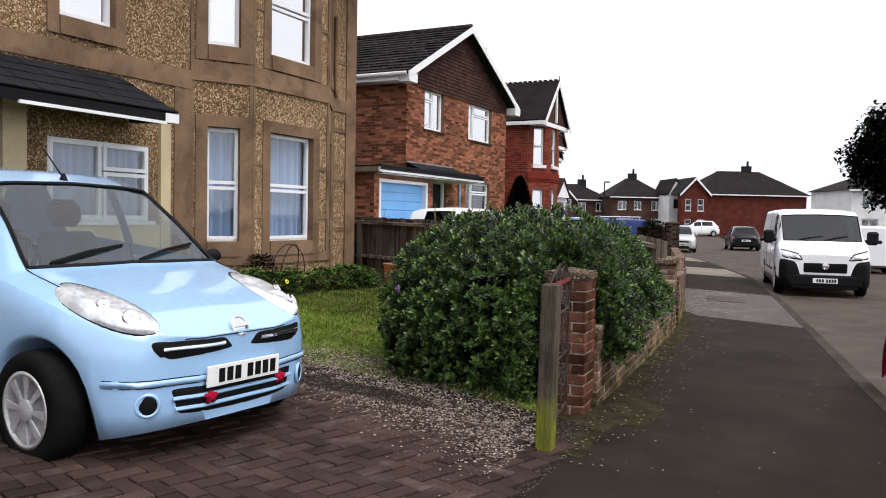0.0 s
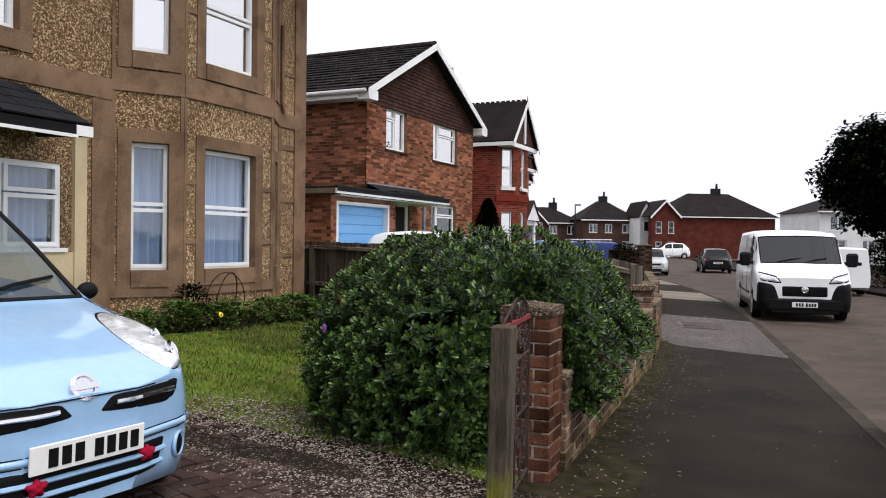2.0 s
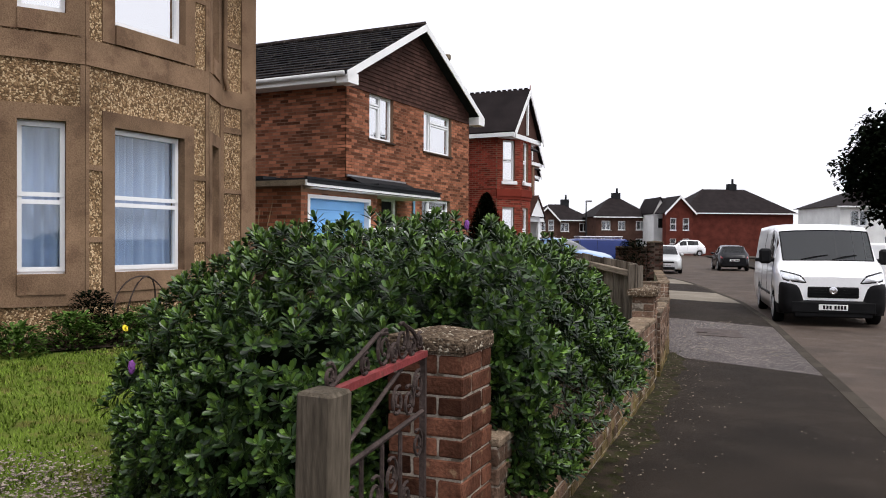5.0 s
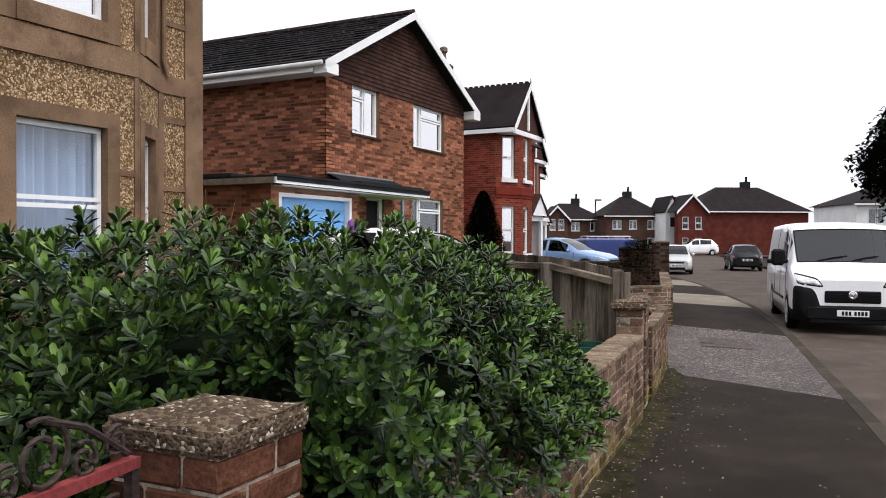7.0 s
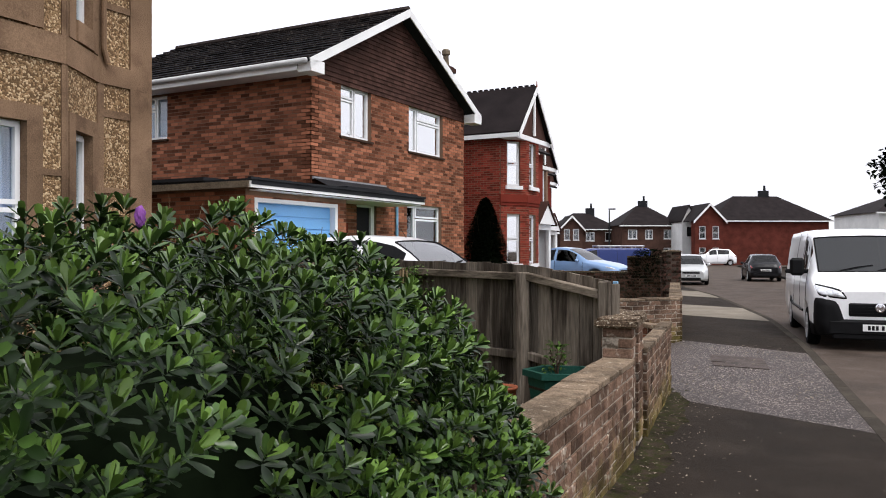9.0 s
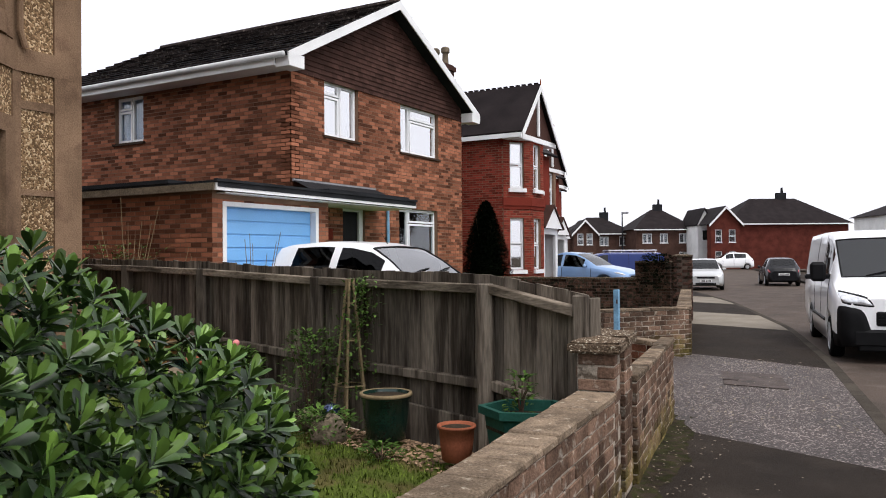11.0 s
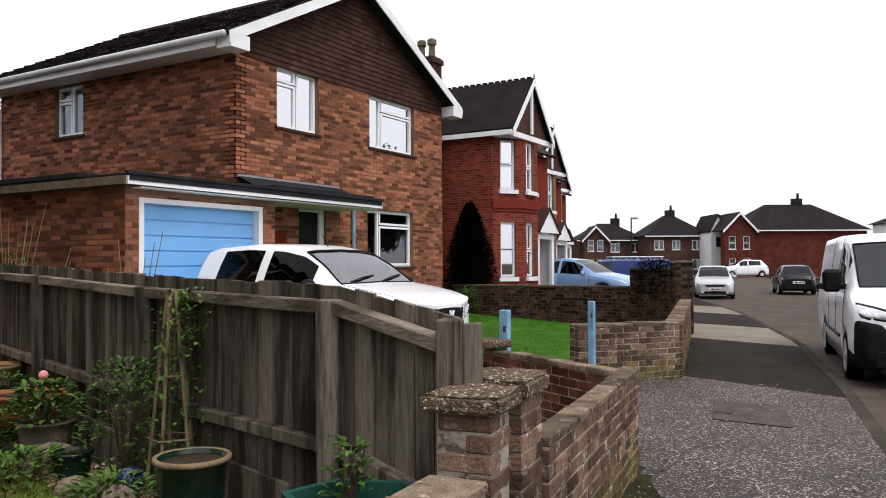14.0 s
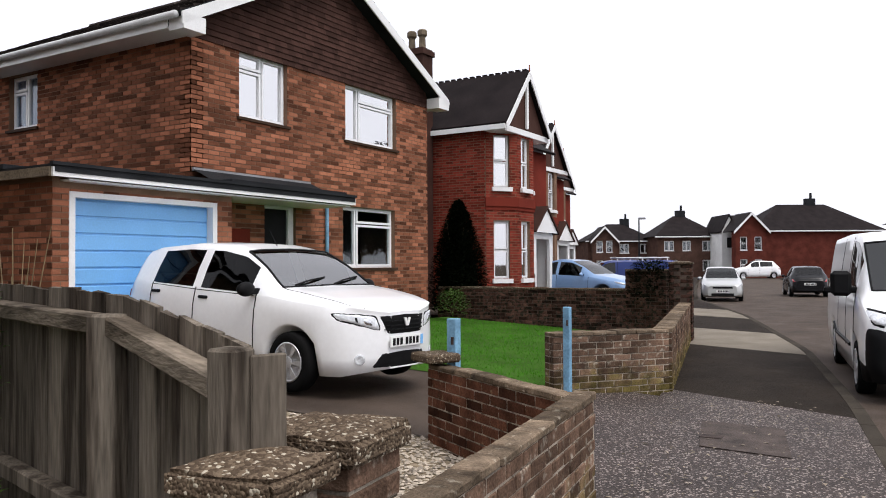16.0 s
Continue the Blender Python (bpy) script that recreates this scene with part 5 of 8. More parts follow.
def build_fence():
    """Close-boarded fence seen from its framed side: posts and rails in front, upright boards behind, plank at the foot."""
    rng = random.Random(4)
    f = thing("timber_fence", pose(-4.3, 11.97, 0.2), "weathered grey-brown close-boarded timber fence", "fence")
    for i, (x, y, z) in enumerate(FENCE):
        bm = bmesh.new()
        s = 0.055 if i else 0.045
        turn = 14 if i else 8
        box(bm, -s, -s, 0.0, s, s, z + (0.005 if i else 0.07), m=pose(x, y, 0, 0, rng.uniform(-0.6, 0.6), turn), bevel=0.008)
        fix(part("post", bm, M_fence, None, "square fence post"), f)
    for (xa, ya, za), (xb, yb, zb) in zip(FENCE, FENCE[1:]):
        a, b = Vector((xa, ya, 0)), Vector((xb, yb, 0))
        d = (b - a).normalized()
        n_ = Vector((-d.y, d.x, 0))
        if n_.y < 0:
            n_ = -n_
        ln = (b - a).length
        ra, rb = a + d * 0.04, b - d * 0.05
        up_a, up_b = Vector((0, 0, za)), Vector((0, 0, zb))
        beam("top_rail", ra + up_a, rb + up_b, n_, -0.05, 0.03, -0.062, 0.0, M_fence_rail, f, "pale weathered top rail")
        beam("lower_rail", ra + up_a, rb + up_b, n_, -0.035, 0.03, -0.7, -0.635, M_fence, f, "weathered lower rail")
        ga, gb = Vector((0, 0, ground_z(xa, ya) - 0.06)), Vector((0, 0, ground_z(xb, yb - 0.3) - 0.04))
        beam("gravel_board", ra + ga, rb + gb, n_, 0.0, 0.03, 0.0, 0.3, M_fence, f, "weathered plank at the fence foot")
        u = 0.0
        while u < ln:
            u1 = min(u + rng.uniform(0.105, 0.135), ln)
            rise = 0.068 + rng.uniform(-0.007, 0.007)
            tilt = rng.uniform(-0.002, 0.008)
            bm = bmesh.new()
            lo, hi = [], []
            for uu, o in ((u, 0.032), (u1, 0.032 + tilt)):
                p = a + d * uu
                zt = za + (zb - za) * uu / ln + rise
                zg = ground_z(p.x, p.y - 0.2)
                for oo in (o, o + 0.02):
                    lo.append(bm.verts.new(p + n_ * oo + Vector((0, 0, zg))))
                    hi.append(bm.verts.new(p + n_ * oo + Vector((0, 0, zt + rng.uniform(-0.004, 0.004)))))
            bm.faces.new([lo[k] for k in (0, 1, 3, 2)])
            bm.faces.new([hi[k] for k in (0, 1, 3, 2)])
            for i, j in ((0, 1), (1, 3), (3, 2), (2, 0)):
                bm.faces.new((lo[i], lo[j], hi[j], hi[i]))
            fix(part("board", bm, M_fence, None), f)
            u = u1 + rng.uniform(0.002, 0.007)
    # board closing the end beside the pillar
    bm = bmesh.new()
    box(bm, -0.05, -0.012, 0.0, 0.05, 0.012, 1.29, m=pose(-1.79, 11.41, 0, 0, 0, 70), bevel=0.004)
    fix(part("end_board", bm, M_fence, None), f)


build_fence()


# ---- foliage ----
def leaf(verts, faces, base, direction, up, length, width, droop=0.15):
    """A pointed leaf folded along its midrib."""
    side = direction.cross(up)
    if side.length < 1e-4:
        side = direction.orthogonal()
    side.normalize()
    nrm = side.cross(direction).normalized()
    i = len(verts)
    mid = base + direction * (length * 0.5) + nrm * (length * 0.02)
    tip = base + direction * length - nrm * (length * droop)
    verts.extend([base[:], (mid - side * width / 2 + nrm * width * 0.12)[:], mid[:], (mid + side * width / 2 + nrm * width * 0.12)[:],
                  (base + direction * (length * 0.8) - side * width * 0.36)[:], (base + direction * (length * 0.8) + side * width * 0.36)[:], tip[:]])
    faces.extend([(i, i + 2, i + 1), (i, i + 3, i + 2), (i + 1, i + 2, i + 6, i + 4), (i + 2, i + 3, i + 5, i + 6)])


def round_leaf(verts, faces, base, direction, up, length, width, droop):
    """A blunt, spoon-shaped leaf, keeled along its midrib."""
    side = direction.cross(up)
    if side.length < 1e-4:
        side = direction.orthogonal()
    side.normalize()
    nrm = side.cross(direction).normalized()
    i = len(verts)
    verts.append(base[:])
    for t, w in ((0.36, 0.34), (0.66, 0.5), (0.9, 0.4)):
        c = base + direction * (length * t) - nrm * (length * droop * t * t)
        lift = nrm * (width * 0.16)
        verts.extend([(c - side * width * w + lift)[:], c[:], (c + side * width * w + lift)[:]])
    verts.append((base + direction * length - nrm * (length * droop))[:])
    faces.extend([(i, i + 2, i + 1), (i, i + 3, i + 2)])
    for k in (i + 1, i + 4):
        faces.extend([(k, k + 1, k + 4, k + 3), (k + 1, k + 2, k + 5, k + 4)])
    faces.extend([(i + 7, i + 8, i + 10), (i + 8, i + 9, i + 10)])


def shoot(old, young, fresh, p, out, rng, size):
    """A leafy shoot: crossed pairs of leaves up a short stem, spreading below, upright and fresher at the tip; the
    lowest pairs are coloured dark as shade.
    """
    a = out.orthogonal().normalized()
    b = out.cross(a)
    spin = rng.uniform(0, 6.28)
    whorls = 6
    for k in range(whorls):
        f = k / (whorls - 1)
        el = 0.22 + 0.95 * f + rng.uniform(-0.12, 0.12)
        ln = size * (1.0, 1.1, 1.1, 1.05, 0.95, 0.7)[k] * rng.uniform(0.88, 1.1)
        for half in (0, math.pi):
            t = spin + k * 1.571 + half + rng.uniform(-0.2, 0.2)
            d = ((a * math.cos(t) + b * math.sin(t)) * math.cos(el) + out * math.sin(el)).normalized()
            v, fc = fresh if k >= 4 else young if k >= 2 else old
            round_leaf(v, fc, p + out * (size * 0.6 * f - 0.02), d, out, ln, ln * rng.uniform(0.32, 0.4), 0.08 - 0.2 * f)


def build_bush():
    rng = random.Random(11)
    cx, cy, g = -1.97, 6.76, 0.16
    ax, ay, az = 1.1, 1.54, 1.49
    s = thing("hebe_bush", pose(cx, cy, g), "large rounded dark green evergreen bush with glossy leaves", "bush")

    def shell(u, v, k=1.0):
        # rounded dome, fuller than an ellipsoid, bulging over the wall
        cu, su = math.cos(u), math.sin(u)
        ex = 0.56 if su > 0 and cu > 0 else 0.72
        r_x, r_y = max(0.0, math.cos(v)) ** 0.66, max(0.0, math.cos(v)) ** 0.5
        z = max(0.0, math.sin(v)) ** 0.8
        x = math.copysign(abs(cu) ** ex, cu) * r_x
        y = math.copysign(abs(su) ** ex, su) * r_y
        n_ = noise.noise(Vector((x * 2.1, y * 2.6, z * 2.2 + 3))) * 0.1 + noise.noise(Vector((x * 5, y * 6, z * 5))) * 0.06
        f = k * (1 + n_)
        belly = 1.0 - 0.12 * (1 - min(1.0, z / 0.35)) ** 2
        return Vector((x * ax * f * belly, y * ay * f * belly, z * az * (k * (1 + n_ * 0.6))))

    def blocked(p):
        """In front of the gate pillar, or inside or before the garden wall below its top."""
        w = p + Vector((cx, cy, g))
        return (w.x > -1.5 and w.y < 6.02) or (w.x > wall_x(w.y) - 0.27 and w.z < 0.5 + 0.16 * (w.y - 6.0)) or noise.noise(w * 7.5) < -0.24
    # solid core, coloured near-black as the shade between the leaves
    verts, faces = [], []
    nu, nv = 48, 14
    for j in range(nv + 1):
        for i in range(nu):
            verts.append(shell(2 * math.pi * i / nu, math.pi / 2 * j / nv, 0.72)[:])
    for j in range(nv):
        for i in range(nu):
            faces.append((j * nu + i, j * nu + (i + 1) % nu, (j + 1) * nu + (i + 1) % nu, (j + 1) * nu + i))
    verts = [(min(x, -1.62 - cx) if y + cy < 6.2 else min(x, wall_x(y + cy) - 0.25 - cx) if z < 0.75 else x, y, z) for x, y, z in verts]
    raw("shade_core", verts, faces, M_dark_leaf_shade, s, "near-black core standing in for shade inside the bush")
    old, young, fresh = ([], []), ([], []), ([], [])
    n_done = 0
    while n_done < 6400:
        u = rng.uniform(0, 2 * math.pi)
        v = math.asin(rng.uniform(0.0, 1.0)) if rng.random() < 0.72 else rng.uniform(0.0, 0.6)
        p = shell(u, v, 1.0 - rng.random() ** 1.3 * 0.22)
        if blocked(p):
            continue
        e = 0.02
        du = shell(u + e, v, 1.0) - shell(u - e, v, 1.0)
        dv = shell(u, min(v + e, 1.55), 1.0) - shell(u, v - e if v > e else 0.0, 1.0)
        out = du.cross(dv)
        if out.length < 1e-6:
            out = Vector((0, 0, 1))
        out.normalize()
        if out.dot(p) < 0:
            out = -out
        out = (out + Vector((0, 0, 0.6)) + Vector((rng.uniform(-0.38, 0.38), rng.uniform(-0.38, 0.38), rng.uniform(-0.3, 0.3)))).normalized()
        shoot(old, young, fresh, p, out, rng, rng.uniform(0.04, 0.056))
        n_done += 1
    # shoots round the pillar and behind the gate
    for k in range(520):
        if k < 300:
            p = Vector((-1.55 - 0.1 * rng.random(), rng.uniform(5.3, 6.05), rng.uniform(0.25, 1.6)))
            if (p.y - 5.3) * 0.9 + 0.75 < p.z - 0.15:
                continue
            out = Vector((1, -0.4, 0.5))
        else:
            p = Vector((rng.uniform(-1.55, -0.98), 6.06 + 0.12 * rng.random(), rng.uniform(0.5, 1.46)))
            out = Vector((0.35, -1, 0.5))
        out = (out + Vector((rng.uniform(-0.5, 0.5), rng.uniform(-0.5, 0.5), rng.uniform(-0.4, 0.4)))).normalized()
        shoot(old, young, fresh, p - Vector((cx, cy, g)), out, rng, rng.uniform(0.04, 0.056))
    tagged(raw("foliage", *old, M_leaf, s, "dark green older leaves", smooth=True), kind="stuff")
    tagged(raw("young_foliage", *young, M_leaf_young, s, "mid-green leaves of the shoots", smooth=True), kind="stuff")
    tagged(raw("tip_foliage", *fresh, M_leaf_fresh, s, "fresh light green leaves at the shoot tips", smooth=True), kind="stuff")
    # a few flower spikes, each one lumpy tapering head
    for x, y, z in ((-0.6, -1.34, 0.85), (0.2, 0.25, 1.47), (0.62, 1.0, 0.7)):
        bm = bmesh.new()
        bmesh.ops.create_icosphere(bm, subdivisions=3, radius=1.0, matrix=Matrix.Diagonal((0.014, 0.014, 0.028, 1)))
        for v in bm.verts:
            v.co *= 1 + 0.3 * noise.noise(v.co * 130)
        part("flower_spike", bm, M_flower, s, "small purple flower spike", m=Matrix.Translation((x, y, z)))
    # stems
    for k in range(9):
        t = k * 0.7
        bm = bmesh.new()
        tube(bm, [(0, 0, -0.1), (0.3 * math.cos(t), 0.4 * math.sin(t), 0.5), (0.55 * math.cos(t), 0.75 * math.sin(t), 0.95)], 0.02, 5, 0.008)
        part("stem", bm, M_twig, s)


build_bush()


def leafy(name, at, radius, height, count, size, material, label, category, seed, group="", shape="dome", lean=0.0):
    """A small garden plant: twigs and many leaves."""
    rng = random.Random(seed)
    t = thing(name, pose(*at), label, category, group)
    for k in range(7):
        bm = bmesh.new()
        a = k * 0.9 + rng.uniform(-0.3, 0.3)
        r = radius * rng.uniform(0.4, 0.9)
        tube(bm, [(0, 0, -0.02), (r * 0.4 * math.cos(a), r * 0.4 * math.sin(a), height * 0.45), (r * math.cos(a), r * math.sin(a), height * rng.uniform(0.6, 0.95))], 0.007, 4, 0.003)
        part("twig", bm, M_twig, t)
    verts, faces = [], []
    for k in range(count):
        a = rng.uniform(0, 6.283)
        h = rng.random() ** (0.7 if shape == "dome" else 1.0)
        if shape == "dome":
            r = radius * math.sqrt(rng.random()) * (1 - 0.5 * h * h)
        elif shape == "cone":
            r = radius * (1 - h ** 1.7) ** 0.8 * (0.62 + 0.1 * noise.noise(Vector((3 * math.cos(a), 3 * math.sin(a), 5 * h))) + 0.38 * rng.random())
        else:
            r = radius * rng.random()
        p = Vector((r * math.cos(a), r * math.sin(a), h * height))
        d = Vector((math.cos(a) + rng.uniform(-0.6, 0.6), math.sin(a) + rng.uniform(-0.6, 0.6), rng.uniform(-0.2, 1.0))).normalized()
        leaf(verts, faces, p, d, Vector((0, 0, 1)), size * rng.uniform(0.7, 1.3), size * rng.uniform(0.4, 0.6))
    tagged(raw("leaves", verts, faces, material, t), kind="stuff")
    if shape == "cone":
        # added solid core, its near-black colour standing in for shade behind the leaves
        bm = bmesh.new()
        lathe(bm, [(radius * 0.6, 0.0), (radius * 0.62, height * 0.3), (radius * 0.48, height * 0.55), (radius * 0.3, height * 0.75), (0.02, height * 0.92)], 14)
        part("shade_core", bm, M_dark_leaf_shade, t)
    return t


def build_tree(name, x, y, g, trunk, height, radius, seed, label, clumps=300, per=26, size=0.17, foliage=M_dark_leaf_shade):
    """A tree: tapered trunk, limbs, and a crown of many leaves with gaps."""
    rng = random.Random(seed)
    t = thing(name, pose(x, y, g), label, "tree")
    bm = bmesh.new()
    tube(bm, [(0, 0, -0.1), (0.04, 0.02, trunk * 0.5), (-0.03, 0.05, trunk), (0.05, 0, height * 0.75)], 0.17, 10, 0.05)
    for k in range(12):
        a = k * 2.4
        z = trunk * 0.8 + (height - trunk) * 0.55 * k / 12
        r = radius * rng.uniform(0.55, 0.85)
        tube(bm, [(0, 0, z), (r * 0.5 * math.cos(a), r * 0.5 * math.sin(a), z + 0.5), (r * math.cos(a), r * math.sin(a), z + rng.uniform(0.5, 1.3))], 0.06, 5, 0.012)
    part("trunk", bm, M_twig, t)
    verts, faces = [], []
    mid = (trunk + height) / 2
    half = (height - trunk) / 2
    for k in range(clumps):
        d = Vector((rng.gauss(0, 1), rng.gauss(0, 1), rng.gauss(0, 1))).normalized()
        rr = rng.random() ** 0.4
        wob = 1 + 0.22 * noise.noise(d * 2.3 + Vector((seed, 0, 0)))
        c = Vector((d.x * radius * rr * wob, d.y * radius * rr * wob, mid + d.z * half * rr * wob))
        for j in range(per):
            p = c + Vector((rng.gauss(0, 0.2), rng.gauss(0, 0.2), rng.gauss(0, 0.16)))
            dd = Vector((rng.gauss(0, 1), rng.gauss(0, 1), rng.gauss(0, 0.6))).normalized()
            leaf(verts, faces, p, dd, Vector((0, 0, 1)), size * rng.uniform(0.7, 1.3), size * 0.6)
    tagged(raw("crown", verts, faces, foliage, t, "dense foliage"), kind="stuff")
    return t


# ---- vehicles ----
def curve_at(table, f):
    xs = [-a for a, _ in table]
    return float(np.interp(-f, xs, [b for _, b in table]))


class Body:
    """A car body lofted from nose (f = 0) to tail (f = -length); f forward, left +y, z up."""

    def __init__(self, length, width, top, belt, roof_w, wheels, radius, sill=0.2, cowl=-0.95, roof_front=-1.6, rear_top=-3.2, rear_low=-3.55, tumble=0.04, arch=0.055):
        self.length, self.width, self.top, self.belt, self.roof_w = length, width, top, belt, roof_w
        self.wheels, self.radius, self.sill, self.arch = wheels, radius, sill, arch
        self.cowl, self.roof_front, self.rear_top, self.rear_low, self.tumble = cowl, roof_front, rear_top, rear_low, tumble
        fs = {0.0, -length, cowl, roof_front, rear_top, rear_low}
        n_ = int(length / 0.05)
        for i in range(n_ + 1):
            fs.add(-length * i / n_)
        for e in (0.015, 0.04, 0.08):
            fs.add(-e)
            fs.add(-length + e)
        self.stations = sorted((f for f in fs if -length <= f <= 0.0), reverse=True)

    def soft(self, table, f, r=0.06):
        return sum(curve_at(table, min(0.0, max(-self.length, f + d))) for d in (-r, -r / 2, 0, r / 2, r)) / 5

    def half(self, f):
        """Half width, rounded in plan at nose and tail."""
        return self.soft(self.width, f, 0.04)

    def nose(self, y):
        """Where the front face lies, across the car."""
        for f in self.stations:
            if self.half(f) >= abs(y):
                return f
        return -0.3

    def low(self, f):
        z = self.sill + 0.06 * max(0, 1 + f / 0.25) + 0.1 * max(0, 1 - (self.length + f) / 0.35)
        for wx in self.wheels:
            d = abs(f - wx)
            rr = self.radius + self.arch
            if d < rr:
                z = max(z, self.radius + math.sqrt(rr * rr - d * d))
        return z

    def section(self, f):
        w, b, t = self.half(f), self.soft(self.belt, f, 0.05), self.soft(self.top, f, 0.04)
        lo = self.low(f)
        b = max(b, lo + 0.06)
        t = max(t, b + 0.012)
        wr = min(self.soft(self.roof_w, f, 0.05), w - 0.02)
        mid = max(lo + 0.03, 0.62 * b)
        wb = w - self.tumble
        pts = [(0.0, min(lo, 0.3)), (w - 0.1, min(lo, 0.3) if lo <= self.sill + 0.17 else lo - 0.02), (w - 0.035, lo), (w - 0.005, lo + (mid - lo) * 0.5), (w, mid), (w - 0.012, mid + (b - mid) * 0.6), (wb, b)]
        for k in (0.07, 0.5, 0.9):
            pts.append((wb + (wr - wb) * (0.75 * k + 0.25 * k * k), b + (t - b) * 0.93 * k))
        pts += [(wr - 0.015, b + (t - b) * 0.955), (wr * 0.72, t - (t - b) * 0.012), (wr * 0.36, t), (0.0, t + 0.006)]
        return pts

    def build(self, owner, paint, glass_mat, windows, label, screen_glass=None, seam=True):
        """Body with window holes, and panes; windows: list of (f from, f to)."""
        secs = [self.section(f) for f in self.stations]
        k = len(secs[0])
        bm = bmesh.new()
        rows = {}
        for s in (1, -1):
            rows[s] = [[bm.verts.new((f, s * p[0], p[1])) for p in sec] for f, sec in zip(self.stations, secs)]
        glass_faces = {"windscreen": [], "rear_window": []}
        for i in range(len(windows)):
            glass_faces["side_window_%d" % i] = []
        for s in (1, -1):
            r = rows[s]
            for i in range(len(r) - 1):
                fm = (self.stations[i] + self.stations[i + 1]) / 2
                for j in range(k - 1):
                    q = [r[i][j], r[i][j + 1], r[i + 1][j + 1], r[i + 1][j]]
                    where = None
                    if j in (7, 8):
                        for w_i, (fa, fb) in enumerate(windows):
                            if fb < fm < fa:
                                where = "side_window_%d" % w_i
                    if j >= 10 and self.roof_front < fm < self.cowl:
                        where = "windscreen"
                    if j >= 10 and self.rear_low < fm < self.rear_top:
                        where = "rear_window"
                    if where:
                        glass_faces[where].append(([v.co.copy() for v in q], s))
                    else:
                        bm.faces.new(q)
        for end in (0, -1):
            loop = rows[1][end] + rows[-1][end][::-1]
            bm.faces.new(loop)
        bmesh.ops.remove_doubles(bm, verts=bm.verts, dist=0.0008)
        body = part("body", bm, paint, owner, label, smooth=True)
        for p in body.data.polygons:
            if len(p.vertices) > 6:
                p.use_smooth = False
        for key, quads in glass_faces.items():
            for s in ((1, -1) if key.startswith("side") else (0,)):
                chosen = [q for q, sd in quads if s in (0, sd)]
                if not chosen:
                    continue
                gb = bmesh.new()
                for q in chosen:
                    gb.faces.new([gb.verts.new(c) for c in q])
                bmesh.ops.remove_doubles(gb, verts=gb.verts, dist=0.0008)
                nm = "windscreen" if key == "windscreen" else "rear_window" if key == "rear_window" else "side_window"
                ob = part(nm, gb, screen_glass if (screen_glass and nm == "windscreen") else glass_mat, owner, smooth=True)
                ob.visible_shadow = False
                mid_v = Vector((-self.length / 2, 0, 0.6))
                if sum((p.center - mid_v).dot(p.normal) for p in ob.data.polygons) < 0:
                    ob.data.flip_normals()
        return body

    def point(self, f, j, s=1):
        """Place on the skin: station f and section index j (may be a fraction)."""
        sec = self.section(f)
        a = int(min(j, len(sec) - 1.001))
        t = j - a
        y = sec[a][0] + (sec[a + 1][0] - sec[a][0]) * t
        z = sec[a][1] + (sec[a + 1][1] - sec[a][1]) * t
        return Vector((f, s * y, z))

    def skin(self, y, z):
        """Place on the front skin seen head-on: distance back from the nose at (y, z)."""
        def wide(f):
            sec = self.section(f)[2:]
            if z > sec[-1][1]:
                return -1.0
            return float(np.interp(z, [p[1] for p in sec], [p[0] for p in sec]))
        a = 0.0
        if wide(0.0) >= abs(y):
            return 0.0
        while wide(a) < abs(y) and a > -1.6:
            a -= 0.02
        hi, lo = a + 0.02, a
        for _ in range(8):
            m_ = (hi + lo) / 2
            if wide(m_) >= abs(y):
                lo = m_
            else:
                hi = m_
        return lo

    def face_patch(self, name, owner, corners, s, material, lift=0.012, label="", power=3.0, n_=10):
        """A raised patch on the front, from four (y, z) corners: inner low, outer low, outer high, inner high."""
        bm = bmesh.new()
        grid = []
        (ay, az), (by, bz), (cy, cz), (dy, dz) = corners
        for i in range(n_ + 1):
            row = []
            for j in range(n_ + 1):
                u, v = 2 * i / n_ - 1, 2 * j / n_ - 1
                m_ = max(abs(u), abs(v))
                nn = (abs(u) ** power + abs(v) ** power) ** (1 / power)
                k = m_ / nn if nn > 1e-6 else 1
                p, q = (u * k + 1) / 2, (v * k + 1) / 2
                y = (ay * (1 - p) + by * p) * (1 - q) + (dy * (1 - p) + cy * p) * q
                z = (az * (1 - p) + bz * p) * (1 - q) + (dz * (1 - p) + cz * p) * q
                f = self.skin(y, z)
                e = lift * (1 - (m_ if y > 0.01 else abs(v)) ** 6) - 0.003
                row.append(bm.verts.new((f + e * 0.8, s * (y + e * 0.45), z + e * 0.3)))
            grid.append(row)
        for i in range(n_):
            for j in range(n_):
                bm.faces.new((grid[i][j], grid[i + 1][j], grid[i + 1][j + 1], grid[i][j + 1]))
        return part(name, bm, material, owner, label, smooth=True)

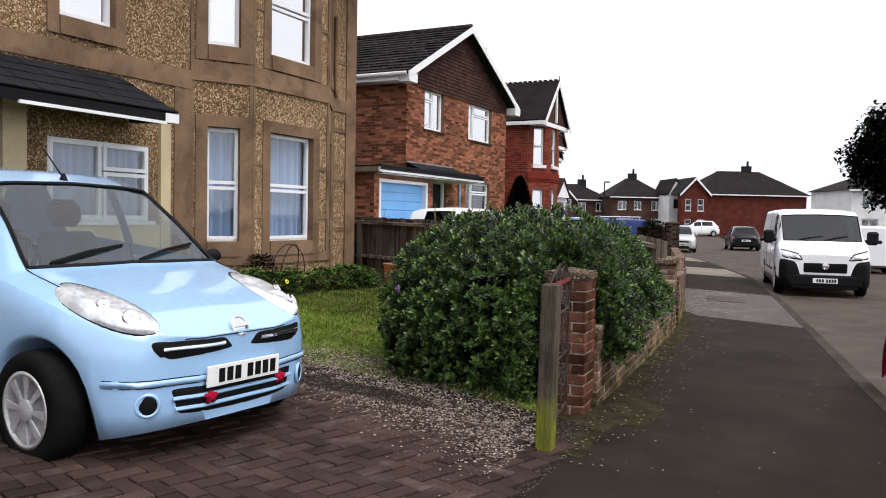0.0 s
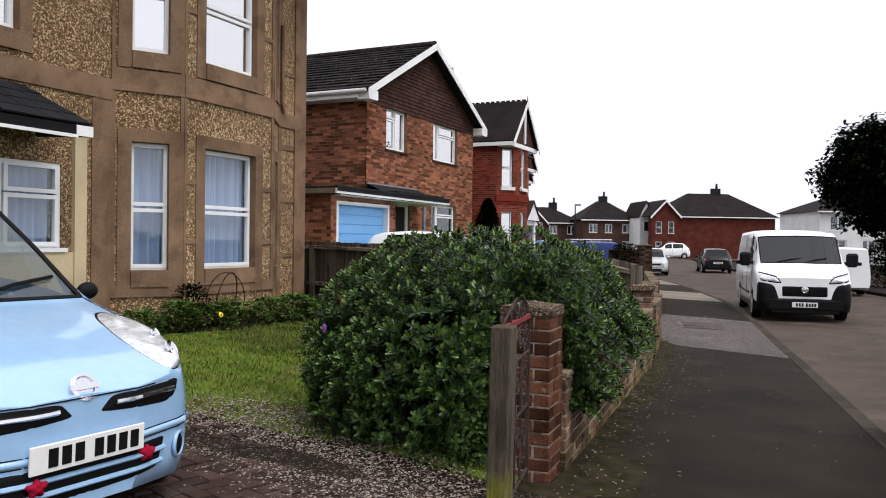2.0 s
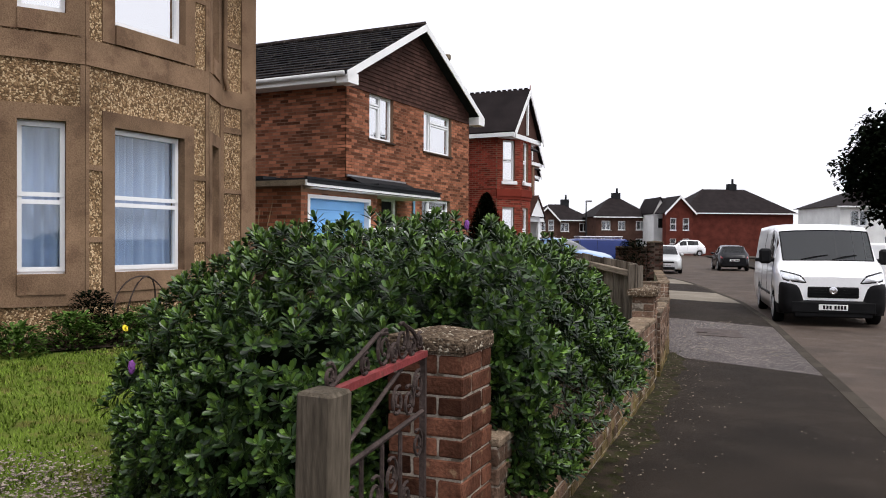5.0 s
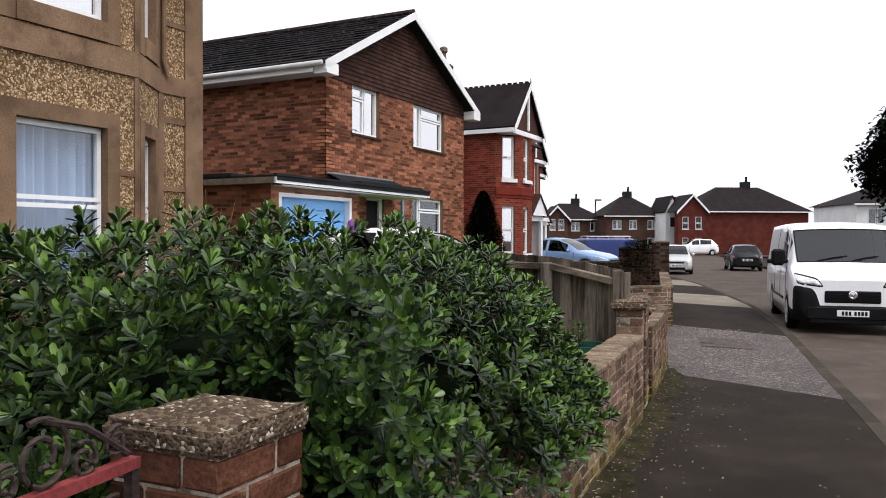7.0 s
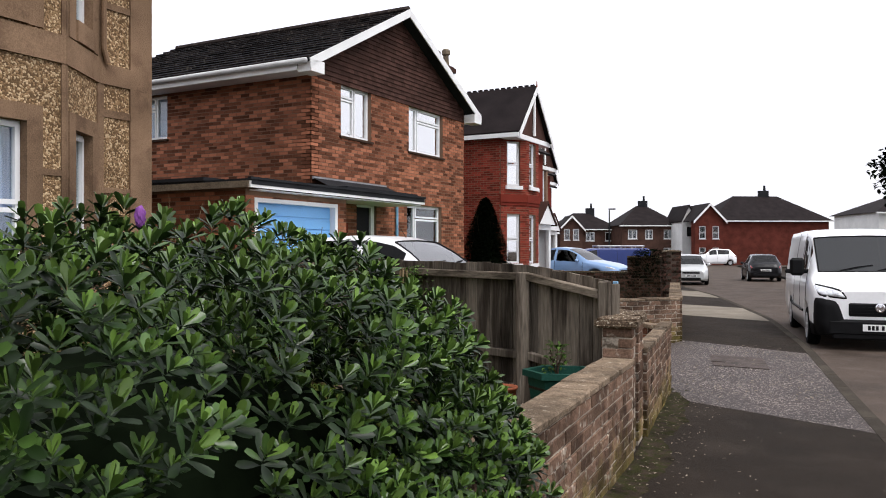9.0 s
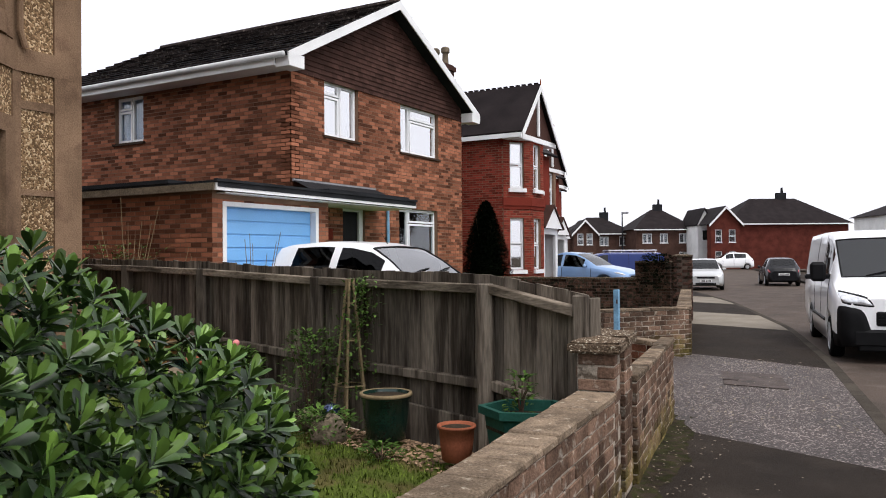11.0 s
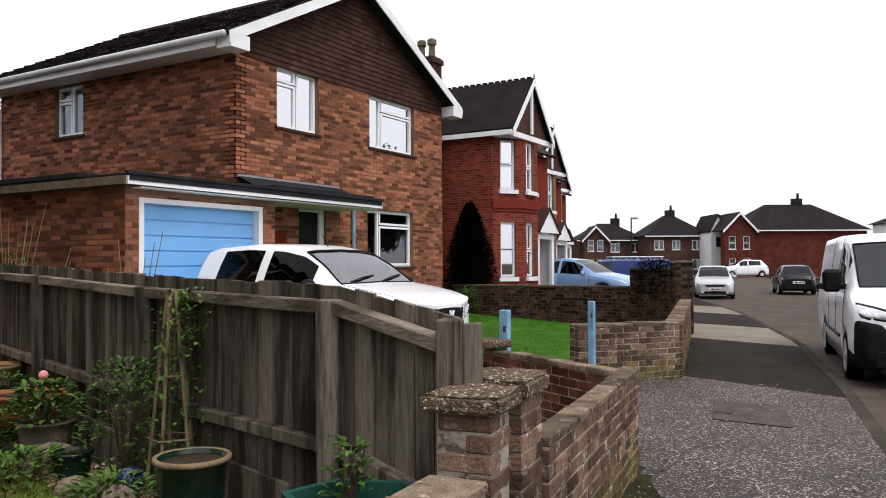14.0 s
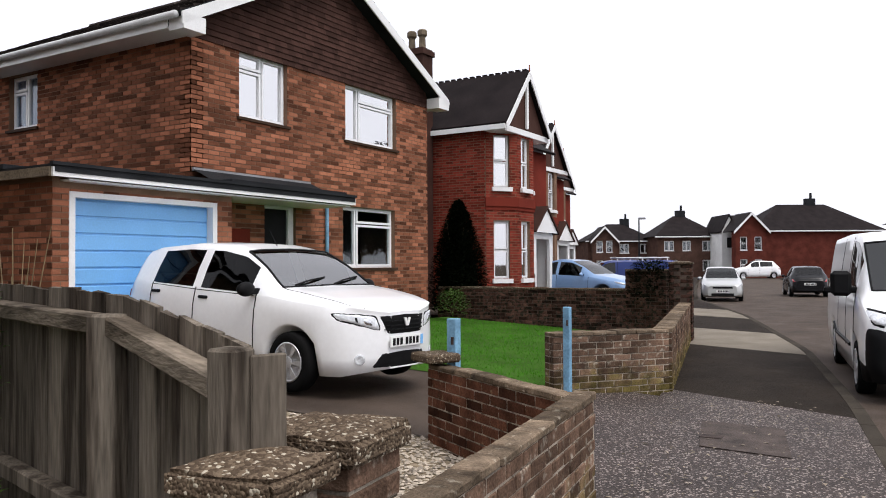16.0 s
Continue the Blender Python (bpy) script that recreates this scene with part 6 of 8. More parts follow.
    def blister(self, name, owner, f0, f1, j0, j1, s, material, lift=0.012, label="", power=2.4, n_=12):
        """A raised, round-cornered patch that follows the skin (lamps, trims)."""
        bm = bmesh.new()
        grid = []
        fm, jm, fr, jr = (f0 + f1) / 2, (j0 + j1) / 2, abs(f1 - f0) / 2, abs(j1 - j0) / 2
        for a in range(n_ + 1):
            row = []
            for b in range(n_ + 1):
                u, v = 2 * a / n_ - 1, 2 * b / n_ - 1
                # square to rounded disc
                m_ = max(abs(u), abs(v))
                nn = (abs(u) ** power + abs(v) ** power) ** (1 / power)
                k = m_ / nn if nn > 1e-6 else 1
                uu, vv = u * k, v * k
                f = min(-0.002, fm + uu * fr)
                p = self.point(f, jm + vv * jr, s)
                e = 0.02
                du = self.point(min(-0.001, f + e), jm + vv * jr, s) - self.point(f - e, jm + vv * jr, s)
                dv = self.point(f, jm + vv * jr + 0.05, s) - self.point(f, jm + vv * jr - 0.05, s)
                nrm = du.cross(dv)
                nrm = nrm.normalized() if nrm.length > 1e-7 else Vector((1, 0, 0))
                if nrm.dot(p - Vector((-self.length / 2, 0, 0.4))) < 0:
                    nrm = -nrm
                rad = max(abs(u), abs(v))
                row.append(bm.verts.new(p + nrm * (lift * (1 - rad ** 6) - 0.004)))
            grid.append(row)
        for a in range(n_):
            for b in range(n_):
                bm.faces.new((grid[a][b], grid[a + 1][b], grid[a + 1][b + 1], grid[a][b + 1]))
        return part(name, bm, material, owner, label, smooth=True)


def add_wheel(owner, x, y, radius, width, spokes=8, rim=M_silver, side=-1, whitewall=False):
    """A wheel with tyre and spoked cover; side: which way its face looks in y."""
    bm = bmesh.new()
    w = width / 2
    lathe(bm, [(radius * 0.6, -w * 0.3), (radius * 0.64, -w), (radius * 0.93, -w), (radius * 0.99, -w * 0.7), (radius, 0), (radius * 0.99, w * 0.7), (radius * 0.93, w), (radius * 0.64, w), (radius * 0.6, w * 0.3)], 32, axis="y")
    wheel = part("wheel", bm, M_tyre, owner, "black tyre with silver wheel cover", smooth=True, m=Matrix.Translation((x, y, radius)))
    s = side
    bm = bmesh.new()
    lathe(bm, [(radius * 0.64, s * w * 0.5), (radius * 0.66, s * w * 1.02), (radius * 0.6, s * w * 1.02), (radius * 0.58, s * w * 0.55), (0.01, s * w * 0.5)], 32, axis="y")
    part("rim_back", bm, M_black, wheel)
    bm = bmesh.new()
    lathe(bm, [(radius * 0.6, s * w * 0.9), (radius * 0.67, s * w * 1.04), (radius * 0.6, s * w * 1.06), (radius * 0.585, s * w * 0.9)], 32, axis="y")
    part("rim", bm, M_plate if whitewall else rim, wheel, smooth=True)
    for i in range(spokes):
        bm = bmesh.new()
        a = 2 * math.pi * i / spokes
        hw = math.pi / spokes * 0.48
        q = []
        for rr, ww, yy in ((radius * 0.16, 0.75, 1.0), (radius * 0.6, 1.0, 0.98)):
            for sg in (-1, 1):
                t = a + sg * hw * ww * (1.0 if rr < radius * 0.3 else 0.72)
                for d in (0.55, yy):
                    q.append(bm.verts.new((rr * math.cos(t), s * w * d, rr * math.sin(t))))
        for f in ((0, 1, 3, 2), (4, 5, 7, 6), (0, 1, 5, 4), (2, 3, 7, 6), (1, 3, 7, 5), (0, 2, 6, 4)):
            bm.faces.new([q[k] for k in f])
        part("spoke", bm, rim, wheel)
    bm = bmesh.new()
    lathe(bm, [(radius * 0.2, s * w * 0.6), (radius * 0.19, s * w * 1.05), (0.01, s * w * 1.12)], 16, axis="y")
    part("hub", bm, rim, wheel)
    return wheel


def number_plate(owner, x, z, y=0.0, w=0.52, h=0.112, tilt=0.0, chars=((0.0, 2), (0.0, 2), (0.03, 3)), blue=False, back=False, spin=0.0):
    """A white plate with plain dark bars in place of its characters."""
    m_ = pose(x, y, z, 0, tilt, spin)
    bm = bmesh.new()
    box(bm, -0.006, -w / 2, -h / 2, 0.006, w / 2, h / 2, bevel=0.003)
    p = part("number_plate", bm, M_plate, owner, "white number plate with dark bars", m=m_)
    cw = w * 0.098
    u = -w * 0.44 + (0.045 if blue else 0)
    if blue:
        cubes("blue_strip", [(0.0065, w / 2 - 0.045, -h / 2 + 0.004, 0.0085, w / 2 - 0.004, h / 2 - 0.004)], M_blue_door, p)
    for i in range(7):
        if i == 4:
            u += cw * 0.6
        dims = (0.0065, -(u + cw * 0.8), -h * 0.33, 0.0085, -u, h * 0.33)
        cubes("bar", [dims], M_black, p)
        u += cw * 1.12
    return p


def seat(owner, x, y, z, tall=0.75):
    bm = bmesh.new()
    box(bm, -0.25, -0.24, 0, 0.25, 0.24, 0.15, bevel=0.04)
    s = part("seat", bm, M_seat, owner, "grey cloth car seat", m=Matrix.Translation((x, y, z)))
    bm = bmesh.new()
    box(bm, -0.06, -0.22, 0.0, 0.06, 0.22, tall * 0.72, m=pose(-0.24, 0, 0.1, 0, -14, 0), bevel=0.04)
    part("seat_back", bm, M_seat, s)
    bm = bmesh.new()
    box(bm, -0.05, -0.13, 0, 0.05, 0.13, 0.2, m=pose(-0.39, 0, tall * 0.72 + 0.12, 0, -10, 0), bevel=0.05)
    part("headrest", bm, M_black, s)
    return s


def interior(owner, b, floor=0.35):
    """Floor tray and dashboard inside the glass."""
    cubes("cabin_tray", [(b.rear_low + 0.1, -0.62, floor, b.cowl - 0.2, 0.62, floor + 0.05)], M_black, owner)
    zc = curve_at(b.belt, b.cowl)
    cubes("dashboard", [(b.cowl - 0.55, -0.62, zc - 0.22, b.cowl - 0.12, 0.62, zc - 0.02)], M_black, owner, bevel=0.04)
    bm = bmesh.new()
    ring = []
    for i in range(21):
        t = 2 * math.pi * i / 20
        ring.append((b.cowl - 0.72 + 0.09 * math.sin(t), -0.36 + 0.18 * math.cos(t), zc + 0.02 + 0.16 * math.sin(t)))
    tube(bm, ring, 0.015, 6)
    part("steering_wheel", bm, M_black, owner)


def screen_seal(owner, b, r=0.014):
    """Black rubber round the windscreen."""
    for s in (1, -1):
        bm = bmesh.new()
        tube(bm, [b.point(b.cowl + (b.roof_front - b.cowl) * i / 8, 10.0, s) for i in range(9)], r, 5)
        part("screen_seal", bm, M_black, owner)
    for f in (b.cowl, b.roof_front):
        bm = bmesh.new()
        tube(bm, [b.point(f, 10 + 3 * i / 5, 1) for i in range(6)] + [b.point(f, 13 - 3 * i / 5, -1) for i in range(1, 6)], r, 5)
        part("screen_seal", bm, M_black, owner)


def wipers(owner, b, s=1):
    screen_seal(owner, b)
    for y0, y1 in ((-0.5, 0.02), (0.08, 0.55)):
        f = b.cowl
        bm = bmesh.new()
        p0 = Vector((f - 0.02, y0, curve_at(b.top, f) + 0.025))
        p1 = Vector((f - 0.12, y1, curve_at(b.top, f - 0.12) + 0.012))
        tube(bm, [p0, (p0 + p1) / 2 + Vector((0, 0, 0.012)), p1], 0.011, 5)
        part("wiper", bm, M_black, owner)


def mirror(owner, x, y, z, s, material, size=(0.1, 0.18, 0.13)):
    bm = bmesh.new()
    bmesh.ops.create_uvsphere(bm, u_segments=14, v_segments=8, radius=0.5, matrix=Matrix.Diagonal((size[0], size[1], size[2], 1)))
    mm = part("door_mirror", bm, material, owner, smooth=True, m=Matrix.Translation((x, y + s * size[1] * 0.45, z)))
    bm = bmesh.new()
    box(bm, -size[0] * 0.3, -size[1] * 0.75, -size[2] * 0.35, size[0] * 0.3, -size[1] * 0.2, size[2] * 0.05, bevel=0.008)
    part("stalk", bm, M_black, mm, m=pose(0, 0, 0, 0, 0, 0 if s > 0 else 180))
    return mm


def seam_line(owner, b, f0, f1, j, s, name="body_seam", r=0.004):
    bm = bmesh.new()
    pts = [b.point(f0 + (f1 - f0) * i / 10, j, s) for i in range(11)]
    tube(bm, pts, r, 4)
    part(name, bm, M_black, owner)


def door_seam(owner, b, f, s, j0=3.0, j1=7.0):
    bm = bmesh.new()
    tube(bm, [b.point(f, j0 + (j1 - j0) * i / 8, s) for i in range(9)], 0.008, 4)
    part("door_seam", bm, M_black, owner)


def handle(owner, b, f, s, material):
    p = b.point(f, 5.55, s)
    bm = bmesh.new()
    box(bm, -0.085, -0.018, -0.018, 0.085, 0.018, 0.018, bevel=0.012)
    part("door_handle", bm, material, owner, m=Matrix.Translation(p))


# pale blue small hatchback on the block-paved drive
def blue_hatchback():
    t = thing("hatchback_car", pose(-2.45, 3.49, 0.23, 0, 2.6, -5.0), "pale blue rounded small hatchback parked on the drive", "car")
    b = Body(3.72,
             [(0, 0.14), (-0.02, 0.43), (-0.06, 0.55), (-0.13, 0.65), (-0.25, 0.72), (-0.45, 0.77), (-0.8, 0.81), (-1.6, 0.83), (-3.0, 0.82), (-3.45, 0.77), (-3.65, 0.66), (-3.72, 0.55)],
             [(0, 0.69), (-0.04, 0.715), (-0.1, 0.75), (-0.25, 0.81), (-0.5, 0.875), (-0.75, 0.925), (-0.98, 0.97), (-1.3, 1.225), (-1.62, 1.435), (-1.9, 1.505), (-2.4, 1.52), (-3.0, 1.475), (-3.3, 1.395), (-3.5, 1.12), (-3.66, 0.86), (-3.72, 0.7)],
             [(0, 0.665), (-0.1, 0.685), (-0.3, 0.75), (-0.6, 0.835), (-0.98, 0.915), (-1.6, 0.95), (-2.6, 0.99), (-3.3, 1.04), (-3.6, 0.83), (-3.72, 0.65)],
             [(0, 0.42), (-0.2, 0.58), (-0.5, 0.64), (-0.98, 0.66), (-1.3, 0.6), (-1.62, 0.56), (-2.4, 0.55), (-3.2, 0.52), (-3.5, 0.55), (-3.72, 0.5)],
             (-0.63, -3.12), 0.298, 0.19, cowl=-0.98, roof_front=-1.62, rear_top=-3.3, rear_low=-3.55)
    b.build(t, M_p_blue, G_car, [(-1.3, -2.02), (-2.1, -2.85)], "pale blue metallic bodywork")
    for wx in (-0.63, -3.12):
        for s in (1, -1):
            add_wheel(t, wx, s * 0.755, 0.298, 0.175, 8, side=s)
    for s in (1, -1):
        b.face_patch("lamp_seal", t, [(0.594, 0.67), (0.784, 0.85), (0.54, 0.968), (0.35, 0.788)], s, M_black, 0.012, power=2.0, n_=14)
        lamp = b.face_patch("headlamp", t, [(0.592, 0.6825), (0.772, 0.8525), (0.542, 0.9575), (0.362, 0.7875)], s, M_lamp_lens, 0.04, "large oval clear headlamp", power=2.0, n_=14)
        for ly, lz, lr in ((0.56, 0.79, 0.045), (0.6, 0.84, 0.035)):
            bm = bmesh.new()
            lathe(bm, [(lr, 0.0), (lr * 0.9, 0.008), (lr * 0.7, 0.004), (lr * 0.3, 0.0), (0.001, 0.006)], 18)
            part("reflector", bm, M_chrome, lamp, m=pose(b.skin(ly, lz) + 0.03, s * (ly + 0.012), lz + 0.014, 0, 55, s * 25))
        mirror(t, -1.2, s * 0.78, 0.98, s, M_black, (0.08, 0.13, 0.1))
        door_seam(t, b, -1.08, s)
        door_seam(t, b, -2.05, s)
        handle(t, b, -1.95, s, M_p_blue)
        # upper grille half with chrome bar
        g = b.face_patch("upper_grille", t, [(0.035, 0.615), (0.465, 0.583), (0.56, 0.688), (0.1, 0.684)], s, M_black, 0.008, "black grille slot with chrome bar", power=9, n_=12)
        bm = bmesh.new()
        tube(bm, [(b.skin(yy, 0.648) + 0.01, s * yy, 0.652 - 0.01 * (yy - 0.1)) for yy in [0.13 + 0.35 * k / 8 for k in range(9)]], 0.012, 6)
        part("chrome_bar", bm, M_chrome, g)
        # fog lamp recess
        bm = bmesh.new()
        lathe(bm, [(0.066, -0.01), (0.062, 0.003), (0.054, 0.006), (0.048, 0.003), (0.046, -0.004), (0.002, -0.006)], 20)
        fg = part("fog_lamp_ring", bm, M_p_blue, t, smooth=True, m=pose(b.skin(0.545, 0.37), s * 0.545, 0.37, 0, 90, s * 30))
        bm = bmesh.new()
        lathe(bm, [(0.048, 0.0), (0.03, 0.004), (0.001, 0.006)], 16)
        part("fog_recess", bm, M_black, fg)
    # lower grille with slats, and the moulded lip above it
    def across(half, z, out, n_=24):
        return [(b.skin(abs(yy), z) + out, yy, z) for yy in [-half + 2 * half * k / n_ for k in range(n_ + 1)]]
    for s in (1, -1):
        lg = b.face_patch("lower_grille", t, [(-0.006, 0.285), (0.4, 0.3), (0.45, 0.445), (-0.006, 0.445)], s, M_black, 0.01, "black lower grille with blue slats", power=14, n_=12)
    for z, half in ((0.335, 0.41), (0.39, 0.425)):
        bm = bmesh.new()
        tube(bm, across(half, z, 0.008), 0.011, 6)
        part("slat", bm, M_p_blue, lg)
    bm = bmesh.new()
    tube(bm, across(0.7, 0.478, -0.004), 0.017, 8)
    part("bumper_strip", bm, M_p_blue, t, smooth=True)
    for dz in (-0.019, 0.018):
        bm = bmesh.new()
        tube(bm, across(0.7, 0.478 + dz, 0.001), 0.0028, 4)
        part("strip_seam", bm, M_black, t)
    # bonnet shut line above the grille
    bm = bmesh.new()
    tube(bm, across(0.36, 0.69, 0.001), 0.0035, 4)
    part("bonnet_seam", bm, M_black, t)
    number_plate(t, 0.03, 0.485, w=0.52, h=0.112)
    # badge, poppies
    bm = bmesh.new()
    lathe(bm, [(0.055, 0.0), (0.06, 0.01), (0.045, 0.014), (0.04, 0.006), (0.001, 0.006)], 24)
    bd = part("badge", bm, M_chrome, t, "round chrome badge", m=pose(-0.03, 0, 0.725, 0, 62, 0))
    cubes("badge_bar", [(-0.012, -0.066, 0.008, 0.012, 0.066, 0.018)], M_chrome, bd)
    rng = random.Random(3)
    for yy, zz in ((-0.22, 0.375), (0.3, 0.395)):
        bm = bmesh.new()
        bmesh.ops.create_icosphere(bm, subdivisions=3, radius=0.04, matrix=Matrix.Diagonal((0.45, 1.0, 0.8, 1)))
        for v in bm.verts:
            v.co *= 1 + 0.22 * math.sin(5 * math.atan2(v.co.z, v.co.y)) + rng.uniform(-0.06, 0.06)
        part("poppy", bm, M_red, t, "red cloth poppy on the grille", smooth=True, m=Matrix.Translation((b.nose(yy) + 0.02, yy, zz)))
    bm = bmesh.new()
    tube(bm, [(-1.7, 0, 1.47), (-2.05, 0.0, 1.75)], 0.006, 5, 0.003)
    part("aerial", bm, M_black, t)
    bm = bmesh.new()
    lathe(bm, [(0.03, 0), (0.012, 0.04), (0.002, 0.05)], 10)
    part("aerial_base", bm, M_black, t, m=Matrix.Translation((-1.7, 0, 1.455)))
    wipers(t, b)
    interior(t, b)
    for x in (-1.85,):
        for y in (-0.36, 0.36):
            seat(t, x, y, 0.42, 0.8)
    seat(t, -2.7, 0.3, 0.45, 0.7)
    seat(t, -2.7, -0.3, 0.45, 0.7)
    seam_line(t, b, -0.12, -0.98, 9.6, 1)
    seam_line(t, b, -0.12, -0.98, 9.6, -1)


blue_hatchback()


def white_hatchback():
    t = thing("hatchback_car", pose(-5.0, 16.715, 0.2, 0, 1.6, -5.5), "white five-door hatchback parked on the drive by the garage", "car")
    b = Body(4.06,
             [(0, 0.2), (-0.025, 0.32), (-0.06, 0.45), (-0.11, 0.57), (-0.18, 0.67), (-0.28, 0.745), (-0.43, 0.81), (-0.85, 0.855), (-1.8, 0.866), (-3.2, 0.86), (-3.75, 0.82), (-4.0, 0.72), (-4.06, 0.62)],
             [(0, 0.83), (-0.05, 0.86), (-0.14, 0.9), (-0.4, 0.96), (-0.8, 1.02), (-1.1, 1.05), (-1.42, 1.27), (-1.76, 1.445), (-2.15, 1.515), (-2.8, 1.525), (-3.5, 1.47), (-3.75, 1.4), (-3.93, 1.1), (-4.02, 0.9), (-4.06, 0.75)],
             [(0, 0.8), (-0.15, 0.85), (-0.4, 0.89), (-0.8, 0.92), (-1.12, 0.95), (-2.0, 0.96), (-3.2, 1.0), (-3.7, 1.05), (-3.95, 0.9), (-4.06, 0.7)],
             [(0, 0.5), (-0.2, 0.64), (-0.6, 0.7), (-1.12, 0.7), (-1.45, 0.64), (-1.8, 0.6), (-2.8, 0.59), (-3.6, 0.57), (-3.9, 0.6), (-4.06, 0.52)],
             (-0.82, -3.41), 0.31, 0.2, cowl=-1.1, roof_front=-1.78, rear_top=-3.7, rear_low=-3.92)
    b.build(t, M_p_white, G_black, [(-1.5, -2.36), (-2.5, -3.3)], "glossy white bodywork", screen_glass=G_screen)
    for wx in (-0.82, -3.41):
        for s in (1, -1):
            add_wheel(t, wx, s * 0.772, 0.31, 0.19, 6, side=s)
    for s in (1, -1):
        b.face_patch("lamp_seal", t, [(0.3, 0.625), (0.755, 0.755), (0.78, 0.845), (0.36, 0.815)], s, M_black, 0.006, power=7, n_=12)
        lamp = b.face_patch("headlamp", t, [(0.33, 0.64), (0.735, 0.77), (0.755, 0.832), (0.385, 0.8)], s, M_lamp_lens, 0.016, "swept-back clear headlamp", power=6, n_=12)
        b.face_patch("reflector", lamp, [(0.42, 0.685), (0.53, 0.72), (0.54, 0.78), (0.44, 0.775)], s, M_chrome, 0.022, power=3, n_=8)
        b.face_patch("bezel", lamp, [(0.57, 0.725), (0.6, 0.735), (0.61, 0.8), (0.58, 0.795)], s, M_black, 0.02, power=5, n_=5)
        mirror(t, -1.4, s * 0.84, 1.03, s, M_black, (0.12, 0.23, 0.16))
        handle(t, b, -2.28, s, M_black)
        handle(t, b, -3.2, s, M_black)
        for f in (-1.38, -2.44, -3.3):
            door_seam(t, b, f, s)
        b.blister("rear_lamp", t, -3.9, -4.03, 5.2, 7.4, s, M_rear, 0.015, "dark red rear lamp", power=3)
        bm = bmesh.new()
        lathe(bm, [(0.055, 0), (0.055, 0.012), (0.04, 0.016), (0.001, 0.012)], 18)
        part("fog_lamp", bm, M_lamp_lens, t, m=pose(b.skin(0.56, 0.37), s * 0.56, 0.37, 0, 90, s * 35))
        bm = bmesh.new()
        tube(bm, [b.point(-1.42 - 0.0, 6.3, s), b.point(-2.4, 6.3, s), b.point(-3.3, 6.3, s)], 0.006, 4)
        part("window_trim", bm, M_black, t)
    for sd in (1, -1):
        gr = b.face_patch("grille", t, [(-0.006, 0.6), (0.27, 0.605), (0.365, 0.805), (-0.006, 0.818)], sd, M_black, 0.008, "black upper grille", power=60, n_=10)
        b.face_patch("lower_intake", t, [(-0.006, 0.265), (0.45, 0.275), (0.33, 0.425), (-0.006, 0.44)], sd, M_black, 0.008, "black lower air intake", power=60, n_=10)
    for z in (0.66, 0.7, 0.745):
        bm = bmesh.new()
        tube(bm, [(b.nose(-0.3 + 0.6 * k / 10) + 0.022, -0.3 + 0.6 * k / 10, z) for k in range(11)], 0.006, 5)
        part("grille_bar", bm, M_black, gr)
    bm = bmesh.new()
    prism(bm, [(-0.05, 0.035), (-0.02, -0.045), (0.02, -0.045), (0.05, 0.035), (0.02, 0.04), (0.0, -0.01), (-0.02, 0.04)], 0, 0.015, m=pose(0.022, 0, 0.735, 90, 0, 90))
    # plate white stands in for the bright reflection of chrome
    part("badge", bm, M_plate, gr, "shield badge, coloured white for its bright reflection")
    number_plate(t, 0.03, 0.535, blue=True)
    wipers(t, b)
    interior(t, b)
    for y in (-0.38, 0.38):
        seat(t, -2.1, y, 0.42, 0.85)
        seat(t, -3.0, y, 0.45, 0.8)
    bm = bmesh.new()
    tube(bm, [(-2.0, 0, 1.49), (-2.14, 0, 1.68)], 0.006, 5, 0.003)
    part("aerial", bm, M_black, t)
    seam_line(t, b, -0.1, -1.12, 9.7, -1)
    seam_line(t, b, -0.1, -1.12, 9.7, 1)


white_hatchback()


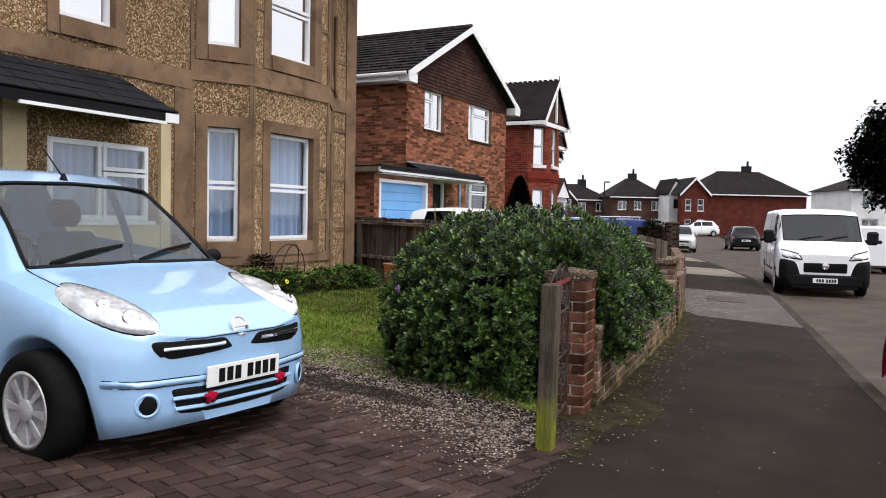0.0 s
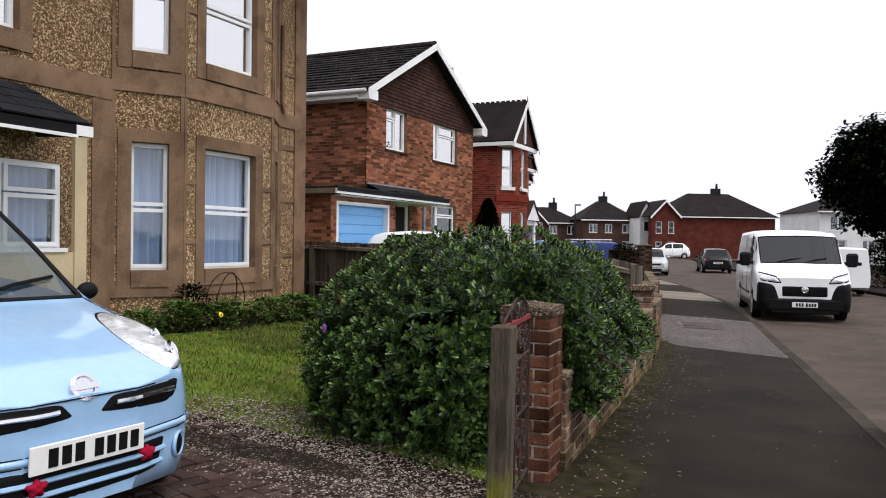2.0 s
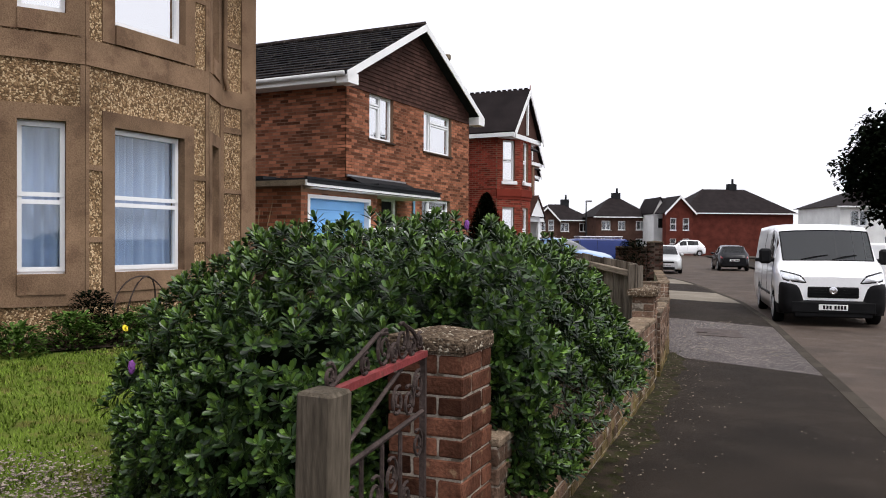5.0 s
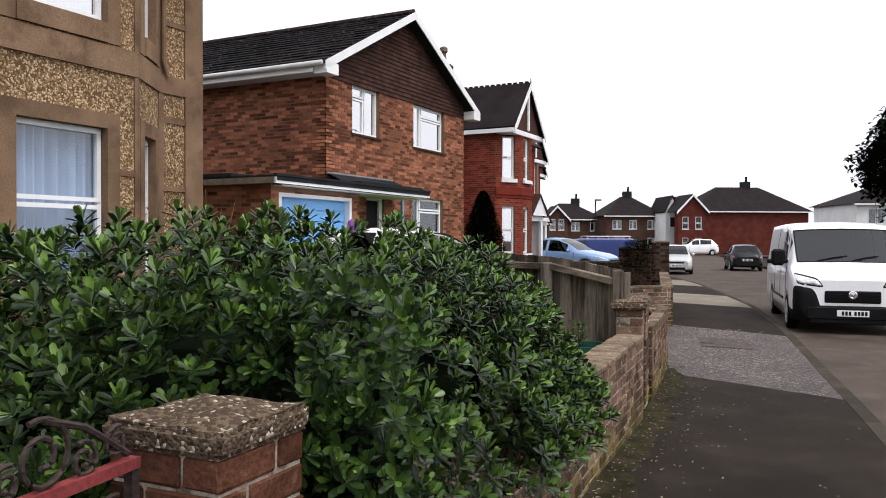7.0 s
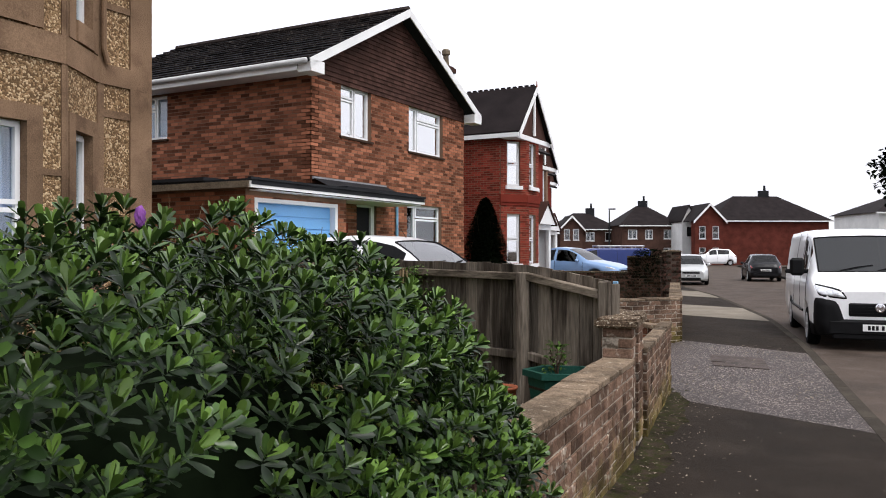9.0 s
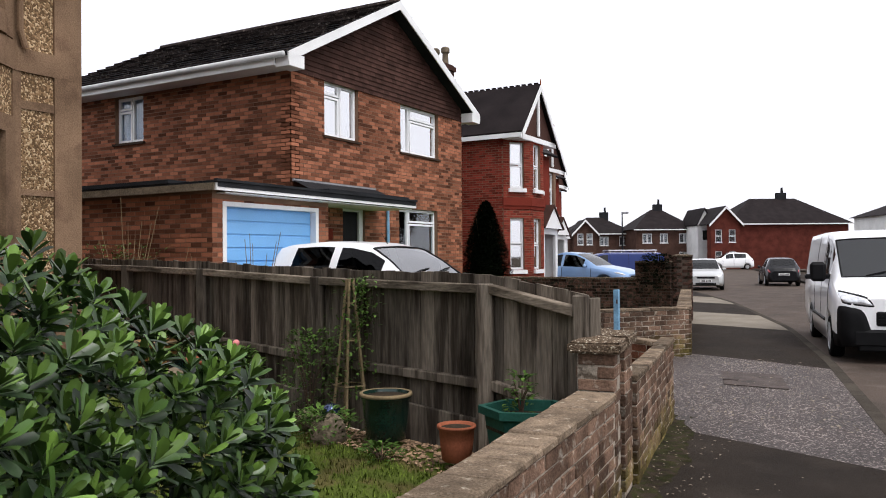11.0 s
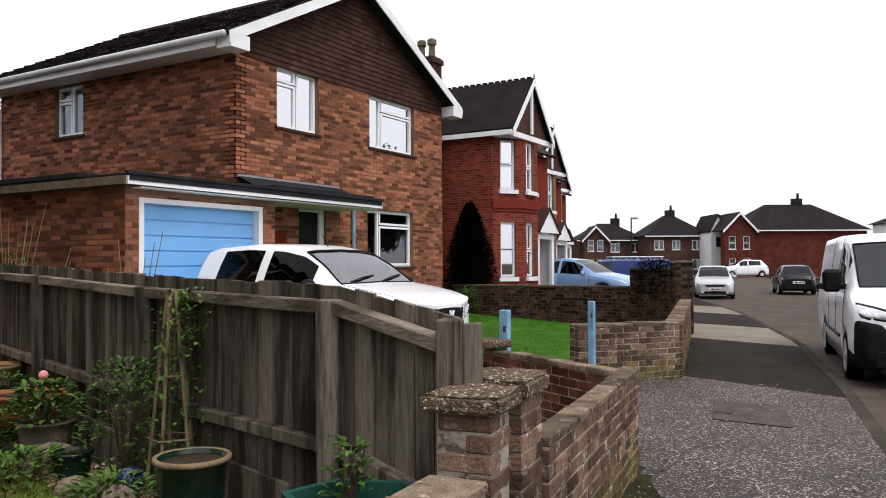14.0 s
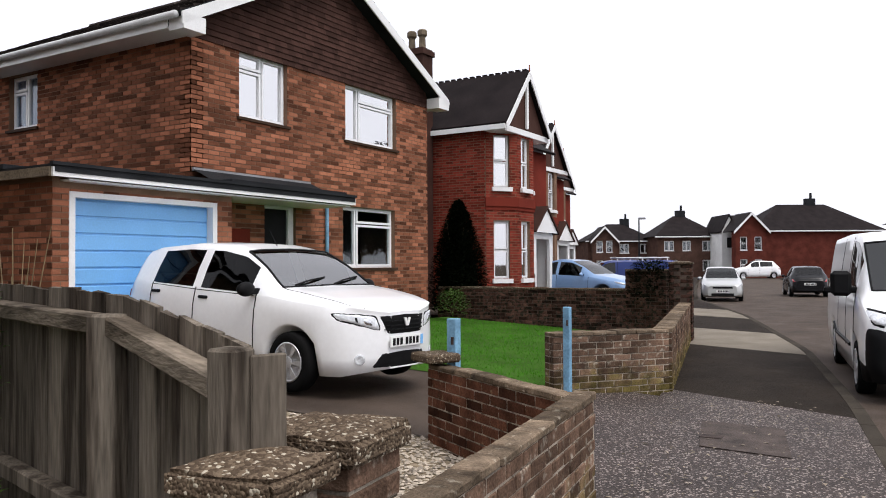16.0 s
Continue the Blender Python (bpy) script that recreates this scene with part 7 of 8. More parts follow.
def panel_van(name, at, yaw, paint, label, scale=1.0, side_glass=True, simple=False, rack=False):
    """A panel van with black bumper."""
    t = thing(name, pose(*at, 0, 0, yaw), label, "van")
    L = 5.4 * scale
    k = scale
    b = Body(L,
             [(0, 0.8 * k), (-0.05 * k, 0.9 * k), (-0.2 * k, 0.98 * k), (-0.5 * k, 1.01 * k), (-1.0 * k, 1.02 * k), (-L + 0.1, 1.02 * k), (-L, 0.98 * k)],
             [(0, 0.98 * k), (-0.1 * k, 1.06 * k), (-0.35 * k, 1.16 * k), (-0.62 * k, 1.3 * k), (-1.0 * k, 1.64 * k), (-1.32 * k, 1.93 * k), (-1.55 * k, 2.03 * k), (-1.9 * k, 2.07 * k), (-2.6 * k, 2.09 * k), (-L + 0.15, 2.07 * k), (-L, 1.98 * k)],
             [(0, 0.9 * k), (-0.2 * k, 1.0 * k), (-0.62 * k, 1.2 * k), (-1.0 * k, 1.28 * k), (-2.4 * k, 1.3 * k), (-L, 1.3 * k)],
             [(0, 0.6 * k), (-0.3 * k, 0.78 * k), (-0.62 * k, 0.86 * k), (-1.5 * k, 0.86 * k), (-2 * k, 0.87 * k), (-L, 0.87 * k)],
             (-0.95 * k, -4.15 * k), 0.34 * k, 0.24 * k, cowl=-0.62 * k, roof_front=-1.32 * k, rear_top=-L - 1, rear_low=-L - 2, arch=0.06)
    body = b.build(t, paint, G_tint, [(-1.12 * k, -1.95 * k)], "bodywork", screen_glass=G_van)
    body.data.materials.append(M_black)
    for p in body.data.polygons:
        if p.center.x > -0.66 * k and p.center.z < 0.53 * k:
            p.material_index = 1
    for wx in (-0.95 * k, -4.15 * k):
        for s in (1, -1):
            add_wheel(t, wx, s * (0.9 * k), 0.34 * k, 0.2, 6, side=s)
    for s in (1, -1):
        bm = bmesh.new()
        box(bm, -0.09, -0.12, -0.16, 0.09, 0.12, 0.16, bevel=0.045)
        mm = part("door_mirror", bm, M_black, t, "tall black door mirror", m=Matrix.Translation((-1.05 * k, s * 1.15 * k, 1.38 * k)))
        cubes("stalk", [(-0.05, -0.2, -0.12, 0.05, 0.2, -0.04)], M_black, mm, bevel=0.02)
        b.face_patch("headlamp", t, [(0.47 * k, 0.87 * k), (0.92 * k, 0.93 * k), (0.96 * k, 1.1 * k), (0.58 * k, 1.0 * k)], s, M_lamp_lens, 0.03, "swept clear headlamp", power=6)
        b.face_patch("lamp_seal", t, [(0.44 * k, 0.845 * k), (0.945 * k, 0.905 * k), (0.98 * k, 1.13 * k), (0.56 * k, 1.03 * k)], s, M_black, 0.012, power=6)
        b.face_patch("bumper_corner", t, [(0.45 * k, 0.27 * k), (0.975 * k, 0.25 * k), (0.975 * k, 0.9 * k), (0.62 * k, 0.83 * k)], s, M_black, 0.05, "black plastic bumper corner", power=6)
        for f in (-1.0 * k, -2.05 * k, -3.2 * k):
            door_seam(t, b, f, s, 3.0, 9.5 if f < -1.5 * k else 7.0)
        bm = bmesh.new()
        tube(bm, [b.point(-1.4 * k - 2.4 * k * i / 6, 3.2, s) for i in range(7)], 0.03, 5)
        part("side_moulding", bm, M_black, t)
    cubes("bumper", [(-0.1, -0.78 * k, 0.26 * k, 0.045, 0.78 * k, 0.53 * k)], M_black, t, "black front bumper", bevel=0.04)
    cubes("lower_lip", [(-0.1, -0.7 * k, 0.2 * k, 0.03, 0.7 * k, 0.3 * k)], M_black, t, bevel=0.02)
    g = cubes("grille", [(-0.08, -0.46 * k, 0.58 * k, 0.02, 0.46 * k, 0.8 * k)], M_black, t, "black grille", bevel=0.02)
    for z in (0.63, 0.68, 0.73):
        cubes("grille_bar", [(0.028, -0.43 * k, z * k - 0.008, 0.04, 0.43 * k, z * k + 0.008)], M_black, g)
    bm = bmesh.new()
    lathe(bm, [(0.075 * k, 0.0), (0.075 * k, 0.012), (0.055 * k, 0.016), (0.05 * k, 0.01), (0.001, 0.012)], 20)
    part("badge", bm, M_chrome, g, "round badge", m=pose(0.03, 0, 0.73 * k, 0, 90, 0))
    number_plate(t, 0.055, 0.4 * k)
    wipers(t, b)
    if rack:
        for y in (-0.7, 0.7):
            bm = bmesh.new()
            tube(bm, [(-2.0 * k, y * k, 2.2 * k), (-L + 0.3, y * k, 2.2 * k)], 0.03, 6)
            part("roof_rail", bm, M_silver, t)
        for i in range(5):
            x = -2.1 * k - (L - 2.6 * k) * i / 4
            bm = bmesh.new()
            tube(bm, [(x, -0.75 * k, 2.05 * k), (x, -0.7 * k, 2.22 * k), (x, 0.7 * k, 2.22 * k), (x, 0.75 * k, 2.05 * k)], 0.025, 6)
            part("roof_bar", bm, M_silver, t)
    return t


panel_van("panel_van", (0.02, 20.35, -0.13), -80.5, M_p_white, "white panel van with black bumper parked at the kerb")
panel_van("small_van", (0.3, 35.6, -0.12), 101, M_p_white, "small white van parked further along the road", scale=0.8)
panel_van("blue_van", (-13.6, 43.0, 0.05), 212, M_p_navy, "dark blue van with a roof rack in a front drive", scale=0.78, rack=True)


def family_car(at, yaw, paint, label, length=4.2, tall=1.48, wide=0.86, estate=False):
    t = thing("parked_car", pose(*at, 0, 0, yaw), label, "car", "cars parked along the street")
    L, h = length, tall / 1.48
    tail_z = 1.42 if estate else 1.3
    b = Body(L,
             [(0, wide * 0.66), (-0.06, wide * 0.78), (-0.2, wide * 0.9), (-0.5, wide * 0.97), (-1.2, wide), (-L + 0.5, wide), (-L + 0.1, wide * 0.88), (-L, wide * 0.72)],
             [(0, 0.68 * h), (-0.1, 0.76 * h), (-0.5, 0.88 * h), (-1.15, 0.98 * h), (-1.6, 1.26 * h), (-2.0, 1.44 * h), (-2.5, 1.48 * h), (-L + 0.75, tail_z * h), (-L + 0.25, 1.02 * h), (-L + 0.08, 0.92 * h), (-L, 0.75 * h)],
             [(0, 0.62 * h), (-0.2, 0.72 * h), (-1.15, 0.89 * h), (-2.4, 0.93 * h), (-L + 0.5, 0.97 * h), (-L, 0.7 * h)],
             [(0, wide * 0.55), (-0.4, wide * 0.76), (-1.15, wide * 0.8), (-2.0, wide * 0.68), (-3.0, wide * 0.67), (-L + 0.3, wide * 0.7), (-L, wide * 0.6)],
             (-0.82, -L + 0.75), 0.31, 0.2, cowl=-1.15, roof_front=-1.95, rear_top=-L + 0.72, rear_low=-L + 0.28)
    b.build(t, paint, G_tint, [(-1.62, -2.42), (-2.52, -L + 0.85)], "bodywork", screen_glass=G_tint)
    for wx in (-0.82, -L + 0.75):
        for s in (1, -1):
            add_wheel(t, wx, s * (wide - 0.1), 0.31, 0.18, 5, side=s)
    for s in (1, -1):
        b.blister("headlamp", t, -0.04, -0.45, 5.6, 7.4, s, M_lamp_lens, 0.015, "headlamp", power=3)
        b.blister("rear_lamp", t, -L + 0.04, -L + 0.3, 5.6, 7.4, s, M_rear, 0.015, "red rear lamp", power=3)
        mirror(t, -1.5, s * (wide - 0.03), 0.98 * h, s, paint)
        for f in (-1.3, -2.45, -L + 0.95):
            door_seam(t, b, f, s)
    cubes("grille", [(-0.03, -0.4, 0.56, 0.015, 0.4, 0.64)], M_black, t, bevel=0.01)
    cubes("lower_intake", [(-0.03, -0.45, 0.26, 0.014, 0.45, 0.36)], M_black, t, bevel=0.01)
    number_plate(t, 0.016, 0.45)
    number_plate(t, -L - 0.012, 0.62, spin=180)
    interior(t, b)
    for y in (-0.38, 0.38):
        seat(t, -2.2, y, 0.42, 0.8)
    return t


family_car((-7.75, 44.6, -0.13), -76, M_p_silver, "silver hatchback parked facing along the road")
family_car((-6.1, 54.9, -0.13), 104, M_p_black, "black estate car parked on the road", estate=True)
family_car((-8.0, 34.0, 0.2), -8, M_p_sky, "light blue saloon car parked in a front drive")
family_car((-17.6, 95.5, -0.1), 205, M_p_white, "white estate car parked by the junction", length=4.6, tall=1.85, wide=0.92, estate=True)


# vintage maroon car at the kerb
def vintage_car():
    t = thing("vintage_car", pose(1.6, 8.55, 0.0, 0, 0, 99), "maroon vintage car with separate wings and spoked wheels", "car")
    bm = bmesh.new()
    box(bm, -3.3, -0.5, 0.35, -1.6, 0.5, 1.45, bevel=0.12)
    part("cabin", bm, M_p_black, t, "black cabin", smooth=False)
    bm = bmesh.new()
    box(bm, -1.65, -0.36, 0.45, -0.35, 0.36, 1.0, bevel=0.1)
    part("bonnet", bm, M_p_maroon, t)
    bm = bmesh.new()
    box(bm, -0.38, -0.3, 0.45, -0.3, 0.3, 1.0, bevel=0.03)
    part("radiator", bm, M_chrome, t)
    for s in (1, -1):
        for wx in (-0.45, -2.9):
            w = add_wheel(t, wx, s * 0.68, 0.34, 0.12, 14, rim=M_p_maroon, side=s, whitewall=True)
            bm = bmesh.new()
            rings = []
            for i in range(15):
                a = math.radians(-15 + 195 * i / 14)
                rr = 0.42
                c, z = math.cos(a) * rr, math.sin(a) * rr
                ring = []
                for k in range(7):
                    v = k / 6
                    bulge = 0.05 * math.sin(math.pi * v)
                    ring.append(bm.verts.new((wx + c * (1 + bulge), s * (0.5 + 0.3 * v), 0.34 + z * (1 + bulge) - (0.06 if k == 6 else 0))))
                rings.append(ring)
            for p, q in zip(rings, rings[1:]):
                for k in range(6):
                    bm.faces.new((p[k], p[k + 1], q[k + 1], q[k]))
            part("wing", bm, M_p_maroon, t, "curved maroon wing", smooth=True)
        cubes("running_board", [(-2.55, s * 0.62 - 0.16, 0.3, -0.85, s * 0.62 + 0.16, 0.34)], M_black, t)
        bm = bmesh.new()
        bmesh.ops.create_uvsphere(bm, u_segments=14, v_segments=8, radius=0.1, matrix=Matrix.Translation((-0.3, s * 0.42, 0.85)))
        part("headlamp", bm, M_chrome, t, smooth=True)


vintage_car()


# ---- garden surfaces ----
def scatter_stones(verts, faces, rng, x, y, z, r):
    i = len(verts)
    a = rng.uniform(0, 6.28)
    sx, sy, sz = r * rng.uniform(0.7, 1.4), r * rng.uniform(0.6, 1.0), r * rng.uniform(0.35, 0.7)
    c, s = math.cos(a), math.sin(a)
    for px_, py_, pz_ in ((1, 0, 0), (0.2, 1, 0.1), (-1, 0.1, 0), (-0.1, -1, 0), (0.1, 0.1, 1), (0, 0, -0.6)):
        verts.append((x + (px_ * c * sx - py_ * s * sy), y + (px_ * s * sx + py_ * c * sy), z + pz_ * sz))
    for f in ((0, 1, 4), (1, 2, 4), (2, 3, 4), (3, 0, 4), (1, 0, 5), (2, 1, 5), (3, 2, 5), (0, 3, 5)):
        faces.append(tuple(i + k for k in f))


def grass_blades(name, inside, x0, x1, y0, y1, count, h, material, seed, label):
    rng = random.Random(seed)
    verts, faces = [], []
    for _ in range(count):
        x, y = rng.uniform(x0, x1), rng.uniform(y0, y1)
        if not inside(x, y):
            continue
        z = ground_z(x, y)
        tuft = 0.6 + 0.8 * (noise.noise(Vector((x * 1.7, y * 1.7, 3))) * 0.5 + 0.5)
        for b in range(2):
            a = rng.uniform(0, 6.28)
            hh = h * tuft * rng.uniform(0.6, 1.3)
            w = 0.005
            dx, dy = math.cos(a), math.sin(a)
            lean = rng.uniform(0.2, 0.9) * hh
            i = len(verts)
            ox, oy = rng.uniform(-0.012, 0.012), rng.uniform(-0.012, 0.012)
            verts += [(x + ox - dy * w, y + oy + dx * w, z), (x + ox + dy * w, y + oy - dx * w, z), (x + ox + dx * lean, y + oy + dy * lean, z + hh)]
            faces.append((i, i + 1, i + 2))
    return tagged(raw(name, verts, faces, material), label, "grass", kind="stuff")


def fence_y(x):
    return lerp_table([(-FENCE_X[i][0], FENCE_X[i][1]) for i in range(len(FENCE_X))], -x)


FENCE_X = [(p[0], p[1]) for p in FENCE]


def build_gardens():
    rng = random.Random(21)
    structure(sheet("drive_bed", lambda y: -7.3, lambda y: wall_x(y) + 0.12, -4.0, 5.35, 0.6, 0.0, M_grit, columns=10), "sandy bed under the block paving", "drive")
    structure(sheet("lawn_ground", lambda y: -7.3, lambda y: wall_x(y) - 0.2, 8.05, 11.5, 0.3, 0.0, M_grass_bed, columns=20), "short green lawn with yellow patches", "lawn")
    structure(sheet("lawn_ground_near", lambda y: -7.3, lambda y: wall_x(y) - 0.2, 5.35, 8.05, 0.3, 0.0, M_fresh_bed, columns=20), "short bright green lawn beside the drive", "lawn")
    structure(sheet("gravel_ground", lambda y: lerp_table([(11.75, -3.5), (12.35, -5.95), (13.2, -9.0), (15.5, -9.1)], y), lambda y: wall_x(y) - 0.22, 11.75, 15.5, 0.4, 0.0, M_gravel, columns=12), "pale gravel beside the drive", "gravel")
    structure(sheet("drive_tarmac", lambda y: -9.1, lambda y: -3.75, 15.4, 18.4, 0.4, 0.012, M_asphalt, columns=10), "worn asphalt drive to the garage", "drive")
    structure(sheet("crossing_apron", lambda y: lerp_table([(14.3, -2.05), (15.45, -3.85), (18.3, -4.0)], y), lambda y: wall_x(y) + 0.15, 14.3, 18.9, 0.25, 0.006, M_aggregate, columns=6), "speckled aggregate apron of the drive", "drive")
    structure(sheet("lawn_ground_far", lambda y: -9.9, lambda y: min(wall_x(y) - 0.22, -4.1 + (y - 18.1) * 0.8), 18.3, 25.7, 0.5, 0.02, M_lush_bed, columns=12), "lush green front lawn", "lawn")
    structure(sheet("front_drive", lambda y: -12.6, lambda y: wall_x(y) - 0.1, 26.0, 46, 1.0, 0.0, M_asphalt, columns=6), "asphalt front drives of the red houses", "drive")
    structure(sheet("patio", lambda y: -7.35, lambda y: -6.3, 11.45, 12.5, 0.3, 0.03, M_terra, columns=4), "red paved path by the house corner", "path")
    # soil border by the house
    structure(sheet("border_soil", lambda y: -7.3, lambda y: -6.25 + 0.1 * math.sin(y * 3), 7.9, 11.5, 0.25, 0.02, M_soil, columns=4), "dark soil border with plants", "border")
    grass_blades("lawn_grass", lambda x, y: wall_x(y) - 0.25 > x > -6.2 and y < fence_y(x) - 0.45 and y > 8.0 + 0.5 * math.sin(x * 1.7), -6.2, -1.4, 7.4, 11.6, 17000, 0.035, M_blade, 31, "short patchy green and straw-coloured lawn grass")
    grass_blades("near_lawn_grass", lambda x, y: wall_x(y) - 0.25 > x > -6.2 and 8.15 + 0.5 * math.sin(x * 1.7) > y > 5.34 + 0.06 * math.sin(x * 5), -6.2, -1.4, 5.25, 8.7, 17000, 0.03, M_blade_fresh, 33, "short bright green mown lawn grass")
    grass_blades("front_lawn_grass", lambda x, y: min(wall_x(y) - 0.25, -4.15 + (y - 18.1) * 0.8) > x > -9.7 and y > 18.5, -9.7, -3, 18.4, 25.6, 16000, 0.05, M_lush, 32, "bright green front lawn grass")
    # moss and litter at the wall foot
    verts, faces = [], []
    for i in range(100):
        y = 4.6 + i * 0.1
        w = 0.16 + 0.14 * (noise.noise(Vector((y * 1.3, 0, 0))) + 0.5) + rng.uniform(-0.03, 0.03) + (0.25 if y < 6.4 else 0)
        for k in range(4):
            x = wall_x(y) - 0.02 + w * k / 3 + (-0.25 if y < 5.6 else 0)
            verts.append((x, y, lerp_table(LEVEL, y) + 0.006 - 0.004 * k / 3 + (0.01 if k == 0 else 0)))
    for i in range(99):
        for k in range(3):
            a = i * 4 + k
            faces.append((a, a + 1, a + 5, a + 4))
    tagged(raw("moss_strip", verts, faces, M_moss), "green moss and grit along the wall foot", "moss", kind="stuff")
    verts, faces = [], []
    for _ in range(420):
        y = rng.uniform(4.4, 14)
        x = wall_x(y) + abs(rng.gauss(0, 0.28)) + 0.02
        leaf(verts, faces, Vector((x, y, lerp_table(LEVEL, y) + 0.012)), Vector((rng.gauss(0, 1), rng.gauss(0, 1), 0.05)).normalized(), Vector((0, 0, 1)), rng.uniform(0.015, 0.035), 0.012)
    for _ in range(70):
        y = rng.uniform(3, 14)
        x = rng.uniform(wall_x(y), kerb_x(y) - 0.2)
        leaf(verts, faces, Vector((x, y, lerp_table(LEVEL, y) + 0.012)), Vector((rng.gauss(0, 1), rng.gauss(0, 1), 0.05)).normalized(), Vector((0, 0, 1)), rng.uniform(0.015, 0.03), 0.012)
    for _ in range(420):
        y = rng.uniform(14.2, 19.2)
        x = rng.uniform(wall_x(y) - 1.6 * (15.6 < y < 18), kerb_x(y) - 0.3)
        leaf(verts, faces, Vector((x, y, lerp_table(LEVEL, y) + 0.014)), Vector((rng.gauss(0, 1), rng.gauss(0, 1), 0.05)).normalized(), Vector((0, 0, 1)), rng.uniform(0.02, 0.06), rng.uniform(0.012, 0.03))
    tagged(raw("fallen_leaves", verts, faces, M_dry), "scattered dry leaves on the pavement", "leaves", kind="stuff")
    # loose stones on drive edge, by the fence and beside the drive
    verts, faces = [], []
    for _ in range(11000):
        t = rng.random()
        x, y = -3.7 + 2.85 * t, 5.35 - 0.95 * t + 0.35 * math.sin(t * 3)
        x += rng.gauss(0, 0.25)
        y += rng.gauss(0, 0.3) - 0.06
        if x > wall_x(y) - 0.12:
            continue
        scatter_stones(verts, faces, rng, x, y, ground_z(x, y) + 0.02, rng.uniform(0.004, 0.012))
    tagged(raw("drive_pebbles", verts, faces, M_pebbles), "loose pale pebbles over the edge of the paving", "pebbles", kind="stuff")
    verts, faces = [], []
    for _ in range(5200):
        y = rng.uniform(11.9, 15.4)
        x = wall_x(y) - 0.25 - abs(rng.gauss(0, 1.5))
        if x < -6.5:
            continue
        scatter_stones(verts, faces, rng, x, y, ground_z(x, y) + 0.008, rng.uniform(0.012, 0.026))
    tagged(raw("gravel_stones", verts, faces, M_pebbles_bright), "pale loose gravel stones", "gravel", kind="stuff")
    verts, faces = [], []
    for _ in range(2200):
        x = rng.uniform(-5.2, -1.9)
        y = fence_y(x) - rng.uniform(0.05, 0.6)
        scatter_stones(verts, faces, rng, x, y, ground_z(x, y) + 0.01, rng.uniform(0.01, 0.022))
    tagged(raw("bed_gravel", verts, faces, M_pebbles_warm), "tan gravel in the bed beside the fence", "gravel", kind="stuff")
    # smooth repair in the crossing
    cover = thing("access_cover", pose(-1.75, 17.15, 0.0), "smooth concrete repair with a small metal access cover", "cover")
    bm = bmesh.new()
    prism(bm, [(0.5, -0.6), (0.28, 0.53), (-0.46, 0.56), (-0.22, -0.53)][::1], 0.001, 0.006)
    part("repair", bm, M_repair, cover)
    cubes("lid", [(-0.3, -0.2, 0.006, -0.12, -0.08, 0.012)], M_iron, cover)


M_lush_bed = mat("lush_lawn", (0.04, 0.1, 0.012), 0.9, vary=0.3, scale=2.0, fine=90, bump=1.0)
M_dry = mat("dry_leaf", (0.23, 0.195, 0.15), 0.8, vary=0.2, bump=0, per_island=0.6)
M_pebbles_bright = mat("bright_gravel", (0.42, 0.36, 0.29), 0.9, vary=0.2, scale=8, fine=60, bump=0.2, per_island=0.55)
M_pebbles_warm = mat("warm_gravel", (0.24, 0.16, 0.1), 0.9, vary=0.2, scale=8, fine=60, bump=0.2, per_island=0.6)
M_daffodil = mat("yellow_flower", (0.75, 0.6, 0.05), 0.7, vary=0.1, bump=0)
M_bamboo = mat("bamboo_cane", (0.2, 0.15, 0.085), 0.7, vary=0.2, scale=8, fine=60, bump=0.2)
M_repair = mat("patched_concrete", (0.062, 0.047, 0.04), 0.75, vary=0.5, scale=5, fine=120, bump=0.6, spec=0.2)
M_ball = mat("blue_glass_ball", (0.03, 0.05, 0.12), 0.05, 0.6, vary=0.1, bump=0, coat=1.0)
build_gardens()


# ---- pots, rocks and plants ----
def pot(at, r, h, material, label, plant=None, flare=0.8, name="plant_pot", rim=None):
    t = thing(name, pose(*at), label, "pot", "garden pots by the fence")
    bm = bmesh.new()
    lathe(bm, [(r * flare * 0.9, 0), (r * flare, 0.01), (r * (flare * 0.4 + 0.58), h * 0.5), (r * 0.97, h * 0.88), (r * 1.03, h * 0.9), (r * 1.05, h), (r * 0.93, h), (r * 0.9, h * 0.86)], 28)
    part("bowl", bm, material, t, smooth=True)
    bm = bmesh.new()
    lathe(bm, [(r * 1.03, h * 0.93), (r * 1.075, h * 0.95), (r * 1.06, h * 1.01), (r * 0.94, h * 1.01), (r * 0.93, h * 0.93)], 28)
    part("rim", bm, rim or material, t, smooth=True)
    bm = bmesh.new()
    lathe(bm, [(r * 0.92, h * 0.86), (r * 0.88, h * 0.93), (r * 0.4, h * 0.96), (0.002, h * 0.95)], 20)
    part("compost", bm, M_soil, t)
    return t


pot((-3.24, 11.3, 0.3), 0.17, 0.32, M_green_pot, "large dark green glazed pot with a tan rim", rim=M_bamboo)
pot((-2.58, 11.1, 0.28), 0.115, 0.22, M_terra, "small terracotta flower pot")
pot((-6.72, 12.33, 0.38), 0.21, 0.34, M_ochre_pot, "large ochre glazed pot with a pale rim", rim=M_bamboo)
pot((-6.1, 12.1, 0.38), 0.15, 0.24, M_green_pot, "small dark glazed pot with a seedling", rim=M_bamboo)
pot((-5.42, 11.84, 0.43), 0.23, 0.24, M_terra, "wide terracotta bowl planter", flare=0.7)
pot((-5.05, 11.72, 0.34), 0.17, 0.2, M_rock, "stone-coloured planter with a geranium")
pot((-4.45, 11.5, 0.28), 0.11, 0.18, M_green_pot, "small dark green plastic pot")


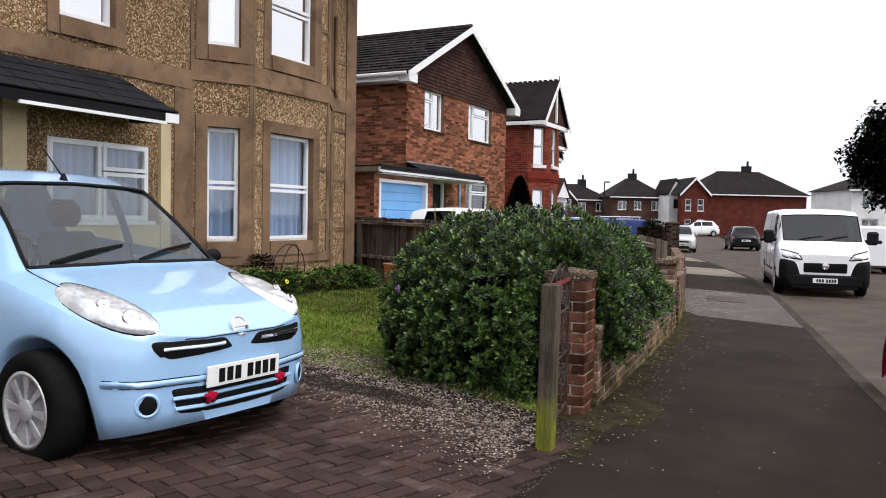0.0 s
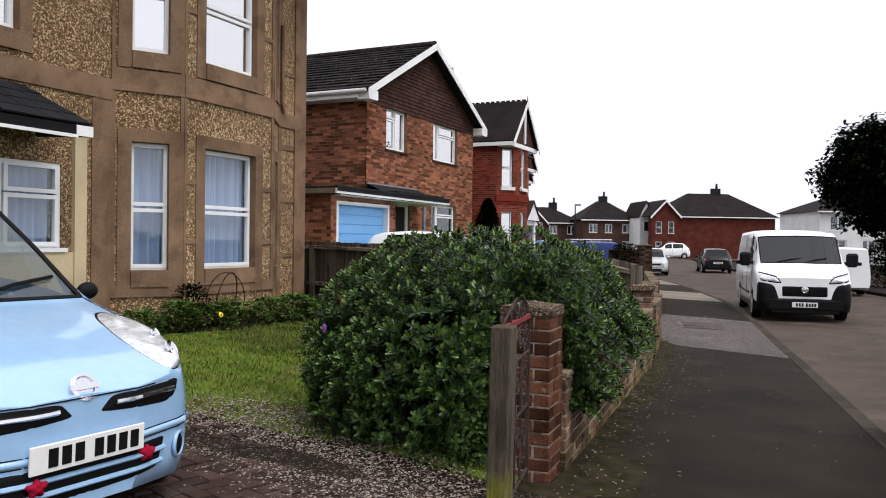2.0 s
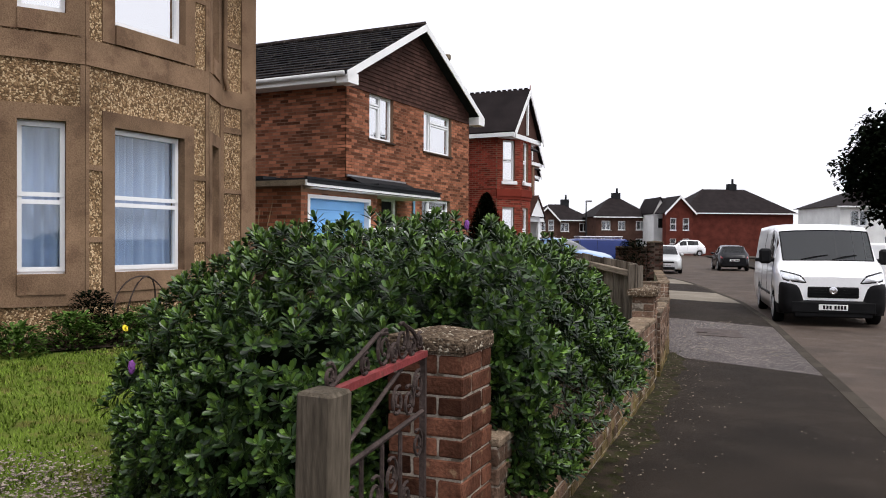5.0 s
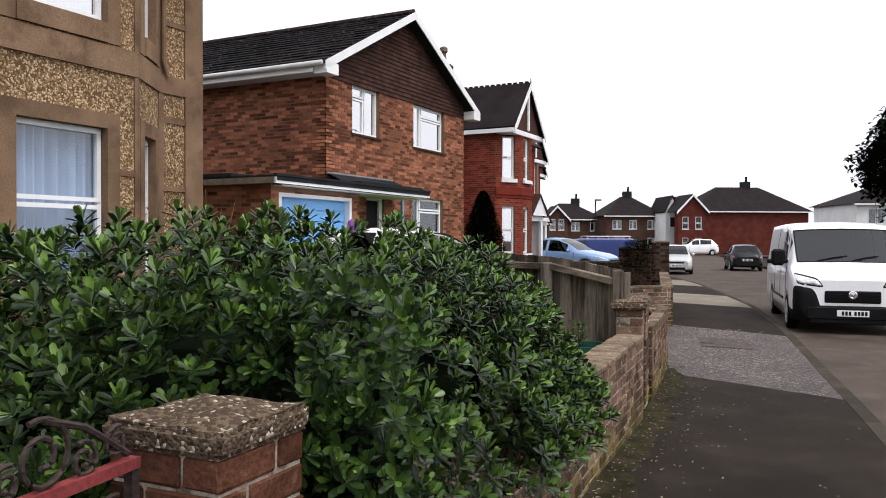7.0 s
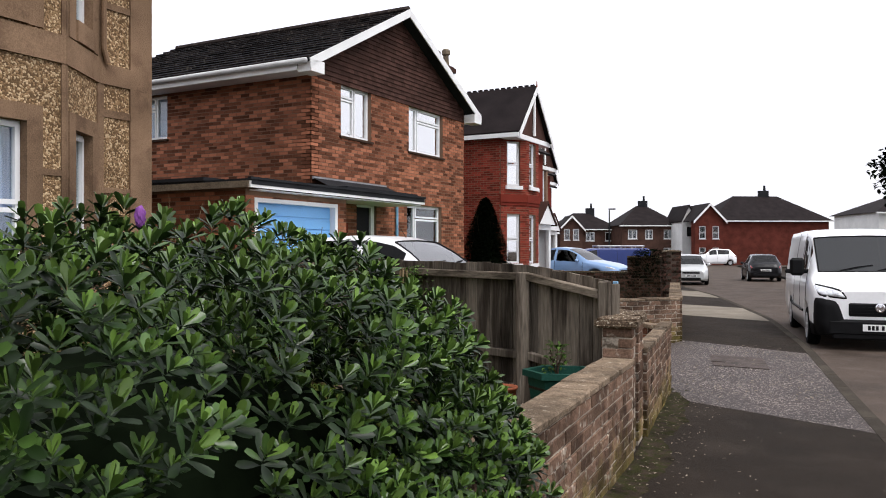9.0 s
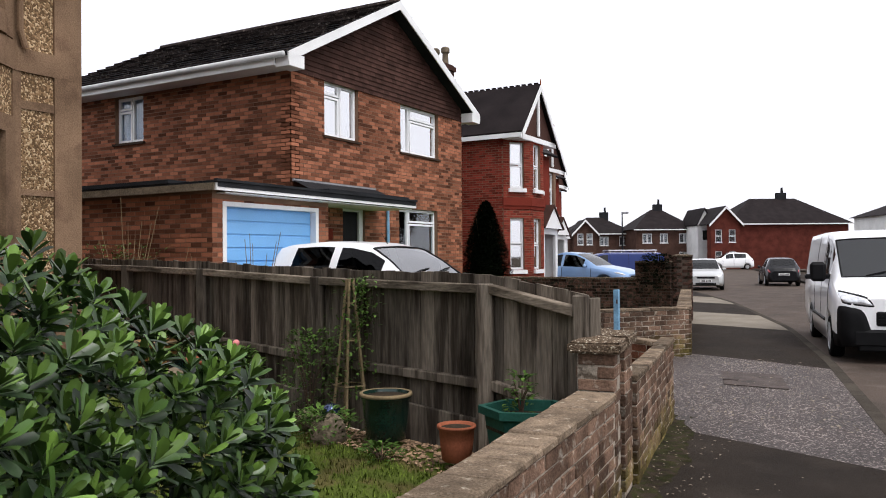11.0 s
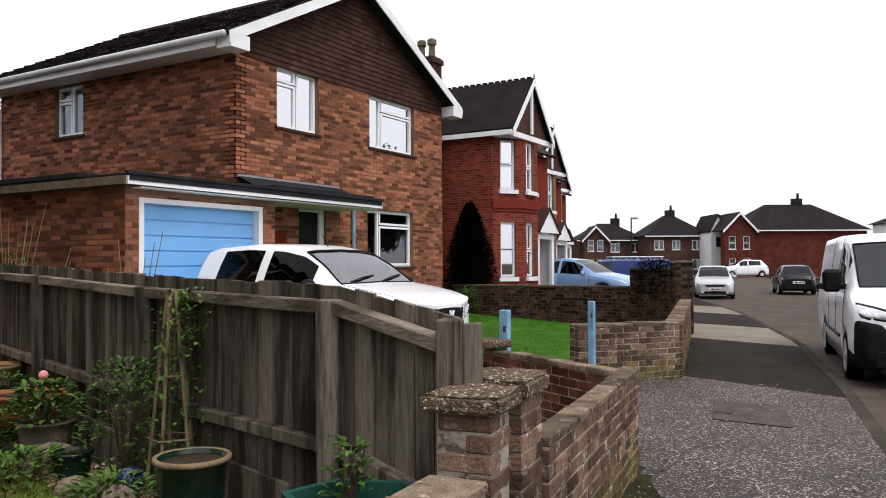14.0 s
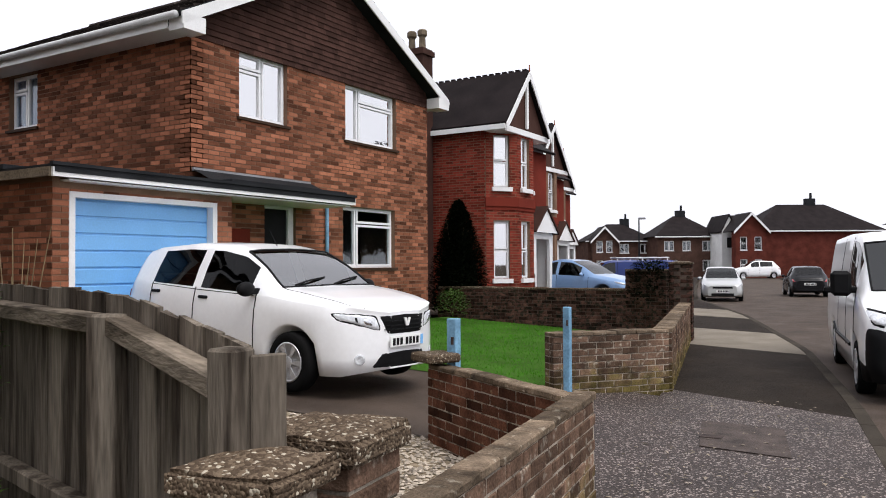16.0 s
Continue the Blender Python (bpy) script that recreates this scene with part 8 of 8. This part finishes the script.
def hex_planter():
    t = thing("hexagonal_planter", pose(-2.06, 11.02, 0.3, 0, 0, 20), "green plastic hexagonal planter filled with soil", "planter")
    bm = bmesh.new()
    rings = []
    for r, z in ((0.18, 0.0), (0.222, 0.32), (0.255, 0.33), (0.255, 0.375), (0.222, 0.375), (0.215, 0.3)):
        rings.append([bm.verts.new((1.15 * r * math.cos(math.pi / 3 * k), r * math.sin(math.pi / 3 * k), z)) for k in range(6)])
    for a, b in zip(rings, rings[1:]):
        for k in range(6):
            bm.faces.new((a[k], a[(k + 1) % 6], b[(k + 1) % 6], b[k]))
    bm.faces.new(rings[0][::-1])
    part("shell", bm, M_hex, t)
    bm = bmesh.new()
    prism(bm, [(1.15 * 0.214 * math.cos(math.pi / 3 * k), 0.214 * math.sin(math.pi / 3 * k)) for k in range(6)], 0.24, 0.31)
    part("compost", bm, M_soil, t)


hex_planter()
leafy("seedling", (-2.12, 11.06, 0.6), 0.09, 0.26, 110, 0.045, M_leaf_mid, "small green rose seedling in the planter", "plant", 41)
leafy("geranium", (-5.0, 11.68, 0.52), 0.24, 0.26, 420, 0.06, M_leaf_mid, "leafy geranium with a pink flower", "plant", 42)
leafy("pot_plant", (-6.1, 12.1, 0.6), 0.12, 0.12, 120, 0.045, M_leaf_mid, "small green pot plant", "plant", 43)
leafy("rose_bush", (-4.2, 11.66, 0.32), 0.28, 0.66, 620, 0.045, M_leaf_mid, "straggly green rose bush beside the fence", "bush", 44)
leafy("low_plant", (-3.7, 11.2, 0.27), 0.3, 0.2, 420, 0.05, M_leaf_mid, "low green edging plant", "plant", 45, "low plants along the bed")
leafy("low_plant", (-4.6, 11.3, 0.28), 0.33, 0.2, 480, 0.05, M_leaf_mid, "low green edging plant", "plant", 46, "low plants along the bed")
leafy("low_plant", (-5.4, 11.5, 0.3), 0.36, 0.24, 520, 0.05, M_leaf_mid, "low green edging plant", "plant", 47, "low plants along the bed")
leafy("low_plant", (-3.05, 10.95, 0.26), 0.15, 0.1, 110, 0.045, M_leaf_mid, "low green edging plant", "plant", 48, "low plants along the bed")
for i, (y, r, h) in enumerate(((8.2, 0.3, 0.45), (8.75, 0.34, 0.4), (9.35, 0.36, 0.38), (9.95, 0.36, 0.4), (10.5, 0.38, 0.42), (10.9, 0.3, 0.32), (7.6, 0.3, 0.4))):
    leafy("border_plant", (-6.45, y, 0.36), r, h, 620, 0.075, M_leaf_mid, "bushy green border plant below the bay window", "plant", 60 + i, "border plants below the bay")
leafy("round_shrub", (-6.6, 8.55, 0.5), 0.26, 0.5, 900, 0.05, M_dark_leaf_shade, "dark green rounded shrub below the window", "bush", 75)
leafy("conifer", (-9.97, 26.32, 0.4), 0.74, 2.62, 9000, 0.1, M_dark_leaf_shade, "dark green columnar conifer beside the house", "conifer", 76, shape="cone")
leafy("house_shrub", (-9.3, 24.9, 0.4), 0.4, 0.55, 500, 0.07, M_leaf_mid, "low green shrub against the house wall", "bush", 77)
leafy("wall_ivy", (-5.1, 25.7, 0.7), 0.55, 0.85, 1200, 0.08, M_dark_leaf_shade, "dark ivy growing over the boundary wall", "ivy", 78)
leafy("drive_shrub", (-9.4, 13.9, 0.4), 0.75, 1.35, 900, 0.05, M_leaf_mid, "thin leafy shrub behind the fence", "bush", 79, shape="loose")

b_ = bmesh.new()
bmesh.ops.create_icosphere(b_, subdivisions=2, radius=0.03)
flower = part("pink_bloom", b_, M_pink, None, "pink geranium bloom above its leaves", m=Matrix.Translation((-4.98, 11.66, 0.84)))
tagged(flower, "pink geranium bloom above its leaves", "flower")
for k, (x, y, z) in enumerate(((-6.2, 8.6, 0.66),)):
    d_ = thing("daffodil", pose(x, y, 0.36), "yellow daffodil in the border", "flower", "daffodils in the border")
    b_ = bmesh.new()
    tube(b_, [(0, 0, 0), (0.01, 0, (z - 0.36))], 0.004, 4)
    part("stem", b_, M_leaf_mid, d_)
    b_ = bmesh.new()
    lathe(b_, [(0.002, 0), (0.035, 0.01), (0.012, 0.012), (0.016, 0.035), (0.002, 0.02)], 10)
    part("bloom", b_, M_daffodil, d_, m=pose(0.01, 0, z - 0.36, 0, 70, 0))


def rock(at, size, seed):
    rng = random.Random(seed)
    bm = bmesh.new()
    bmesh.ops.create_icosphere(bm, subdivisions=3, radius=1.0)
    for v in bm.verts:
        k = 1 + 0.22 * noise.noise(v.co * 1.6 + Vector((seed, 0, 0))) + 0.08 * noise.noise(v.co * 4)
        v.co = Vector((v.co.x * size[0], v.co.y * size[1], v.co.z * size[2])) * k
    ob = part("garden_rock", bm, M_rock, None, m=pose(*at, 0, 0, rng.uniform(0, 180)))
    tagged(ob, "rough tan stone edging the flower bed", "rock", "rocks along the bed")


for i, (at, size) in enumerate((((-3.62, 11.14, 0.34), (0.135, 0.1, 0.12)), ((-5.75, 11.7, 0.42), (0.17, 0.12, 0.15)), ((-6.3, 11.85, 0.42), (0.15, 0.12, 0.12)), ((-3.95, 11.35, 0.33), (0.13, 0.1, 0.1)), ((-4.75, 11.55, 0.36), (0.16, 0.12, 0.1)), ((-4.15, 11.3, 0.32), (0.1, 0.09, 0.08)))):
    rock(at, size, i + 3)
b_ = bmesh.new()
bmesh.ops.create_uvsphere(b_, u_segments=20, v_segments=12, radius=0.075)
tagged(part("gazing_ball", b_, M_ball, None, smooth=True, m=Matrix.Translation((-3.75, 11.35, 0.42))), "shiny dark blue garden ball", "ornament")


def obelisk():
    t = thing("cane_obelisk", pose(-3.8, 11.66, 0.3), "bamboo cane obelisk with a climbing rose", "plant support")
    rng = random.Random(5)
    tops = []
    for k in range(5):
        a = k * 1.257
        bm = bmesh.new()
        tube(bm, [(0.15 * math.cos(a), 0.13 * math.sin(a), 0), (0.025 * math.cos(a), 0.025 * math.sin(a), 1.08)], 0.011, 6)
        part("cane", bm, M_bamboo, t)
    for z in (0.28, 0.62, 0.9):
        r = 0.15 * (1 - z / 1.08) + 0.02
        bm = bmesh.new()
        tube(bm, [(r * math.cos(k * 1.257), r * math.sin(k * 1.257), z) for k in range(6)], 0.007, 5)
        part("hoop", bm, M_bamboo, t)
    verts, faces = [], []
    for k in range(620):
        h = rng.random() ** 0.7
        a = rng.uniform(0, 6.28)
        r = 0.14 * (1.15 - 0.6 * h) + rng.gauss(0, 0.06)
        p = Vector((r * math.cos(a) + 0.1 * (h > 0.6), r * math.sin(a), 0.15 + h * 0.95))
        leaf(verts, faces, p, Vector((rng.gauss(0, 1), rng.gauss(0, 1), rng.gauss(0, 0.5))).normalized(), Vector((0, 0, 1)), rng.uniform(0.03, 0.05), 0.022)
    tagged(raw("climber_leaves", verts, faces, M_leaf_mid, t), kind="stuff")


obelisk()


def wire_ring():
    t = thing("wire_planter_ring", pose(-6.62, 9.2, 0.42), "rusty wire ring stand with a planted basket", "planter")
    R = 0.36
    for i in range(3):
        bm = bmesh.new()
        a = math.pi * i / 3
        pts = [(0.1 * math.sin(t_) * math.sin(a) if i else 0, R * math.cos(t_) * (math.cos(a) if i else 1), R + R * math.sin(t_)) for t_ in [2 * math.pi * k / 32 for k in range(33)]]
        tube(bm, pts, 0.009, 5)
        part("hoop", bm, M_iron, t)
    bm = bmesh.new()
    lathe(bm, [(0.04, 0.13), (0.13, 0.2), (0.16, 0.28), (0.14, 0.28)], 16)
    part("basket", bm, M_iron, t)
    verts, faces = [], []
    rng = random.Random(8)
    for k in range(160):
        a = rng.uniform(0, 6.28)
        r = 0.16 * math.sqrt(rng.random())
        leaf(verts, faces, Vector((r * math.cos(a), r * math.sin(a), 0.28 + rng.random() * 0.1)), Vector((math.cos(a), math.sin(a), 0.5)).normalized(), Vector((0, 0, 1)), 0.05, 0.025)
    tagged(raw("basket_plants", verts, faces, M_leaf_mid, t), kind="stuff")


wire_ring()


def stalks(at, count, h, spread, seed, label):
    rng = random.Random(seed)
    t = thing("bare_shrub", pose(*at), label, "shrub", "bare winter shrubs behind the fence")
    for k in range(count):
        a = rng.uniform(0, 6.28)
        r = spread * rng.random()
        bm = bmesh.new()
        hh = h * rng.uniform(0.7, 1.05)
        p = [(0.04 * math.cos(a), 0.04 * math.sin(a), 0), (r * 0.5 * math.cos(a), r * 0.5 * math.sin(a), hh * 0.5), (r * math.cos(a), r * math.sin(a), hh)]
        tube(bm, p, 0.009, 5, 0.003)
        part("stem", bm, M_bamboo, t)


stalks((-9.0, 13.8, 0.4), 12, 1.9, 0.45, 1, "bare tan stems against the garage wall")
stalks((-6.4, 13.4, 0.3), 9, 1.6, 0.35, 2, "bare thin twigs in front of the garage door")
stalks((-8.0, 13.5, 0.35), 8, 1.35, 0.5, 3, "bare tan stems against the garage wall")


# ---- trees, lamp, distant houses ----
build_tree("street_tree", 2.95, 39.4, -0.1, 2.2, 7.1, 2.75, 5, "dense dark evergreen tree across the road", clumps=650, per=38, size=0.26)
build_tree("garden_tree", -31.5, 26.6, 0.3, 2.5, 8.6, 3.0, 6, "brown-green tree behind the brick house", clumps=260, per=26, size=0.24, foliage=M_leaf_olive)
leafy("roadside_hedge", (3.0, 36.6, -0.05), 1.3, 1.9, 5000, 0.14, M_dark_leaf_shade, "dark hedge below the street tree", "hedge", 90)

lamp = thing("street_lamp", pose(-19.0, 68.8, 0), "slim grey street lamp", "lamp post")
b_ = bmesh.new()
tube(b_, [(0, 0, 0), (0, 0, 4.9)], 0.09, 8, 0.05)
part("column", b_, M_felt, lamp)
b_ = bmesh.new()
box(b_, -0.05, -0.1, 4.85, 0.5, 0.1, 5.0, bevel=0.03)
part("lantern", b_, M_lead, lamp)


def far_house(origin, along, length, depth, eave, ridge, wall_m, roof_m, label, hip=2.5, windows=(), gable=None, chimney=None, trim=True, group="distant houses"):
    """A distant house: front wall from origin along a direction, hipped roof, windows on the front (u, z, w, h)."""
    a = Vector((*along, 0)).normalized()
    out = Vector((a.y, -a.x, 0))
    f = Face(origin, (a.x, a.y), (out.x, out.y))
    h = thing("distant_house", pose(origin[0], origin[1], 0), label, "house", group)
    holes = [(u, u + w, z, z + hh) for u, z, w, hh in windows]
    wall("wall_front", f, 0, length, -0.3, eave, holes, wall_m, h, thick=0.3)
    fboxes("wall_back", f, [(0, -depth, -0.3, length, -depth + 0.3, eave)], wall_m, h)
    fboxes("wall_end", f, [(0, -depth + 0.3, -0.3, 0.3, -0.3, eave)], wall_m, h)
    fboxes("wall_end", f, [(length - 0.3, -depth + 0.3, -0.3, length, -0.3, eave)], wall_m, h)
    for u0, u1, z0, z1 in holes:
        window(f, u0, u1, z0, z1, h, [(0.05, 0.48, 0.04, 0.96), (0.52, 0.95, 0.04, 0.96)], pane=G_window, sill=M_white)
    o = 0.4
    ru0, ru1 = (hip, length - hip)
    m_ = -depth / 2
    q = [f.at(*p) for p in ((-o, o, eave), (length + o, o, eave), (length + o, -depth - o, eave), (-o, -depth - o, eave), (ru0, m_, ridge), (ru1, m_, ridge))]
    bm = bmesh.new()
    v = [bm.verts.new(p) for p in q]
    for s in ((0, 1, 5, 4), (1, 2, 5), (2, 3, 4, 5), (3, 0, 4), (3, 2, 1, 0)):
        bm.faces.new([v[k] for k in s])
    fix(part("roof", bm, roof_m, None, "hipped tiled roof"), h)
    if trim:
        fboxes("gutter", f, [(-o, o - 0.02, eave - 0.14, length + o, o + 0.08, eave - 0.01)], M_white, h)
    if chimney:
        u, n_ = chimney
        c = fboxes("chimney", f, [(u, n_ - 0.5, ridge - 0.8, u + 1.1, n_ + 0.2, ridge + 0.7)], M_felt, h, "dark chimney stack")
        bm = bmesh.new()
        lathe(bm, [(0.16, 0), (0.13, 0.6), (0.17, 0.65)], 10, at=f.at(u + 0.7, n_ - 0.15, ridge + 0.7))
        fix(part("chimney_pot", bm, M_felt, None), c)
    if gable:
        u0, u1, apex = gable
        um = (u0 + u1) / 2
        wins = [(u0 + 0.5, u0 + 1.3, 2.9, 4.4), (u1 - 1.3, u1 - 0.5, 2.9, 4.4), (u0 + 0.5, u0 + 1.3, 0.7, 1.9), (u1 - 1.3, u1 - 0.5, 0.7, 1.9)]
        ff = Face(f.at(0, 0.9, 0)[:2], (a.x, a.y), (out.x, out.y))
        wall("wing_wall", ff, u0, u1, -0.3, eave, wins, wall_m, h, thick=0.25)
        for w in wins:
            window(ff, *w, h, [(0.05, 0.95, 0.03, 0.48), (0.05, 0.95, 0.52, 0.97)], sill=M_white)
        poly_part("wing_gable", [[ff.at(u0, 0, eave), ff.at(u1, 0, eave), ff.at(um, 0, apex)]], wall_m, h)
        fboxes("wing_side", ff, [(u0, -1.2, -0.3, u0 + 0.2, -0.25, eave), (u1 - 0.2, -1.2, -0.3, u1, -0.25, eave)], wall_m, h)
        for s, ue in ((-1, u0 - 0.3), (1, u1 + 0.3)):
            slab("wing_roof", [ff.at(ue, 0.35, eave - 0.15), ff.at(um, 0.35, apex + 0.15), ff.at(um, -depth / 2, apex + 0.15), ff.at(ue, -3.0, eave - 0.15)], 0.1, roof_m, h)
            bm = bmesh.new()
            p, r = ff.at(ue, 0.37, eave - 0.1), ff.at(um, 0.37, apex + 0.2)
            dz = Vector((0, 0, -0.3))
            bm.faces.new([bm.verts.new(k) for k in (p, r, r + dz, p + dz)])
            e = bmesh.ops.extrude_face_region(bm, geom=bm.faces[:])
            for g in e["geom"]:
                if isinstance(g, bmesh.types.BMVert):
                    g.co += out * 0.06
            fix(part("barge_board", bm, M_white, None, "white barge board"), h)
    return h


far_house((-16.6, 103.0), (0.853, 0.522), 14.0, 9.0, 5.1, 8.3, M_far_brick, M_slate, "large red brick house with white gable at the junction", hip=4.2, gable=(-2.6, 0.8, 6.9), chimney=(7.6, -4.5))
far_house((-19.9, 105.0), (0.853, 0.522), 3.6, 6.0, 5.0, 7.2, M_far_brown, M_slate, "dark brick house between its neighbours", hip=0.05, trim=False)


def white_gable_house():
    """A narrow white gable end with a dark pitched roof."""
    h = thing("distant_house", pose(-20.5, 104.2, 0, 0, 0, 31.5), "narrow white rendered gable end with a dark roof", "house", "distant houses")
    bm = bmesh.new()
    prism(bm, [(0, -0.3), (1.7, -0.3), (1.7, 5.2), (0.85, 6.9), (0, 5.2)], -6, 0, m=pose(0, 0, 0, 90, 0, 0))
    part("wall", bm, M_white_wall, h)
    for s in (-1, 1):
        bm = bmesh.new()
        x0, x1 = 0.85 + s * 1.0, 0.85
        q = [(x0, -0.2, 5.0), (x1, -0.2, 7.0), (x1, 6.0, 7.0), (x0, 6.0, 5.0)]
        lo = [bm.verts.new(p) for p in q]
        hi = [bm.verts.new((p[0], p[1], p[2] + 0.16)) for p in q]
        bm.faces.new(lo)
        bm.faces.new(hi)
        for i in range(4):
            bm.faces.new((lo[i], lo[(i + 1) % 4], hi[(i + 1) % 4], hi[i]))
        part("roof", bm, M_slate, h, "dark roof slope")
    w = cubes("window", [(0.5, -0.05, 3.2, 1.2, -0.005, 4.5)], M_white, h)
    # opaque pane, coloured dark for the unlit room behind it
    cubes("pane", [(0.56, -0.07, 3.26, 1.14, -0.052, 4.44)], M_dark, w)


white_gable_house()
far_house((-28.0, 104.3), (0.853, 0.522), 7.4, 8.0, 4.75, 7.4, M_far_brown, M_slate, "brown brick semi-detached houses with a hipped roof", hip=3.0, windows=((0.8, 3.0, 1.2, 1.2), (3.0, 3.0, 1.0, 1.2), (5.4, 3.0, 1.3, 1.2), (5.4, 0.6, 1.4, 1.3), (1.0, 0.6, 1.4, 1.3)), chimney=(3.4, -4.0))
far_house((-37.0, 104.8), (0.853, 0.522), 8.4, 8.0, 4.4, 6.7, M_far_brown, M_slate, "brown brick houses further along the road", hip=3.2, windows=((4.0, 2.8, 1.2, 1.2), (6.6, 2.8, 1.2, 1.2)), chimney=(5.0, -4.0), gable=(0.4, 3.4, 6.0))
far_house((-52.0, 110.0), (0.9, 0.42), 11.0, 8.0, 4.5, 6.6, M_far_brown, M_slate, "brown brick terrace at the far bend", hip=3.4, windows=((1.0, 2.8, 1.3, 1.2), (6.6, 2.8, 1.2, 1.2)))
far_house((0.4, 86.4), (0.9, 0.43), 16.0, 9.0, 5.0, 7.0, M_white_wall, M_slate, "white rendered house with bay windows across the road", hip=4.0, windows=((1.0, 3.1, 1.7, 1.5), (4.2, 3.1, 1.2, 1.5), (6.2, 3.1, 1.2, 1.5), (1.0, 0.6, 1.7, 1.6), (4.2, 0.6, 1.2, 1.6)), trim=True)
structure(raw("junction_road", [(-70, 88, -0.13), (25, 96, -0.13), (20, 104, -0.13), (-70, 100, -0.13)], [(0, 1, 2, 3)], M_asphalt), "asphalt road crossing at the junction", "road")
gw = thing("low_front_wall", pose(-14, 99.5, 0), "low red brick front wall at the junction", "wall")
b_ = bmesh.new()
box(b_, 0, -0.12, -0.2, 13, 0.12, 0.75, m=pose(0, 0, 0, 0, 0, 31))
part("wall", b_, M_far_brick, gw)


# ---- block paving of the drive (last: many pieces) ----
def build_paving():
    rng = random.Random(17)
    drive = thing("block_paving", pose(-3, 3, 0.2), "worn brown concrete block paving laid in herringbone", "paving", kind="structure")
    meshes = []
    for s in range(3):
        bm = bmesh.new()
        box(bm, -0.099, -0.0475, -0.03, 0.099, 0.0475, 0.0)
        top = [e for e in bm.edges if all(v.co.z > -0.001 for v in e.verts)]
        bmesh.ops.bevel(bm, geom=top, offset=0.005, segments=1, affect="EDGES")
        bmesh.ops.recalc_face_normals(bm, faces=bm.faces)
        me = bpy.data.meshes.new("paving_block")
        bm.to_mesh(me)
        bm.free()
        me.materials.append(M_pave)
        meshes.append(me)
    ang = radians(-17)
    ca, sa = math.cos(ang), math.sin(ang)
    verts, faces = [], []
    base = [v.co.copy() for v in meshes[0].vertices]
    polys = [tuple(p.vertices) for p in meshes[0].polygons]
    singles = 0
    # herringbone: each course steps one block width along, flat and upright blocks in turn
    for r in range(-62, 63):
        for c in range(-62, 63):
            step = (c - r) % 4
            if step not in (0, 3):
                continue
            u, v = ((c + 1) * 0.104, (r + 0.5) * 0.104) if step == 0 else ((c + 0.5) * 0.104, (r + 1) * 0.104)
            x, y = -3.2 + u * ca - v * sa, 3.0 + u * sa + v * ca
            edge = 5.33 - 0.2 * (x + 3.5) if x > -3.5 else 5.35
            if not (-6.6 < x < wall_x(y) + 0.05 and -0.5 < y < edge):
                continue
            z = ground_z(x, y) + 0.018 + rng.uniform(-0.003, 0.003)
            m_ = Matrix.Translation((x, y, z)) @ pose(0, 0, 0, rng.uniform(-0.8, 0.8), rng.uniform(-0.8, 0.8), math.degrees(ang) + (0 if step == 0 else 90) + rng.uniform(-0.8, 0.8))
            if singles < 300 and -3.2 < x < -0.9 and 2.3 < y < 5.0:
                lay(meshes[rng.randrange(3)], "paving_block", m_, drive)
                singles += 1
            else:
                i = len(verts)
                verts.extend([(m_ @ k)[:] for k in base])
                faces.extend([tuple(i + k for k in p) for p in polys])
    tagged(fix(raw("paving_blocks", verts, faces, M_pave), drive), kind="stuff")


build_paving()
